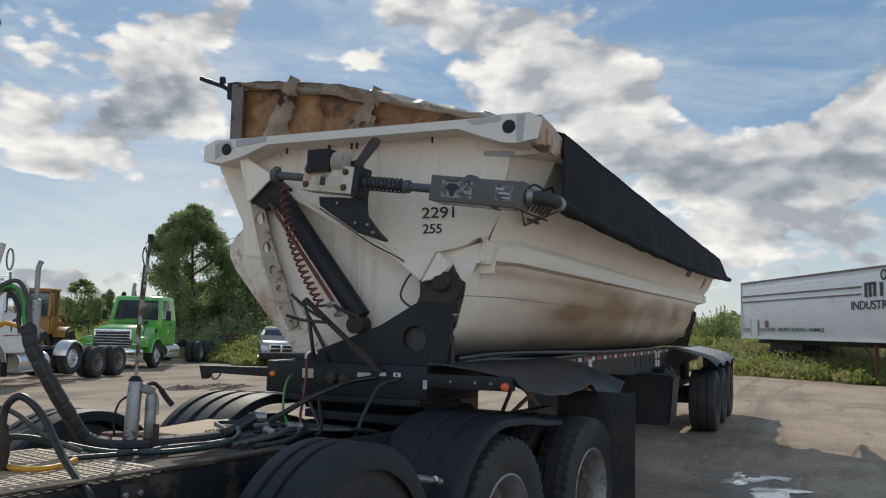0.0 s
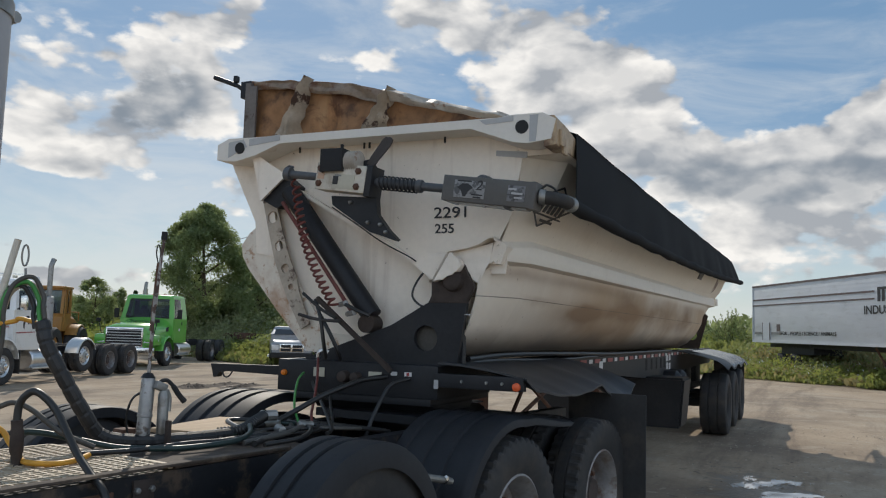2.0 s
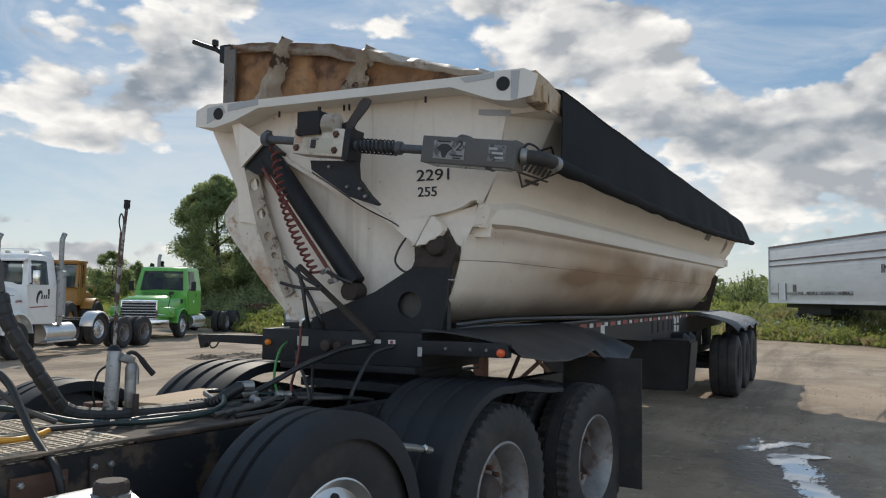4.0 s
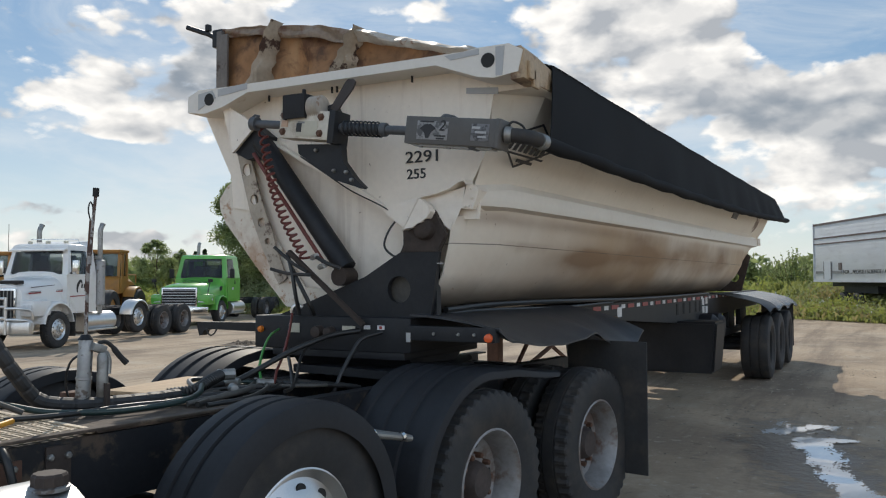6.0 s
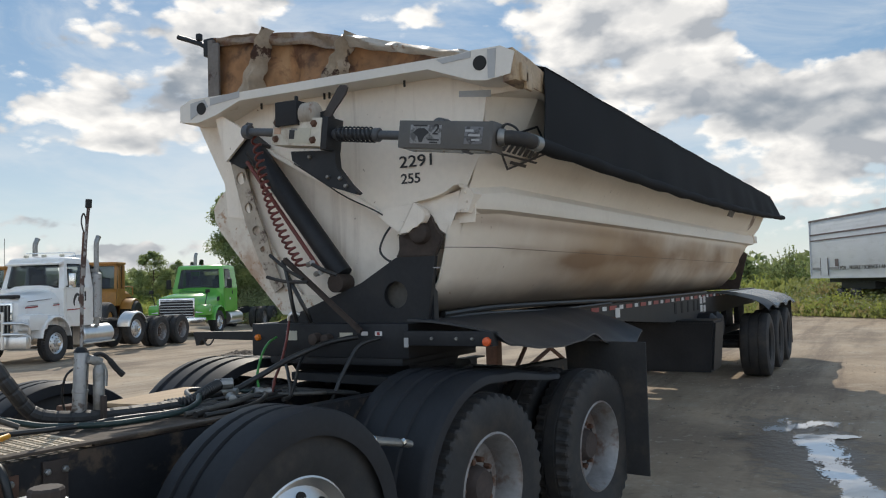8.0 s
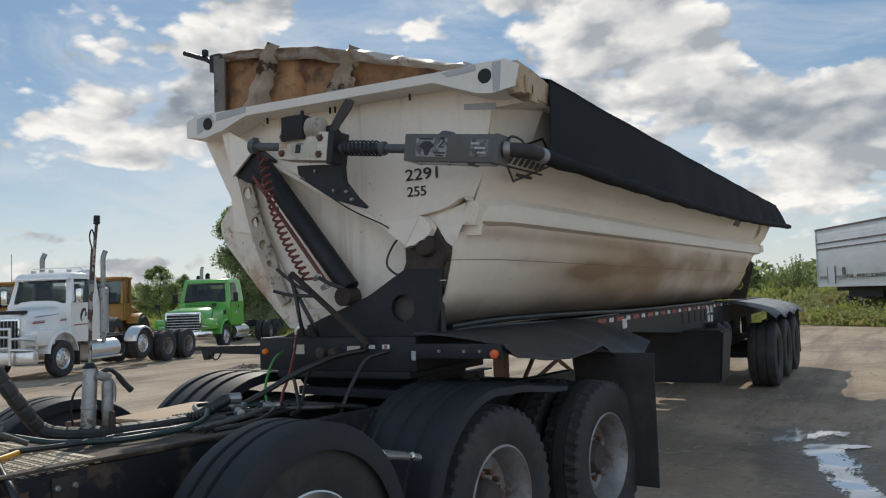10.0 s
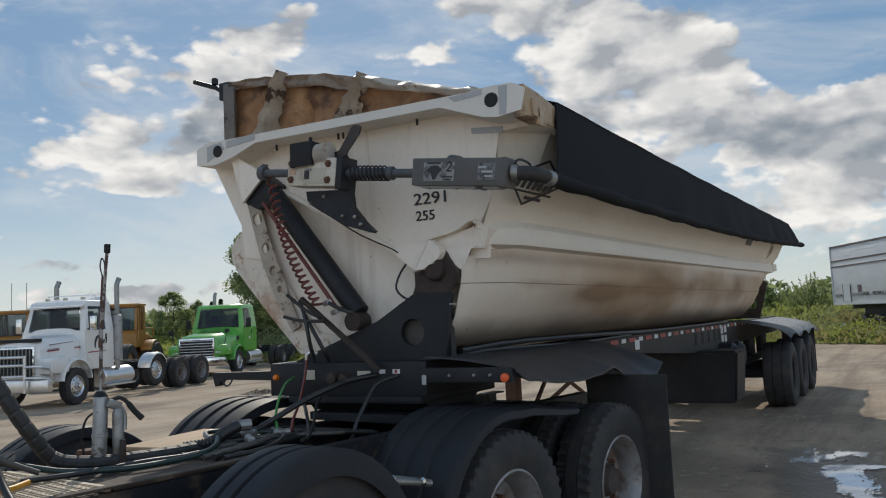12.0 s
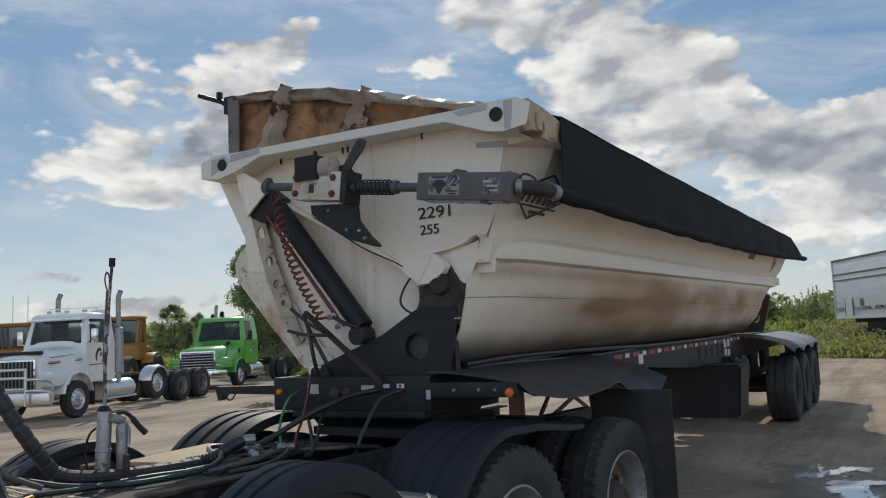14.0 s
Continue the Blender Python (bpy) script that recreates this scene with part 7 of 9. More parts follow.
bm = nb(); lathe(bm, [(-0.05, 0.02), (-0.045, 0.03), (0.04, 0.03), (0.05, 0.02)], 10, Matrix.Translation((-2.12, 0.02, 1.15)) @ Matrix.Rotation(radians(60), 4, "Z")); part("coupler", bm, "metal", tractor)
hose([(-2.45, 0.0, 1.10), (-2.25, 0.07, 1.085), (-2.1, 0.09, 1.09), (-1.99, 0.09, 1.10), (-1.87, 0.08, 1.14), (-1.68, 0.02, 1.23), (-1.52, -0.04, 1.29), (-1.39, -0.06, 1.32), (-1.23, -0.13, 1.34)], 0.0165, "hose")
hose([(-2.1, -0.06, 1.075), (-1.94, -0.04, 1.08), (-1.81, 0.11, 1.16), (-1.65, 0.25, 1.25), (-1.49, 0.37, 1.31), (-1.32, 0.48, 1.335)], 0.0075, "greenhose", "bright green air hose")
hose([(-2.1, -0.12, 1.075), (-1.90, -0.09, 1.08), (-1.75, 0.03, 1.14), (-1.60, 0.14, 1.21), (-1.44, 0.26, 1.33), (-1.30, 0.38, 1.44)], 0.0085, "redhose")
hose([(-2.0, -0.30, 1.07), (-1.87, -0.22, 1.08), (-1.68, 0.0, 1.17), (-1.50, 0.22, 1.24), (-1.31, 0.41, 1.28)], 0.010, "hose")
hose([(-1.9, -0.25, 1.07), (-1.74, -0.12, 1.12), (-1.52, 0.08, 1.18), (-1.29, 0.27, 1.22)], 0.009, "hose")
hose([(-1.8, -0.30, 0.98), (-1.59, -0.24, 1.0), (-1.50, -0.23, 1.11), (-1.41, -0.23, 1.22), (-1.33, -0.24, 1.30), (-1.21, -0.29, 1.335)], 0.012, "hose")
for k in range(9):
    r1 = random.Random(40 + k)
    s0, d0 = -2.45 + 0.1 * r1.random(), -0.32 + 0.55 * r1.random()
    hose([(s0 - 0.15, d0 - 0.05, 1.07), (s0 + 0.1, d0 + 0.12 * r1.uniform(-1, 1), 1.075 + 0.02 * r1.random()), (s0 + 0.35, d0 + 0.2 * r1.uniform(-1, 1), 1.075 + 0.03 * r1.random()), (s0 + 0.7, 0.3 * r1.uniform(-1, 1), 1.07), (s0 + 1.0, 0.3 * r1.uniform(-1, 1), 1.03)], 0.010 + 0.005 * r1.random(), ("hose", "greyhose", "hose", "tealhose", "hose", "hose", "hose", "greyhose", "hose")[k])
for s0, d0, rot in ((-2.05, 0.06, 20), (-1.98, -0.12, 70), (-2.22, -0.16, -30)):
    bm = nb(); lathe(bm, [(-0.05, 0.014), (-0.048, 0.020), (-0.01, 0.020), (0.0, 0.026), (0.03, 0.026), (0.04, 0.016)], 10, Matrix.Translation((s0, d0, 1.10)) @ Matrix.Rotation(radians(rot), 4, "Z")); part("coupler", bm, "metal", tractor)
bm = nb(); tube(bm, curve([(-1.30, 0.38, 1.44), (-1.30, 0.37, 1.475), (-1.285, 0.35, 1.49), (-1.26, 0.33, 1.475)]), 0.014, 8); part("elbow_fitting", bm, "alloy", tractor)
# hose hanger post at the cab's back and the white stack beside the cab
bm = nb(); tube(bm, [(-3.54, 0.55, 1.00), (-3.38, 0.42, 2.00)], 0.016, 12); hanger = part("hose_hanger", bm, "gearbox", tractor, "dusty steel hose hanger with a clip")
bm = nb(); tube(bm, [Vector((-3.34, 0.42, 1.93)) + Vector((0.016 * math.cos(q * math.pi / 10), 0, 0.048 * math.sin(q * math.pi / 10))) for q in range(21)], 0.0045, 6); part("hanger_clip", bm, "metal", hanger)
bm = nb(); tube(bm, [(-3.34, 0.41, 1.87), (-3.34, 0.40, 1.80)], 0.006, 6); part("hanger_link", bm, "metal", hanger)
bm = nb(); lathe(bm, [(0.0, 0.10), (2.6, 0.10)], 40, Matrix.Translation((-4.76, -1.62, 1.2)) @ Matrix.Rotation(math.pi / 2, 4, "X")); stack = part("exhaust_pipe", bm, "stackgrey", tractor, "smooth mid-grey upright exhaust pipe with a dark clamp")
bm = nb(); lathe(bm, [(1.02, 0.099), (1.021, 0.104), (1.05, 0.104), (1.051, 0.099)], 40, Matrix.Translation((-4.76, -1.62, 1.2)) @ Matrix.Rotation(math.pi / 2, 4, "X")); tube(bm, [(-4.66, -1.66, 2.235), (-4.66, -1.58, 2.235)], 0.012, 8); part("clamp", bm, "metal", stack)
bm = nb(); tube(bm, [(-3.55, 0.02, 0.95), (-3.552, 0.02, 1.05), (-3.553, 0.02, 1.06), (-3.556, 0.02, 1.10), (-3.557, 0.02, 1.11), (-3.56, 0.02, 1.19), (-3.561, 0.02, 1.20), (-3.565, 0.02, 1.235)], [0.028, 0.028, 0.022, 0.022, 0.027, 0.027, 0.023, 0.023], 12); part("hose_post", bm, "grime", tractor)
bm = nb(); box(bm, (-2.79, 0.35, 1.085), (0.09, 0.08, 0.05), bev=0.012); part("valve", bm, "rust", tractor)

# ---- other vehicles ----
def pane(parent, pts, name="window", mat="glass"):
    bm = nb()
    vs = [bm.verts.new(p) for p in pts]
    bm.faces.new(vs)
    n = (Vector(pts[1]) - Vector(pts[0])).cross(Vector(pts[2]) - Vector(pts[1])).normalized() * 0.012
    ws = [bm.verts.new(Vector(p) - n) for p in pts]
    bm.faces.new(ws[::-1])
    for i in range(len(pts)):
        j = (i + 1) % len(pts)
        bm.faces.new((vs[i], ws[i], ws[j], vs[j]))
    ob = part(name, bm, mat, parent)
    return ob


def cab_shell(bm, s0, s1, z0, z1, half, rake=0.35, roof_in=0.12, bev=0.05, sill=0.5):
    """A cab with raked windscreen, leaning sides and rounded roof; posts, sills and roof only."""
    zb = z0 + (z1 - z0) * sill
    secs = []
    for z, a, b, h in ((z0, s0, s1, half), (zb, s0, s1, half), (zb + 0.02, s0 + 0.03, s1, half), (z1 - 0.14, s0 + rake, s1, half - roof_in), (z1 - 0.03, s0 + rake + 0.06, s1 - 0.04, half - roof_in - 0.05), (z1, s0 + rake + 0.2, s1 - 0.12, half - roof_in - 0.2)):
        secs.append([(a, -h, z), (b, -h, z), (b, h, z), (a, h, z)])
    loft(bm, secs)
    bmesh.ops.bevel(bm, geom=list(bm.edges), offset=bev * 0.5, segments=2, affect="EDGES")
    return bm


def hollow_cab(tr, paint, s0, s1, z0, z1, half, sill, rake=0.34, band=0.15):
    """Lower body, leaning pillars, rear wall with a window hole and rounded roof of a day cab."""
    zb = z0 + (z1 - z0) * sill
    ze, top = z1 - band, half - 0.12
    bm = nb(); loft(bm, [[(s0, -half, z0), (s1, -half, z0), (s1, half, z0), (s0, half, z0)], [(s0, -half, zb), (s1, -half, zb), (s1, half, zb), (s0, half, zb)], [(s0 + 0.03, -half, zb + 0.02), (s1, -half, zb + 0.02), (s1, half, zb + 0.02), (s0 + 0.03, half, zb + 0.02)]])
    bmesh.ops.recalc_face_normals(bm, faces=list(bm.faces))
    cab = part("cab", bm, paint, tr, sharp=30)
    secs = []
    for z, a, b, h in ((ze, rake, 0.0, top), (z1 - 0.10, rake + 0.01, 0.0, top - 0.01), (z1 - 0.045, rake + 0.06, 0.03, top - 0.05), (z1 - 0.012, rake + 0.14, 0.08, top - 0.12), (z1, rake + 0.26, 0.14, top - 0.24)):
        secs.append([(s0 + a, -h, z), (s1 - b, -h, z), (s1 - b, h, z), (s0 + a, h, z)])
    bm = nb(); loft(bm, secs); bmesh.ops.recalc_face_normals(bm, faces=list(bm.faces)); part("roof", bm, paint, cab, sharp=40)
    bm = nb(); box(bm, ((s0 + s1) / 2 + 0.17, 0, ze - 0.014), (s1 - s0 - 0.48, 1.64, 0.02)); part("headliner", bm, "dark", cab)
    for g in (-1, 1):
        bm = nb(); loft(bm, [[(s0 + 0.03, g * 0.86, zb + 0.02), (s0 + 0.05, g * half, zb + 0.02), (s0 + 0.20, g * half, zb + 0.02), (s0 + 0.10, g * 0.86, zb + 0.02)], [(s0 + rake + 0.01, g * 0.77, ze), (s0 + rake + 0.02, g * top, ze), (s0 + rake + 0.13, g * top, ze), (s0 + rake + 0.07, g * 0.77, ze)]])
        bmesh.ops.recalc_face_normals(bm, faces=list(bm.faces)); part("pillar", bm, paint, cab)
        bm = nb(); loft(bm, [[(s0 + 1.0, g * half, zb + 0.02), (s1, g * half, zb + 0.02), (s1, g * (half - 0.06), zb + 0.02), (s0 + 1.0, g * (half - 0.06), zb + 0.02)], [(s0 + 1.0, g * top, ze), (s1, g * top, ze), (s1, g * (top - 0.06), ze), (s0 + 1.0, g * (top - 0.06), ze)]])
        bmesh.ops.recalc_face_normals(bm, faces=list(bm.faces)); part("quarter_panel", bm, paint, cab)
        bm = nb(); box(bm, (s0 + 1.28, g * 0.88, (zb + ze) / 2), (0.5, 0.02, ze - zb - 0.06)); part("quarter_lining", bm, "dark", cab)
    # rear wall round its window hole, one bent sheet
    y0, y1, za, zc = 0.98, 0.55, zb + 0.12, ze - 0.06
    bm = nb()
    outer = [(-y0, zb + 0.02), (y0, zb + 0.02), (y0 - 0.12, ze), (-y0 + 0.12, ze)]
    inner = [(-y1, za), (y1, za), (y1, zc), (-y1, zc)]
    rings = [[bm.verts.new((s, y, z)) for y, z in ring] for s in (s1 - 0.05, s1 - 0.006) for ring in (outer, inner)]
    for k in range(4):
        m = (k + 1) % 4
        for a, b in ((0, 1), (1, 3), (3, 2), (2, 0)):
            bm.faces.new((rings[a][k], rings[a][m], rings[b][m], rings[b][k]))
    bmesh.ops.recalc_face_normals(bm, faces=list(bm.faces)); part("rear_wall", bm, paint, cab)
    return cab


def day_cab(name, label, m, paint, hood_len, cab0, cab1, roof, axles, rear_kind, grille, bull_bar=False, lift=0.0, wide=1.0, sill=0.5, rake=0.34, band=0.15):
    """A conventional tractor: s runs to the rear from the steering axle, y to its far side; near side is -y."""
    tr = thing(name, label, "truck", m=m)
    bm = nb()
    for sgn in (-1, 1):
        box(bm, (3.9, sgn * 0.43, 0.88), (9.0, 0.08, 0.26))
    for s in (2.5, 4.2, 5.5, 7.0, 8.3):
        box(bm, (s, 0, 0.88), (0.12, 0.86, 0.2))
    part("ladder_frame", bm, "black", tr)
    # hood: lofted, narrowing forward
    bm = nb()
    f = -hood_len
    secs = []
    for s, h, z0, zs, z1 in ((f, 0.50, 0.75, 1.40, 1.52), (f + 0.08, 0.62, 0.72, 1.44, 1.57), (-0.2, 0.80, 0.98, 1.50, 1.68), (0.5, 0.88, 0.98, 1.58, 1.78), (cab0 + 0.02, 0.95, 0.80, 1.70, 1.90)):
        if s < 0:
            h *= wide
        zs, z1 = zs + lift, z1 + lift
        side = [(h, z0), (h, zs - 0.16), (h * 0.98, zs - 0.07), (h * 0.92, zs + 0.01), (h * 0.80, zs + 0.6 * (z1 - zs)), (h * 0.60, z1 - 0.012), (h * 0.28, z1 + 0.012)]
        secs.append([(s, -y, z) for y, z in side] + [(s, y, z) for y, z in reversed(side)])
    loft(bm, secs)
    hood = part("hood", bm, paint, tr, sharp=44)
    for sgn in (-1, 1):
        bm = nb(); arc_fender(bm, 0.0, 0.54 + 0.4 * lift, 0.67, min(sgn * 0.66, sgn * 1.18), max(sgn * 0.66, sgn * 1.18), 175, 5, 20, ribs=()); part("front_fender", bm, paint, tr, sharp=40)
        bm = nb(); box(bm, (f + 0.38, sgn * 0.90, 1.04 + 0.4 * lift), (0.80, 0.46, 0.46), bev=0.12); part("fender_nose", bm, paint, tr, sharp=40)
        if paint == "green":
            bm = nb(); loft(bm, [[(f - 0.05, sgn * 0.72, 0.98), (f - 0.03, sgn * 0.98, 0.98), (f + 0.06, sgn * 0.96, 1.12), (f + 0.02, sgn * 0.76, 1.10)], [(f + 0.30, sgn * 0.80, 1.06), (f + 0.36, sgn * 1.15, 1.06), (f + 0.46, sgn * 1.10, 1.30), (f + 0.46, sgn * 0.84, 1.34)]])
            bmesh.ops.recalc_face_normals(bm, faces=list(bm.faces)); part("headlight", bm, "silver", tr, "swept clear headlight")
        else:
            bm = nb(); box(bm, (f + 0.08, sgn * 0.92, 1.05 + 0.4 * lift), (0.34, 0.30, 0.20), Matrix.Rotation(radians(-12 * sgn), 4, "Z"), bev=0.05); part("headlight", bm, "silver", tr)
    # grille
    bm = nb(); GW, GZ, GH = 1.06 * wide, 1.15 + 0.4 * lift, 0.72 + 0.7 * lift
    box(bm, (f - 0.01, 0, GZ), (0.05, GW, GH), bev=0.03); gr = part("grille", bm, "chrome", tr, "chrome framed grille")
    bm = nb(); box(bm, (f - 0.035, 0, GZ - 0.01), (0.01, GW - 0.12, GH - 0.12)); part("grille_mesh", bm, "dark", gr)
    for k in range(6 if grille == "h" else 9):
        bm = nb()
        if grille == "h":
            box(bm, (f - 0.05, 0, GZ - GH / 2 + 0.13 + (GH - 0.24) / 5 * k), (0.02, GW - 0.12, 0.028))
        else:
            box(bm, (f - 0.05, (-0.42 + 0.105 * k) * wide, GZ - 0.01), (0.02, 0.025, GH - 0.14))
        part("grille_bar", bm, "silver" if paint == "green" else "metal", gr)
    bm = nb(); box(bm, (f - 0.10, 0, 0.62), (0.22, 2.30, 0.36), bev=0.06); part("bumper", bm, "chrome" if paint == "green" else "alloy", tr, "bright bumper")
    bm = nb(); box(bm, (f - 0.218, 0.35, 0.53), (0.01, 0.3, 0.13)); part("plate", bm, "label", tr)
    if bull_bar:
        bars = [[(f - 0.32, y, 0.45), (f - 0.32, y, 1.45)] for y in (-0.52, 0.52)] + [[(f - 0.32, -0.52, z), (f - 0.32, 0.52, z)] for z in (0.9, 1.2, 1.42)]
        bars += [curve([(f - 0.32, -0.52, z), (f - 0.30, -0.9, z), (f - 0.1, -1.12, z - 0.06), (f - 0.05, -1.14, z - 0.3)], 5) for z in (0.85, 1.15)]
        for b in bars:
            bm = nb(); tube(bm, b, 0.04, 10); part("guard_bar", bm, "alloy", tr)
        bm = nb(); box(bm, (f + 0.12, 0, 1.86), (0.22, 1.3, 0.10), bev=0.03); part("bug_shield", bm, "dark", tr)
    # cab
    cab = hollow_cab(tr, paint, cab0, cab1, 0.95, roof, 1.04, sill, rake, band)
    zb = 0.95 + (roof - 0.95) * sill
    zt = roof - band - 0.02
    pane(tr, [(cab0 + 0.02, 0.84, zb + 0.06), (cab0 + 0.02, -0.84, zb + 0.06), (cab0 + rake - 0.05, -0.76, zt - 0.02), (cab0 + rake - 0.05, 0.76, zt - 0.02)], "windscreen", "cab_glass")
    for sgn in (-1, 1):
        q = [(cab0 + 0.22, sgn * 1.04, zb + 0.03), (cab0 + 1.0, sgn * 1.04, zb + 0.03), (cab0 + 1.0, sgn * 0.945, zt), (cab0 + rake + 0.14, sgn * 0.945, zt)]
        pane(tr, q if sgn < 0 else q[::-1], "side_window", "cab_glass")
        bm = nb(); prism(bm, [(cab0 + 0.12, 1.0), (cab0 + 1.08, 1.0), (cab0 + 1.08, zb - 0.01), (cab0 + 0.12, zb - 0.01)], "y", sgn * 1.042, sgn * 1.056); door = part("door", bm, paint, tr)
        bm = nb(); box(bm, (cab0 + 0.98, sgn * 1.063, zb - 0.18), (0.06, 0.02, 0.16), bev=0.006); part("door_handle", bm, "dark", door)
        bm = nb(); box(bm, (cab0 + 0.12, sgn * 1.24, zb + 0.22), (0.10, 0.18, 0.42), bev=0.03); part("mirror", bm, "dark" if paint == "green" else "chrome", tr)
        bm = nb(); tube(bm, [(cab0 + 0.15, sgn * 0.98, zb + 0.02), (cab0 + 0.10, sgn * 1.2, zb + 0.1)], 0.02, 6); part("mirror_arm", bm, "dark", tr)
        if paint == "green":
            bm = nb(); tube(bm, [(f + 0.3, sgn * 0.95, 1.2), (f + 0.25, sgn * 1.08, 1.72 + lift)], 0.015, 6); box(bm, (f + 0.25, sgn * 1.09, 1.76 + lift), (0.10, 0.16, 0.14), bev=0.02); part("hood_mirror", bm, "dark", tr)
        # tanks and steps
        bm = nb(); lathe(bm, [(-0.75, 0), (-0.75, 0.27), (-0.72, 0.30), (0.72, 0.30), (0.75, 0.27), (0.75, 0)], 28, Matrix.Translation((2.05, sgn * 0.86, 0.66)) @ Matrix.Rotation(-math.pi / 2, 4, "Z")); tk = part("fuel_tank", bm, "alloy", tr)
        bm = nb(); box(bm, (2.0, sgn * 1.12, 0.42), (1.5, 0.16, 0.05), bev=0.01); part("step", bm, "alloy", tr)
        bm = nb(); box(bm, (0.72, sgn * 0.98, 0.62), (0.03, 0.34, 0.66)); part("mud_flap", bm, "rubber", tr)
    bm = nb(); box(bm, (cab1 - 0.02, 0, zb + 0.3), (0.012, 1.1, max(0.2, zt - zb - 0.2))); part("rear_window", bm, "cab_glass", tr)
    bm = nb(); box(bm, ((cab0 + cab1) / 2, 0, zb + 0.03), (cab1 - cab0 - 0.2, 1.9, 0.016)); box(bm, (cab0 + 0.18, 0, zb + 0.06), (0.22, 1.7, 0.10), bev=0.03); part("dashboard", bm, "dark", tr)
    for sgn in (-1, 1):
        bm = nb(); box(bm, (cab0 + 0.98, sgn * 0.48, zb + 0.22), (0.14, 0.48, 0.42), bev=0.06); box(bm, (cab0 + 1.0, sgn * 0.48, zb + 0.50), (0.10, 0.26, 0.18), bev=0.04); part("seat", bm, "dark", tr)
    bm = nb(); tube(bm, [(cab0 + 0.46 + 0.08 * math.sin(q * math.pi / 10), -0.48 + 0.20 * math.cos(q * math.pi / 10), zb + 0.10 + 0.17 * math.sin(q * math.pi / 10)) for q in range(21)], 0.016, 6); part("steering_wheel", bm, "dark", tr)
    for sgn in (-1, 1):
        bm = nb(); box(bm, (cab0 + 0.43, sgn * 0.38, zt - 0.02), (0.03, 0.62, 0.13), bev=0.01); part("sun_visor", bm, "greyink", tr)
    # wheels
    wheel(tr, 0, -1.02, 0.52, -1, "convex", "alloy")
    wheel(tr, 0, 1.02, 0.52, 1, "convex", "alloy")
    for s, z, kind in axles:
        for sgn in (-1, 1):
            wheel(tr, s, sgn * (1.0 if kind == "convex" else 1.09), z, sgn, kind, "alloy" if kind == "convex" else rear_kind)
            if kind == "dish":
                wheel(tr, s, sgn * 0.76, z, -sgn, fine=False)
            else:
                bm = nb(); arc_fender(bm, s, z, 0.58, min(sgn * 0.75, sgn * 1.2), max(sgn * 0.75, sgn * 1.2), 170, 20, 18, ribs=()); part("pusher_fender", bm, "alloy", tr)
    return tr, hood, cab


M["dark_glass"] = bpy.data.materials.new("dark_windscreen_glass")
M["dark_glass"].use_nodes = True
dg = M["dark_glass"].node_tree.nodes["Principled BSDF"]
dg.inputs["Base Color"].default_value = (0.012, 0.016, 0.02, 1)
dg.inputs["Roughness"].default_value = 0.07
dg.inputs["Specular IOR Level"].default_value = 0.35

# white tractor with bull bar
wt_m = pose(10.98, 18.75, -0.25, 0, 0, 17)
white_truck, hood, cab = day_cab("white_truck", "white conventional day-cab truck with alloy bull bar, parked", wt_m, "truckwhite", 1.05, 0.47, 1.86, 3.0, ((4.1, 0.70, "convex"), (5.55, 0.52, "dish"), (6.95, 0.52, "dish")), "steelrim", "v", True, 0.26, 1.12, 0.545, 0.18, 0.21)
bm = nb(); loft(bm, [[(0.75, -0.75, 2.94), (1.85, -0.88, 2.90), (1.85, 0.88, 2.90), (0.75, 0.75, 2.94)], [(1.40, -0.72, 3.06), (1.83, -0.82, 3.10), (1.83, 0.82, 3.10), (1.40, 0.72, 3.06)]]); part("roof_fairing", bm, "truckwhite", white_truck)
for sgn in (-1, 1):
    bm = nb(); tube(bm, curve([(2.02, sgn * 1.06, 0.9), (2.02, sgn * 1.06, 2.0), (2.02, sgn * 1.06, 3.3), (2.05, sgn * 1.06, 3.50), (2.14, sgn * 1.06, 3.64)], 6), [0.075] * 24 + [0.085], 14); st = part("exhaust_pipe", bm, "metal", white_truck, "dull steel exhaust pipe with a curved top")
    bm = nb(); lathe(bm, [(1.15, 0.10), (1.17, 0.15), (2.50, 0.15), (2.54, 0.10)], 18, Matrix.Translation((2.02, sgn * 1.06, 0)) @ Matrix.Rotation(math.pi / 2, 4, "X")); guard = part("heat_guard", bm, "scuffed", st, "perforated grey heat guard")
    bm = nb(); box(bm, (1.98, sgn * 0.98, 2.60), (0.12, 0.26, 0.10), bev=0.01); part("pipe_clamp", bm, "metal", st)
for y in (-0.6, 0.0, 0.6):
    bm = nb(); box(bm, (1.02, y, 3.04), (0.12, 0.10, 0.09), bev=0.025); part("roof_light", bm, "label", white_truck)
bm = nb(); tube(bm, [(1.30, -0.85, 3.02), (1.30, -0.80, 3.13), (1.30, 0.80, 3.15)], 0.016, 8); part("roof_rail", bm, "chrome", white_truck)
bm = nb(); prism(bm, [(0.50, 2.76), (0.70, 2.84), (0.70, 2.88), (0.48, 2.80)], "y", -0.90, 0.90); part("sun_visor", bm, "truckwhite", white_truck)
# red and grey pinstripes, dark script swash and small bars
PIN = 0.24
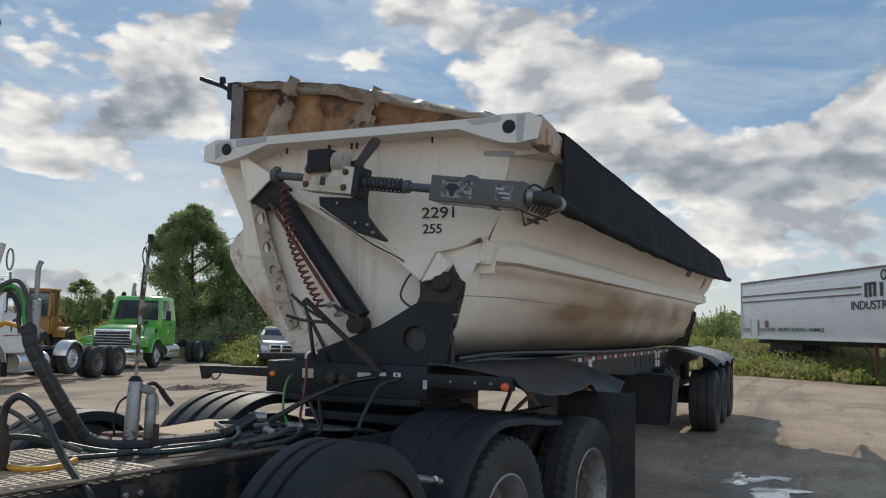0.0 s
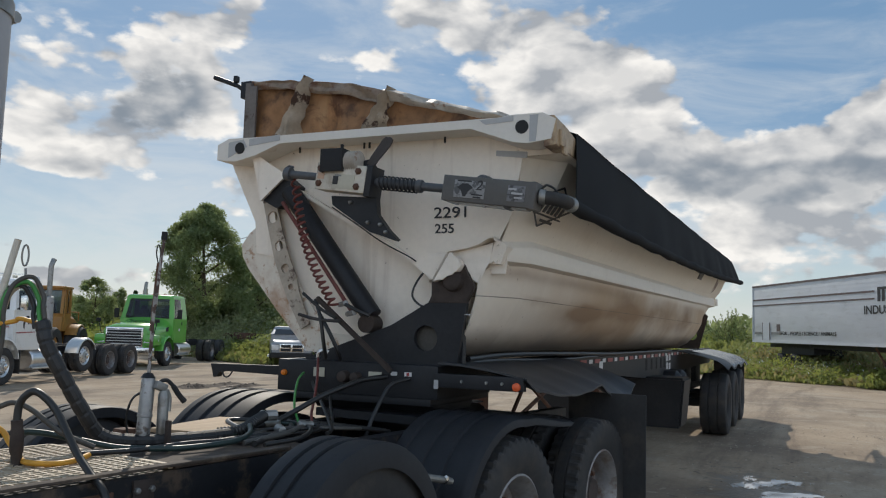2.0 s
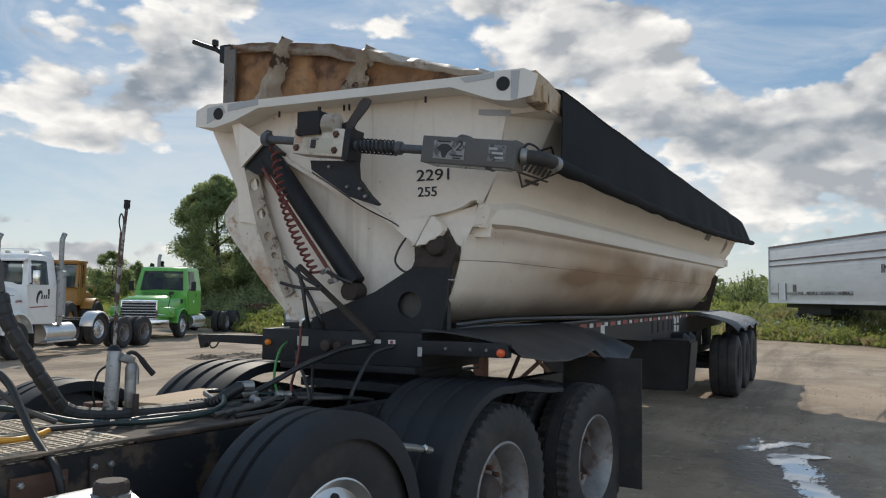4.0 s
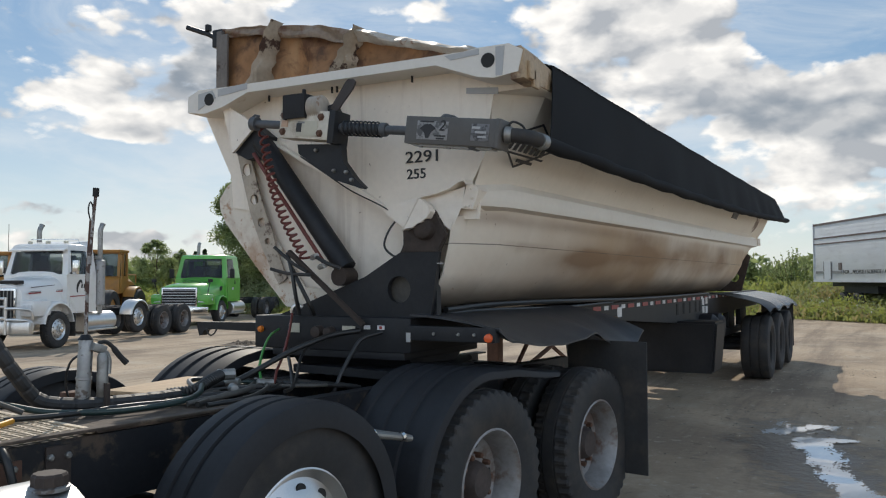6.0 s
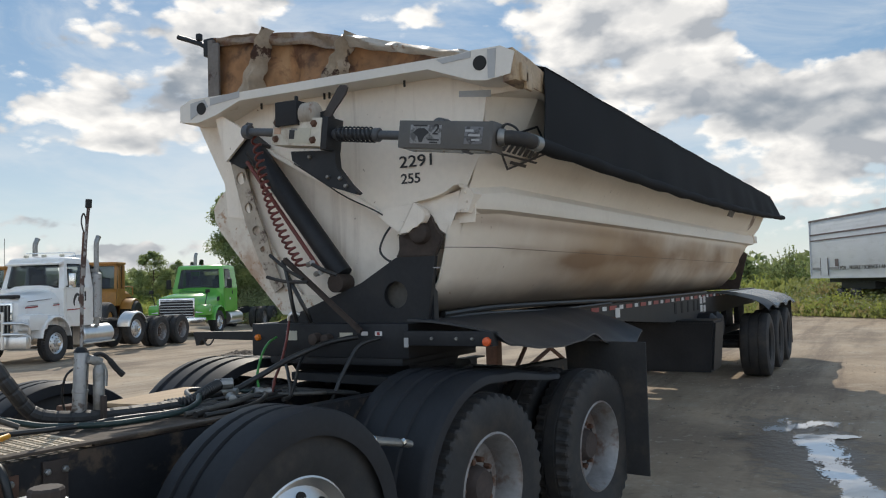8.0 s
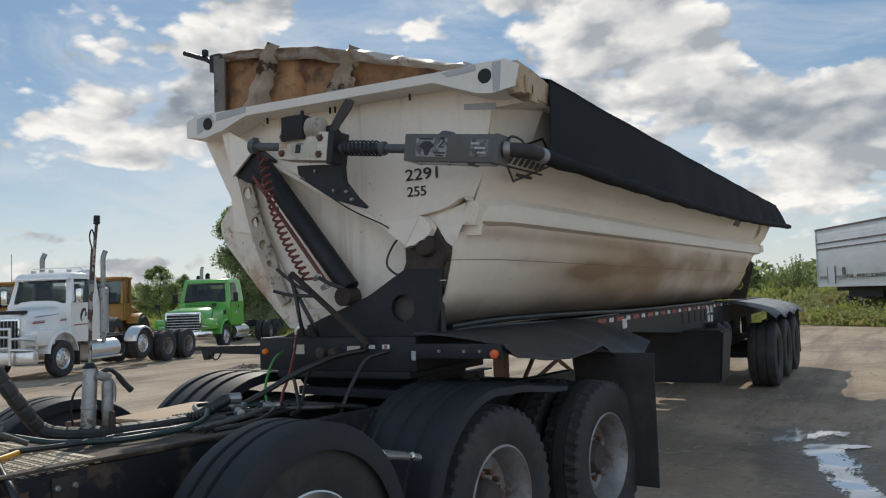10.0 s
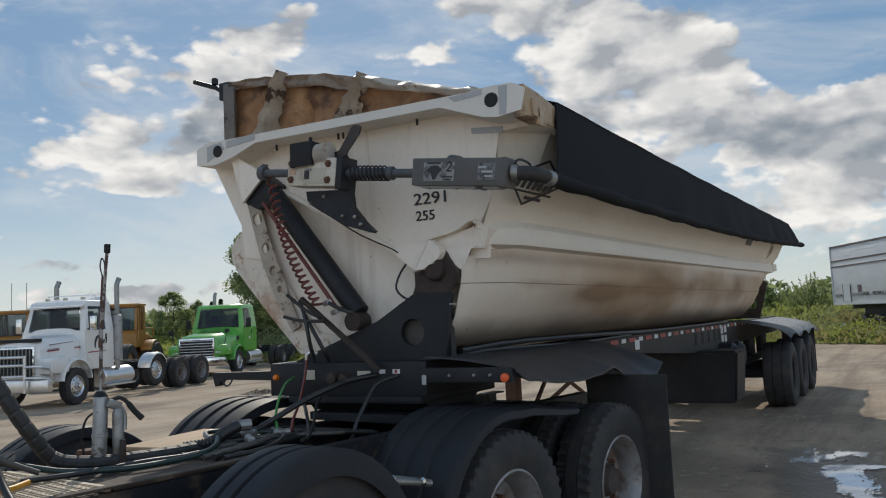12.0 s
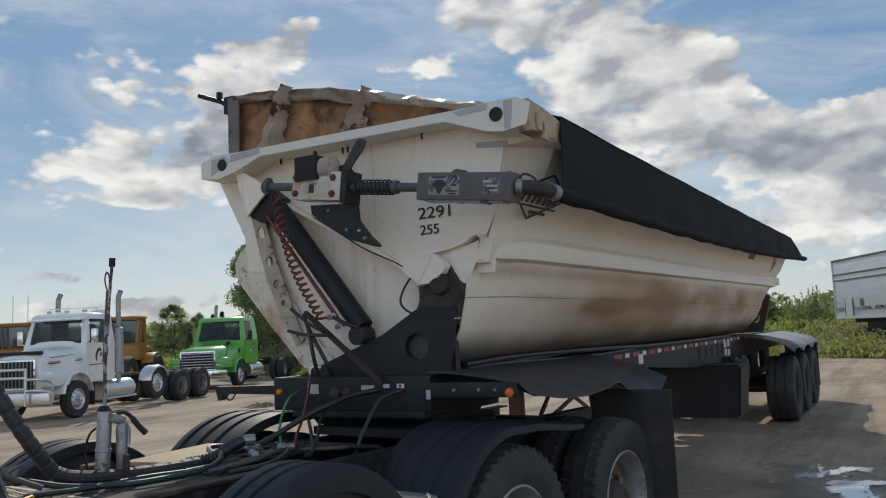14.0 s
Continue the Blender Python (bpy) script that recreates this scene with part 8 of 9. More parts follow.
for p, mname in (([(-0.85, 1.29), (0.78, 1.36), (0.78, 1.385), (-0.85, 1.33)], "red"), ([(-0.80, 1.345), (0.78, 1.40), (0.78, 1.415), (-0.80, 1.365)], "greyink"), ([(-0.75, 1.46), (0.1, 1.53), (0.1, 1.545), (-0.75, 1.485)], "maroon"), ([(-0.95, 1.24), (-0.78, 1.30), (-0.72, 1.38)], "red")):
    bm = nb()
    if len(p) == 4:
        grid(bm, lambda u, w, p=p: (p[0][0] + (p[1][0] - p[0][0]) * u, -0.72 - 0.20 * min(1, u * 0.55 + 0.45), PIN + (p[0][1] + (p[1][1] - p[0][1]) * u) * (1 - w) + (p[3][1] + (p[2][1] - p[3][1]) * u) * w), 8, 1, (0, -0.006, 0))
        part("pinstripe", bm, mname, hood)
bm = nb()
SWASH = [(math.radians(40 + 26 * k), 0.024 + 0.022 * math.sin(k * 0.42)) for k in range(9)]
loft(bm, [[(0.98 + 0.10 * math.cos(a) + w * math.cos(a) + 0.3 * (0.17 + 0.17 * math.sin(a)), y, 1.72 + (0.17 + w) * math.sin(a)) for w, y in ((-q, -1.066), (q, -1.066), (q, -1.056), (-q, -1.056))] for a, q in SWASH]); part("script_swash", bm, "ink", cab)
for k, (x0, w, h) in enumerate(((1.10, 0.09, 0.13), (1.22, 0.06, 0.12), (1.30, 0.09, 0.12), (1.42, 0.08, 0.13))):
    bm = nb(); prism(bm, [(x0, 1.68), (x0 + w * 0.7, 1.68), (x0 + w, 1.68 + h), (x0 + w * 0.3, 1.68 + h)], "y", -1.064, -1.056); part("script_bar", bm, "ink", cab)
bm = nb(); prism(bm, [(0.60, 1.42), (1.45, 1.45), (1.45, 1.475), (0.60, 1.455)], "y", -1.062, -1.056); part("pinstripe", bm, "red", cab)

# green tractor
green_truck, hood, cab = day_cab("green_truck", "lime green day-cab truck with chrome grille, parked by the weeds", pose(22.345, 23.54, -0.25, 0, 0, 21.5) @ Matrix.Diagonal((1, 1.13, 1, 1)), "green", 1.42, 0.75, 2.40, 3.04, ((5.6, 0.52, "dish"), (7.1, 0.52, "dish")), "steelrim", "h", False, 0.12, 1.3, 0.49, 0.24, 0.20)
bm = nb(); tube(bm, curve([(2.6, 0.8, 0.9), (2.6, 0.8, 2.4), (2.6, 0.8, 3.25), (2.64, 0.8, 3.52), (2.72, 0.8, 3.62)], 6), 0.07, 12); part("exhaust_pipe", bm, "metal", green_truck)
for sgn in (-1, 1):
    bm = nb(); prism(bm, [(0.30, 1.42), (0.62, 1.46), (0.62, 1.64), (0.34, 1.58)], "y", sgn * 0.90 - 0.02, sgn * 0.90 + 0.02); part("hood_vent", bm, "dark", hood)
for k in range(5):
    bm = nb(); box(bm, (0.95 + 0.30, -0.5 + 0.25 * k, 3.03), (0.10, 0.06, 0.03), bev=0.01); part("roof_light", bm, "amber", green_truck)
bm = nb(); box(bm, (1.45, -1.064, 1.52), (0.16, 0.006, 0.10)); part("door_sticker", bm, "silver", cab)


def loader(m):
    ld = thing("wheel_loader", "weathered yellow wheel loader parked behind the trucks", "loader", "wheel loaders", m)
    bm = nb(); loft(bm, [[(x, -w, 0.75), (x, -w, zt - 0.12), (x, -w + 0.12, zt), (x, w - 0.12, zt), (x, w, zt - 0.12), (x, w, 0.75)] for x, w, zt in ((2.70, 0.70, 1.92), (3.40, 0.70, 1.88), (4.05, 0.64, 1.74), (4.20, 0.58, 1.60))])
    bmesh.ops.recalc_face_normals(bm, faces=list(bm.faces)); hood = part("engine_hood", bm, "yellow", ld)
    for k in range(6):
        bm = nb(); box(bm, (3.10 + 0.14 * k, -0.704, 1.45), (0.07, 0.012, 0.36)); part("louvre", bm, "dark", hood)
    bm = nb(); box(bm, (0.2, 0, 1.0), (2.2, 1.0, 0.7), bev=0.08); box(bm, (2.0, 0, 1.15), (1.5, 0.9, 0.7), bev=0.06); part("body", bm, "yellow", ld)
    bm = nb(); prism(bm, [(1.78, 1.30), (2.84, 1.30), (2.84, 2.0), (1.95, 2.0), (1.78, 1.85)], "y", -0.70, 0.70); cabx = part("cab", bm, "yellow", ld)
    bm = nb(); box(bm, (2.32, 0, 3.02), (1.14, 1.50, 0.11), bev=0.04); box(bm, (2.32, 0, 2.945), (1.0, 1.36, 0.06)); part("cab_roof", bm, "yellow", cabx)
    for y in (-0.66, 0.66):
        for lo, hi, w in ((1.84, 1.96, 0.08), (2.30, 2.32, 0.06), (2.76, 2.76, 0.17)):
            bm = nb(); loft(bm, [[(x - w / 2, y - 0.05, z), (x + w / 2, y - 0.05, z), (x + w / 2, y + 0.05, z), (x - w / 2, y + 0.05, z)] for x, z in ((lo, 1.98), (hi, 2.95))]); part("cab_post", bm, "yellow", cabx)
        for lo, hi, p, q in ((1.90, 2.01, 2.26, 2.28), (2.34, 2.36, 2.67, 2.67)):
            corners = [(lo, y * 1.0, 2.0), (p, y * 1.0, 2.0), (q, y * 1.0, 2.92), (hi, y * 1.0, 2.92)]
            pane(ld, corners if y < 0 else corners[::-1], "window", "cab_glass")
        bm = nb(); tube(bm, curve([(1.80, y * 1.16, 1.5), (1.80, y * 1.2, 2.2), (1.86, y * 1.16, 2.8), (1.95, y * 1.05, 2.9)], 5), 0.02, 6); part("grab_rail", bm, "yellow", cabx)
        bm = nb(); arc_fender(bm, 2.9, 0.74, 0.84, min(y * 1.05, y * 1.75), max(y * 1.05, y * 1.75), 150, 40, 10, ribs=()); part("rear_fender", bm, "yellow", ld)
    for x0, x1 in ((1.87, 1.97), (2.80, 2.80)):
        corners = [(x0, 0.60, 2.0), (x0, -0.60, 2.0), (x1, -0.60, 2.92), (x1, 0.60, 2.92)]
        pane(ld, corners if x0 < 2 else corners[::-1], "window", "cab_glass")
    bm = nb(); box(bm, (2.45, 0, 2.15), (0.14, 0.5, 0.6), bev=0.05); part("seat", bm, "dark", cabx)
    for s in (-0.3, 2.9):
        for sgn in (-1, 1):
            bm = nb(); lathe(bm, [(-0.26, 0.38), (-0.3, 0.5), (-0.28, 0.68), (-0.2, 0.74), (0.2, 0.74), (0.28, 0.68), (0.3, 0.5), (0.26, 0.38)], 32, Matrix.Translation((s, sgn * 0.95, 0.74)), closed=True); part("tyre", bm, "rubber", ld)
            bm = nb(); lathe(bm, [(-0.2, 0.38), (-0.12, 0.3), (-0.1, 0.0), (0.1, 0.0), (0.2, 0.38)], 24, Matrix.Translation((s, sgn * 0.95, 0.74))); part("rim", bm, "yellow", ld)
    for y in (-0.66, 0.66):
        bm = nb(); tube(bm, [(2.95, y, 1.80), (2.95, y, 2.08), (4.0, y, 2.06), (4.0, y, 1.70)], 0.025, 6); part("hand_rail", bm, "yellow", ld)
    for q in (-1.0, 1.0):
        bm = nb(); prism(bm, [(-0.2, 1.2), (0.2, 1.4), (-1.6, 0.9), (-2.1, 0.6), (-1.7, 0.6)], "y", q * 0.45 - 0.06, q * 0.45 + 0.06); part("lift_arm", bm, "yellow", ld)
    bm = nb(); loft(bm, [[(-2.9, -1.3, 0.15), (-1.9, -1.3, 0.1), (-1.8, -1.3, 1.2), (-2.1, -1.3, 1.3)], [(-2.9, 1.3, 0.15), (-1.9, 1.3, 0.1), (-1.8, 1.3, 1.2), (-2.1, 1.3, 1.3)]]); part("bucket", bm, "rust", ld)
    bm = nb(); tube(bm, [(3.3, 0.3, 1.8), (3.3, 0.3, 2.3)], 0.06, 8); part("exhaust", bm, "rust", ld)
    return ld


ld1 = loader(pose(17.97, 25.04, -0.25, 0, 0, 31) @ Matrix.Scale(1.04, 4))
ld2 = copy_thing(ld1, pose(16.99, 30.91, -0.25, 0, 0, 31))
for y in (-0.3, 0.35):
    bm = nb(); tube(bm, [(2.6, y, 3.05), (2.6, y, 3.6), (2.62, y, 4.3)], 0.012, 5); part("antenna", bm, "dark", ld2)

# silver pickup nosing out behind the trailer
pk = thing("pickup_truck", "silver grey pickup truck with a cross-bar grille", "pickup", m=pose(28.7, 20.15, -0.33, 0, 0, 36))
bm = nb()
loft(bm, [[(s, -h, z0), (s, -h, zs), (s, -h * 0.85, z1), (s, h * 0.85, z1), (s, h, zs), (s, h, z0)] for s, h, z0, zs, z1 in ((-0.95, 0.88, 0.5, 0.95, 1.08), (-0.8, 0.97, 0.45, 1.05, 1.18), (0.7, 1.0, 0.45, 1.10, 1.24), (1.0, 1.0, 0.45, 1.15, 1.26), (4.6, 1.0, 0.5, 1.15, 1.25))]); part("body", bm, "silverpaint", pk)
bm = nb(); cab_shell(bm, 0.75, 3.1, 1.1, 1.88, 0.95, 0.5); part("cab", bm, "silverpaint", pk)
pane(pk, [(0.72, 0.8, 1.5), (0.72, -0.8, 1.5), (1.2, -0.72, 1.74), (1.2, 0.72, 1.74)], "windscreen", "dark_glass")
bm = nb(); box(bm, (-0.97, 0, 0.88), (0.06, 1.1, 0.36), bev=0.02); gr = part("grille", bm, "chrome", pk)
for dy in (-0.27, 0.27):
    for dz in (-0.085, 0.085):
        bm = nb(); box(bm, (-1.0, dy, 0.88 + dz), (0.012, 0.46, 0.13)); part("grille_opening", bm, "dark", gr)
for sgn in (-1, 1):
    bm = nb(); box(bm, (-0.9, sgn * 0.76, 0.90), (0.16, 0.34, 0.24), bev=0.05); part("headlight", bm, "silver", pk)
    for s in (0, 3.5):
        wheel(pk, s, sgn * 0.88, 0.42, sgn, "convex", "alloy", w=0.26, R=0.42)
bm = nb(); box(bm, (-1.02, 0, 0.55), (0.16, 1.95, 0.24), bev=0.05); part("bumper", bm, "dark", pk)

# rusty flat bed far behind the weeds
bm = nb(); box(bm, (34.5, 25.5, 0.95), (5.0, 2.2, 0.35), Matrix.Rotation(radians(-20), 4, "Z"), bev=0.03); box(bm, (34.5, 25.5, 0.3), (0.3, 0.3, 1.1))
solo("flat_bed", bm, "rust", "rusty brown flat bed standing in the weeds", "flatbed")

# long box trailer in the weeds
bx_dir = Vector((-10.55, -5.33, 0)).normalized()
bx_ang = math.degrees(math.atan2(bx_dir.y, bx_dir.x))
bxt = thing("box_trailer", "weathered white box trailer with brown stripes standing in tall weeds", "trailer", m=pose(37.66, 0.03, 0, 0, 0, bx_ang))
# local x runs along the visible side, +y across to the hidden one
bm = nb(); box(bm, (7.0, 1.25, 2.79), (14.0, 2.5, 2.62), bev=0.02); body = part("body", bm, "boxside", bxt, "ribbed white aluminium body")
for k in range(16):
    bm = nb(); box(bm, (7.0, -0.002, 1.60 + 0.155 * k), (13.96, 0.005, 0.004)); part("siding_rib", bm, "boxside", body)
for z, h in ((4.08, 0.08), (1.52, 0.10)):
    bm = nb(); box(bm, (7.0, -0.012, z), (14.04, 0.03, h)); part("edge_rail", bm, "boxside" if z < 2 else "maroon", body)
for x in (0.02, 13.98):
    bm = nb(); box(bm, (x, -0.012, 2.8), (0.06, 0.03, 2.62)); part("corner_rail", bm, "boxside", body)
for z, h in ((3.44, 0.07), (3.18, 0.06)):
    bm = nb(); box(bm, (5.2, -0.014, z), (10.24, 0.008, h)); part("stripe", bm, "maroon", body)
bm = nb(); box(bm, (1.47, -0.016, 1.99), (0.70, 0.012, 0.76)); dr = part("side_hatch", bm, "boxside", body)
for x in (1.10, 1.84):
    bm = nb(); box(bm, (x, -0.024, 1.99), (0.03, 0.012, 0.78)); part("hatch_post", bm, "maroon", dr)
bm = nb(); box(bm, (2.70, -0.016, 2.14), (0.30, 0.012, 0.32)); part("vent", bm, "maroon", body)


def box_text(text, cap, x, width, z, mat="greyink"):
    """Letters of a given cap height, stretched to a given width."""
    letters(text, 1.0, mat, body, "dark letter", Matrix.Translation((x, -0.018, z)) @ BOX_SIDE, bold=0.018, fit=(width, cap))


BOX_SIDE = Matrix(((1, 0, 0, 0), (0, 0, -1, 0), (0, 1, 0, 0), (0, 0, 0, 1)))
for x0, w in ((0.25, 0.72), (1.95, 0.95)):
    bm = nb(); box(bm, (x0 + w / 2, -0.018, 1.90), (w, 0.008, 0.11)); part("letter_bar", bm, "greyink", body)
box_text("FOR .. PEOPLE / SCIENCE / ANIMALS", 0.15, 3.0, 4.67, 1.83, "ink")
box_text("INDUSTR", 0.30, 9.62, 2.25, 2.64, "ink")
for x0, w, z0, h in ((10.52, 0.17, 3.07, 0.48), (10.79, 0.17, 3.07, 0.48), (11.06, 0.17, 3.07, 0.48), (10.52, 0.71, 3.49, 0.09), (11.46, 0.19, 3.07, 0.48)):
    bm = nb(); box(bm, (x0 + w / 2, -0.018 - (0.002 if h < 0.2 else 0), z0 + h / 2), (w, 0.008, h)); part("logo_block", bm, "ink", body)
bm = nb(); lathe(bm, [(0, 0.12), (0, 0.19), (0.008, 0.19), (0.008, 0.12)], 24, Matrix.Translation((11.72, -0.026, 3.80)), closed=True); part("logo_ring", bm, "ink", body)
for x in (2.6, 3.9):
    for y in (0.2, 2.3):
        wheel(bxt, x, y, 0.52, -1 if y < 1 else 1, fine=False)
bm = nb(); box(bm, (3.2, 1.2, 1.15), (3.0, 1.2, 0.3)); box(bm, (7.0, 1.2, 1.36), (13.6, 0.9, 0.18)); part("underframe", bm, "black", bxt)
for y in (0.5, 2.0):
    bm = nb(); tube(bm, [(10.3, y, 0.0), (10.3, y, 1.4)], 0.07, 8); tube(bm, [(10.3, y, 0.6), (9.5, y, 1.4)], 0.04, 8); part("landing_leg", bm, "rust", bxt)

# ---- vegetation ----
def tree(name, label, x, y, h, w, n, leaf, seed, mat="leaf", trunk=True, bottom=0.2, cat="tree", group="", clumps=60, power=1.0):
    rs = np.random.RandomState(seed)
    tr = thing(name, label, cat, group, pose(x, y, gz(x, y)))
    if trunk:
        bm = nb()
        top = Vector((0.15 * w * (rs.rand() - 0.5), 0.15 * w * (rs.rand() - 0.5), h * 0.9))
        tube(bm, curve([(0, 0, -0.1), (0.04 * w * rs.randn(), 0.04 * w * rs.randn(), h * 0.35), tuple(top)], 6), [0.025 * h * (1 - 0.07 * k) for k in range(13)], 8)
        part("trunk", bm, "bark", tr)
        for k in range(9):
            z0 = h * (bottom + 0.07 + 0.06 * k)
            t = rs.rand() * 6.28
            L = w * 0.42 * (0.6 + 0.5 * rs.rand())
            bm = nb(); tube(bm, curve([(0, 0, z0), (L * 0.5 * math.cos(t), L * 0.5 * math.sin(t), z0 + 0.10 * h), (L * math.cos(t), L * math.sin(t), z0 + 0.16 * h)], 4), [0.008 * h * (1 - 0.10 * q) for q in range(9)], 6); part("limb", bm, "bark", tr)
    cen = []
    fine = (60 / clumps) ** 0.14 if mat != "conifer" else 1.0
    for _ in range(clumps):
        zz = bottom + (1 - bottom) * rs.rand() ** 0.85
        prof = math.sin(math.pi * min(1, ((zz - bottom) / (1 - bottom)) * 0.86 + 0.14)) ** 0.7 if mat != "conifer" else (1 - (zz - bottom) / (1 - bottom)) ** power
        t = rs.rand() * 6.28
        rad = 0.5 * w * prof * (0.35 + 0.65 * rs.rand() ** 0.5)
        cen.append((rad * math.cos(t), rad * math.sin(t), zz * h, (0.10 + 0.10 * rs.rand()) * w * (0.5 + 0.5 * prof) * fine))
    cen = np.array(cen)
    pick = rs.randint(0, len(cen), n)
    d = rs.normal(size=(n, 3)); d /= np.linalg.norm(d, axis=1, keepdims=True)
    pos = cen[pick, :3] + d * (cen[pick, 3:4] * rs.rand(n, 1) ** 0.62) * np.array([1, 1, 0.85])
    me = cards(pos, leaf * (0.6 + 0.8 * rs.rand(n)), rs)
    part("crown", me, mat, tr)
    return tr


tree("poplar_tree", "tall leafy poplar tree standing in the weeds", 35.6, 31.5, 9.0, 5.8, 80000, 0.075, 1, clumps=190, bottom=0.10)
tree("poplar_tree", "smaller leafy tree beside the poplar", 36.0, 27.6, 5.0, 4.2, 26000, 0.075, 2, clumps=110, bottom=0.1)
tree("poplar_tree", "leafy tree behind the weeds", 40.5, 29.5, 5.6, 4.6, 26000, 0.075, 3, clumps=110, bottom=0.1)
for k, (x, y, h, w, n) in enumerate(((40.0, 45.2, 4.9, 3.4, 18000), (44.0, 46.5, 4.2, 2.8, 14000), (37.0, 48.0, 3.8, 2.8, 12000))):
    tree("deciduous_tree", "small bushy tree at the yard's edge", x, y, h, w, n, 0.07, 10 + k, bottom=0.05, clumps=110, group="bushy trees")
for k, (x, y, h, w) in enumerate(((47, 47, 4.4, 1.9), (50, 44, 5.0, 2.0), (49, 50, 4.3, 1.8), (41, 36.5, 6.0, 2.2))):
    tree("spruce_tree", "dark narrow spruce in the distance", x, y, h, w, 9000, 0.09, 30 + k, "conifer", bottom=0.02, group="spruces", clumps=90)
def feathery_bush(x, y, h, w, shoots, seed):
    """Many thin upright shoots, each set with small narrow leaves."""
    rs = np.random.RandomState(seed)
    b = thing("bush", "feathery dark green bush beside the box trailer", "bush", m=pose(x, y, gz(x, y)))
    pos, size = [], []
    bm = nb()
    for _ in range(shoots):
        a, lean = rs.rand() * 6.28, rs.rand() ** 0.8
        L = h * (1.0 - 0.45 * lean) * (0.75 + 0.35 * rs.rand())
        tip = Vector((0.5 * w * lean * math.cos(a), 0.5 * w * lean * math.sin(a), L))
        mid = Vector((tip.x * 0.45, tip.y * 0.45, L * 0.5))
        path = curve([(0.1 * w * lean * math.cos(a), 0.1 * w * lean * math.sin(a), 0), mid, tip], 4)
        tube(bm, path, [0.02 - 0.0019 * k for k in range(len(path))], 4)
        for _ in range(70):
            u = 0.12 + 0.88 * rs.rand()
            k = min(len(path) - 2, int(u * (len(path) - 1)))
            p = path[k].lerp(path[k + 1], u * (len(path) - 1) - k)
            pos.append(p + Vector(rs.normal(size=3) * 0.16 * (1.15 - u)))
            size.append(0.075 * (0.6 + 0.8 * rs.rand()))
    part("twigs", bm, "bark", b)
    part("crown", cards(np.array([tuple(p) for p in pos]), np.array(size), rs, lean=0.3), "leaf", b)


feathery_bush(45.4, 1.7, 3.4, 3.6, 90, 51)


def weeds(name, label, region, n, hmin, hmax, leaf, mat, seed, blade=False):
    """region(rs) gives a place and a height factor."""
    rs = np.random.RandomState(seed)
    pos, size = [], []
    for _ in range(n):
        x, y, f = region(rs)
        hgt = (hmin + (hmax - hmin) * rs.rand()) * f * (0.65 + 0.7 * (noise.noise(Vector((x * 0.35, y * 0.35, seed))) + 0.5))
        k = 1 if blade else 7
        for _ in range(k):
            u = rs.rand() ** 0.7
            sp = 0.20 * (1.2 - 0.6 * u)
            pos.append((x + sp * rs.randn(), y + sp * rs.randn(), gz(x, y) + max(0.02, hgt * (u if not blade else 0.45))))
            size.append(leaf * (0.6 + 0.8 * rs.rand()) if not blade else hgt * 0.5)
    pos = np.array(pos)
    me = cards(pos, np.array(size), rs, lean=0.75 if blade else 0.25, long=1.0 if not blade else 1.0)
    me.name = name
    return solo(name, me, mat, label, "weeds", kind="stuff")


def strip_region(p, q, width, rise):
    p, q = Vector(p), Vector(q)
    d = (q - p)
    nrm3 = Vector((-d.y, d.x)).normalized()

    def region(rs):
        t, w = rs.rand(), rs.rand()
        v = p + d * t + nrm3 * (w * width + 0.9 * noise.noise(Vector((t * 14, 0, 5))))
        return v.x, v.y, 0.35 + rise * w
    return region


# right: the yard's edge by the box trailer
weeds("weeds", "tall green weeds along the yard's edge by the box trailer", strip_region((26.0, -8.5), (34.8, 3.5), -8.0, 0.75), 9000, 0.35, 1.35, 0.06, "weed", 61)
weeds("weeds", "tall green weeds behind the trailer", strip_region((34.5, 3.0), (41.0, 15.0), -10.0, 0.9), 7000, 0.5, 1.5, 0.09, "weed", 62)
weeds("grass", "long yellow-green grass at the dirt's edge", strip_region((25.8, -8.3), (34.5, 3.5), -6.0, 0.6), 16000, 0.25, 0.7, 0.1, "grass", 63, True)
weeds("grass", "long yellow-green grass behind the trailer", strip_region((34.3, 3.0), (41.0, 15.0), -9.0, 0.9), 9000, 0.4, 1.2, 0.1, "grass", 69, True)
weeds("weeds", "pale grey-green weeds mixed into the yard's edge", strip_region((26.2, -8.3), (35.0, 3.5), -8.0, 0.9), 5000, 0.4, 1.6, 0.05, "paleweed", 73)
weeds("grass", "dry tan stems standing among the weeds by the box trailer", strip_region((26.0, -8.4), (36.0, 5.0), -7.0, 0.8), 6000, 0.4, 1.3, 0.1, "dryweed", 74, True)
weeds("grass", "dry tan grass beside the pickup", strip_region((27.5, 21.0), (32.0, 30.0), -5.0, 0.9), 5000, 0.4, 1.5, 0.1, "dryweed", 75, True)
weeds("weeds", "pale brush behind the parked trucks", strip_region((30.8, 22.0), (33.8, 38.0), -7.0, 1.0), 5000, 0.9, 2.8, 0.07, "paleweed", 76)


def flowers(n, seed):
    """White flower heads standing among the weeds."""
    rs = np.random.RandomState(seed)
    pos = []
    reg = strip_region((26.0, -8.5), (40.0, 10.0), -9.0, 0.8)
    for _ in range(n):
        x, y, f = reg(rs)
        pos.append((x, y, 0.35 + 0.9 * rs.rand() * f))
    me = cards(np.array(pos), 0.035 + 0.035 * rs.rand(n), rs)
    solo("flowers", me, "silver", "small white flower heads among the weeds", "flowers", kind="stuff")


flowers(500, 71)
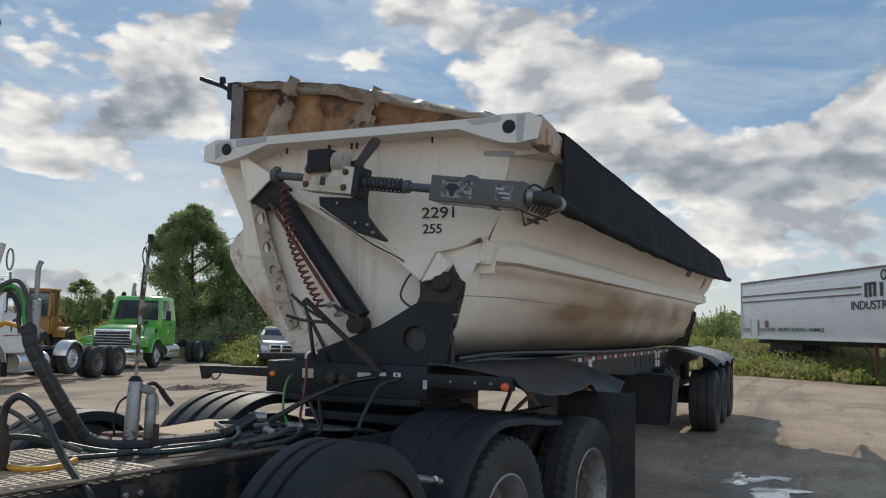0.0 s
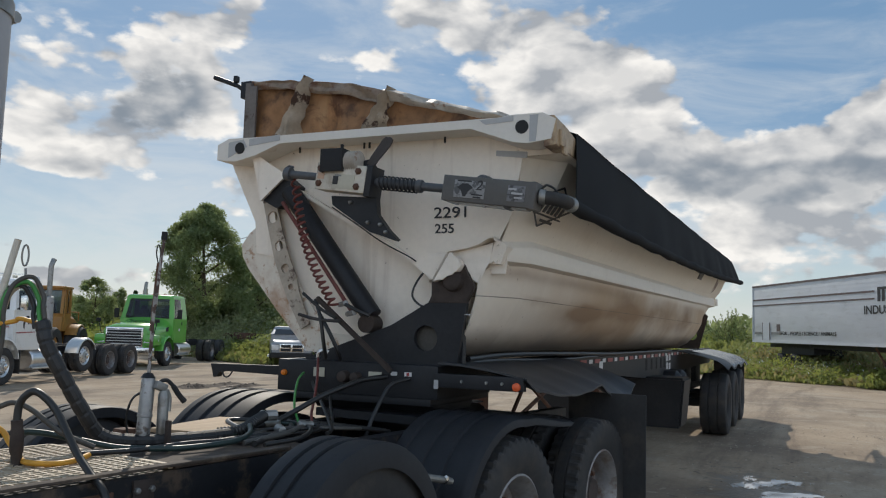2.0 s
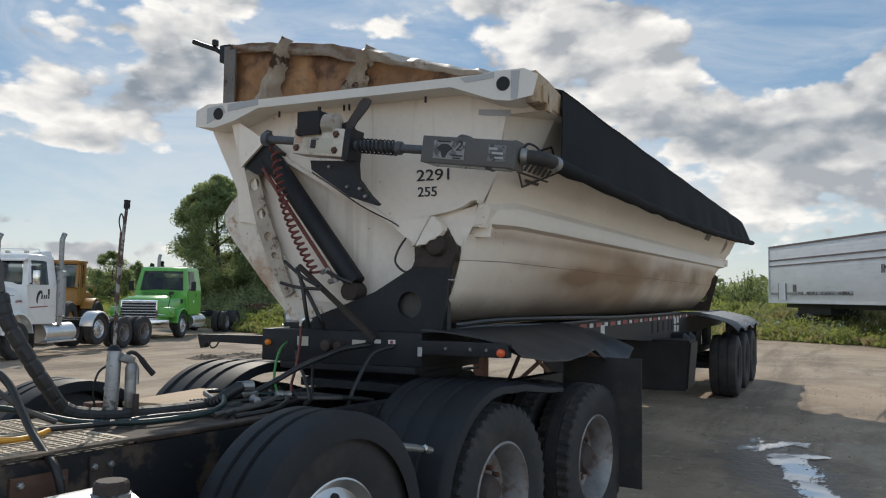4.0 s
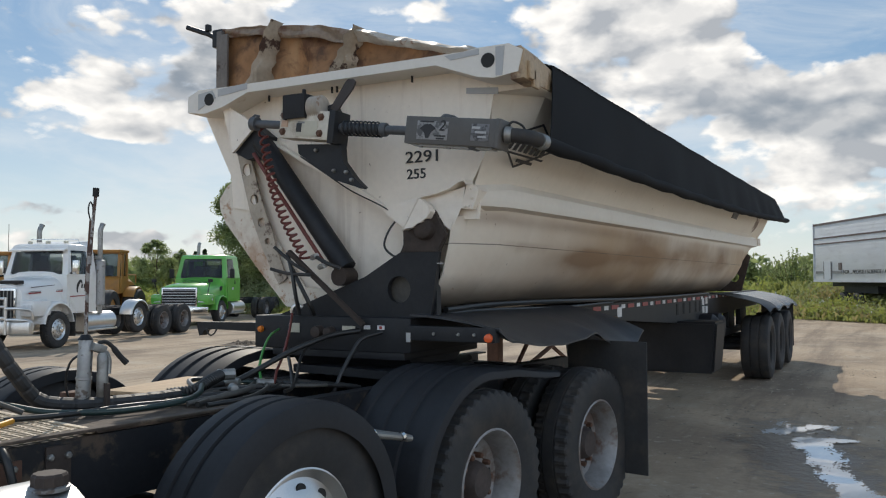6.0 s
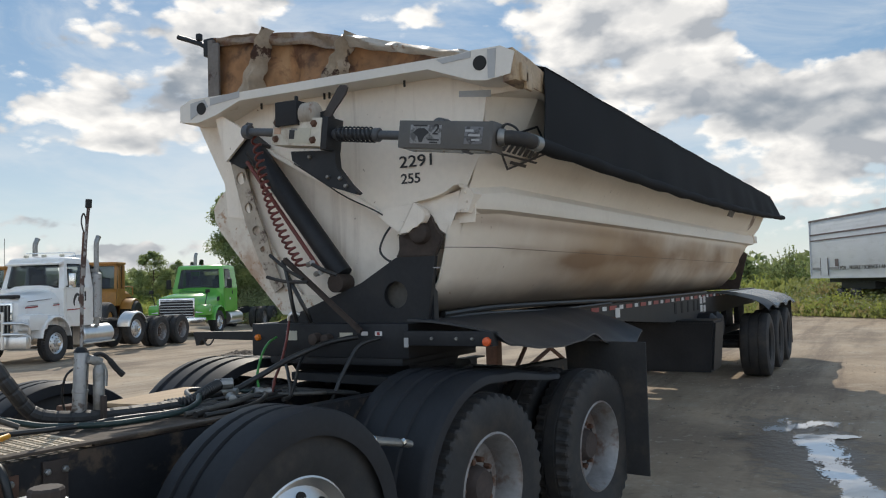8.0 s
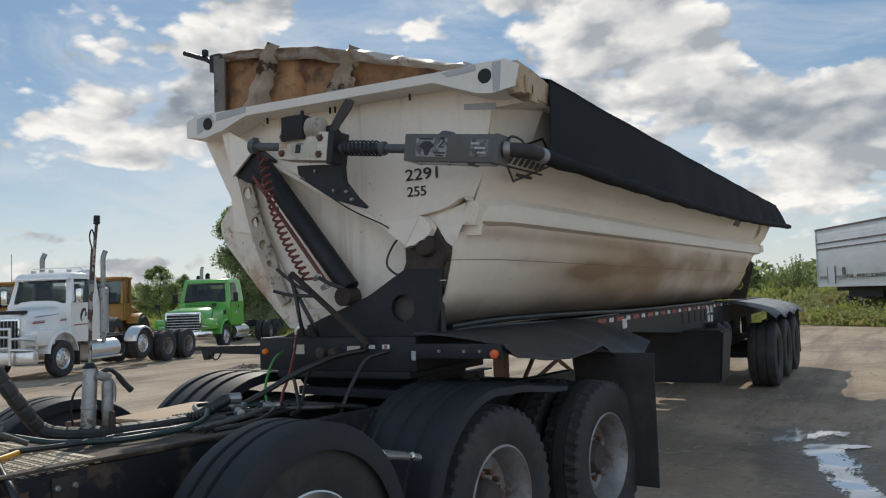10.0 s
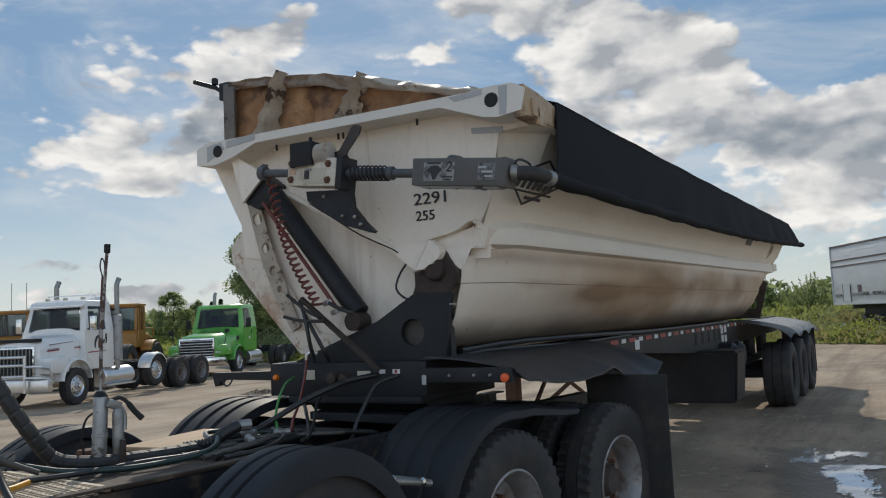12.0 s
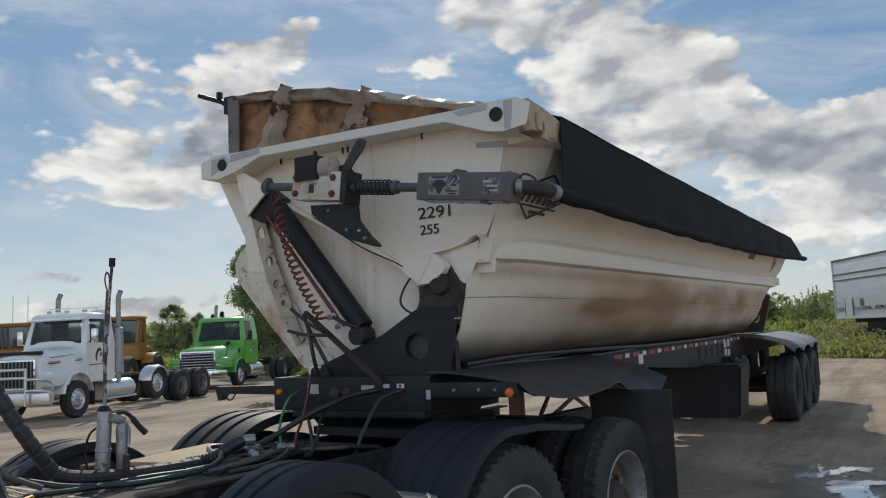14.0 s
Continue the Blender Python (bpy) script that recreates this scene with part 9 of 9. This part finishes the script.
# left: behind the green truck and the pickup
weeds("weeds", "bank of tall weeds and brush behind the parked trucks", strip_region((30.5, 22.0), (33.5, 38.0), -8.0, 1.0), 12000, 0.8, 2.6, 0.10, "weed", 65)
weeds("grass", "long yellow grass beside the pickup", strip_region((27.0, 21.0), (31.5, 28.0), -5.0, 0.9), 9000, 0.4, 1.3, 0.1, "grass", 66, True)
weeds("weeds", "bright weeds standing in the grass by the pickup", strip_region((28.0, 21.5), (32.0, 29.0), -5.0, 0.9), 4000, 0.5, 1.9, 0.075, "weed", 72)
weeds("weeds", "tall dry weeds and seed stalks behind the parked trucks", strip_region((30.0, 23.0), (32.5, 36.0), -5.0, 0.9), 5000, 1.0, 2.9, 0.085, "paleweed", 73)
weeds("weeds", "weeds along the far edge of the yard", strip_region((30.0, 32.0), (31.0, 50.0), -10.0, 0.8), 7000, 0.8, 2.0, 0.12, "weed", 67)
weeds("weeds", "weeds behind the trailer and the pickup", strip_region((44.0, 13.0), (34.0, 26.0), -8.0, 0.8), 7000, 0.6, 1.8, 0.12, "weed", 68)


def woods(name, label, spots, seed):
    rs = np.random.RandomState(seed)
    pos, size = [], []
    for x, y, h, w in spots:
        m = 420
        d = rs.normal(size=(m, 3)); d /= np.linalg.norm(d, axis=1, keepdims=True)
        pos.append(np.array((x, y, h * 0.5)) + d * np.array((w, w, h * 0.55)) * rs.rand(m, 1) ** 0.4)
        size.append(0.45 * (0.5 + rs.rand(m)))
    me = cards(np.clip(np.concatenate(pos), (-1e9, -1e9, 0.05), 1e9), np.concatenate(size), rs)
    solo(name, me, "leaf", label, "woods", kind="stuff")


rs = np.random.RandomState(77)
woods("far_woods", "low line of dark woods in the distance", [(95 + 25 * rs.rand() - 0.45 * k, -45 + 2.2 * k, 3.0 + 2.2 * rs.rand(), 2.2 + rs.rand()) for k in range(75)], 78)


def stones(name, label, x0, x1, y0, y1, n, seed):
    """A scatter of small loose stones lying on the dirt."""
    rs = np.random.RandomState(seed)
    verts, faces = [], []
    for _ in range(n):
        x, y = x0 + (x1 - x0) * rs.rand(), y0 + (y1 - y0) * rs.rand()
        if noise.noise(Vector((x * 0.7, y * 0.7, 4))) < rs.rand() * 0.5 - 0.25:
            continue
        r = 0.006 + 0.018 * rs.rand() ** 3
        z = 0.035 * (noise.noise(Vector((x * 0.5, y * 0.5, 0))) + 0.4 * noise.noise(Vector((x * 1.4, y * 1.4, 3)))) - 0.02 + gz(x, y)
        b = len(verts)
        t = rs.rand() * 6.28
        for k in range(4):
            a = t + 1.57 * k
            q = r * (0.7 + 0.6 * rs.rand())
            verts.append((x + q * math.cos(a), y + q * math.sin(a), z + r * 0.15))
        verts.append((x, y, z + r * (0.5 + 0.5 * rs.rand())))
        faces += [(b, b + 1, b + 4), (b + 1, b + 2, b + 4), (b + 2, b + 3, b + 4), (b + 3, b, b + 4)]
    me = bpy.data.meshes.new(name)
    me.from_pydata(verts, [], faces)
    return solo(name, me, "stone", label, "stones", kind="stuff")


stones("gravel", "small loose stones scattered on the dirt", 1.5, 14.0, -6.0, 1.5, 4000, 91)
stones("gravel", "small loose stones on the yard behind the deck", -1.0, 26.0, 2.0, 12.0, 4000, 92)
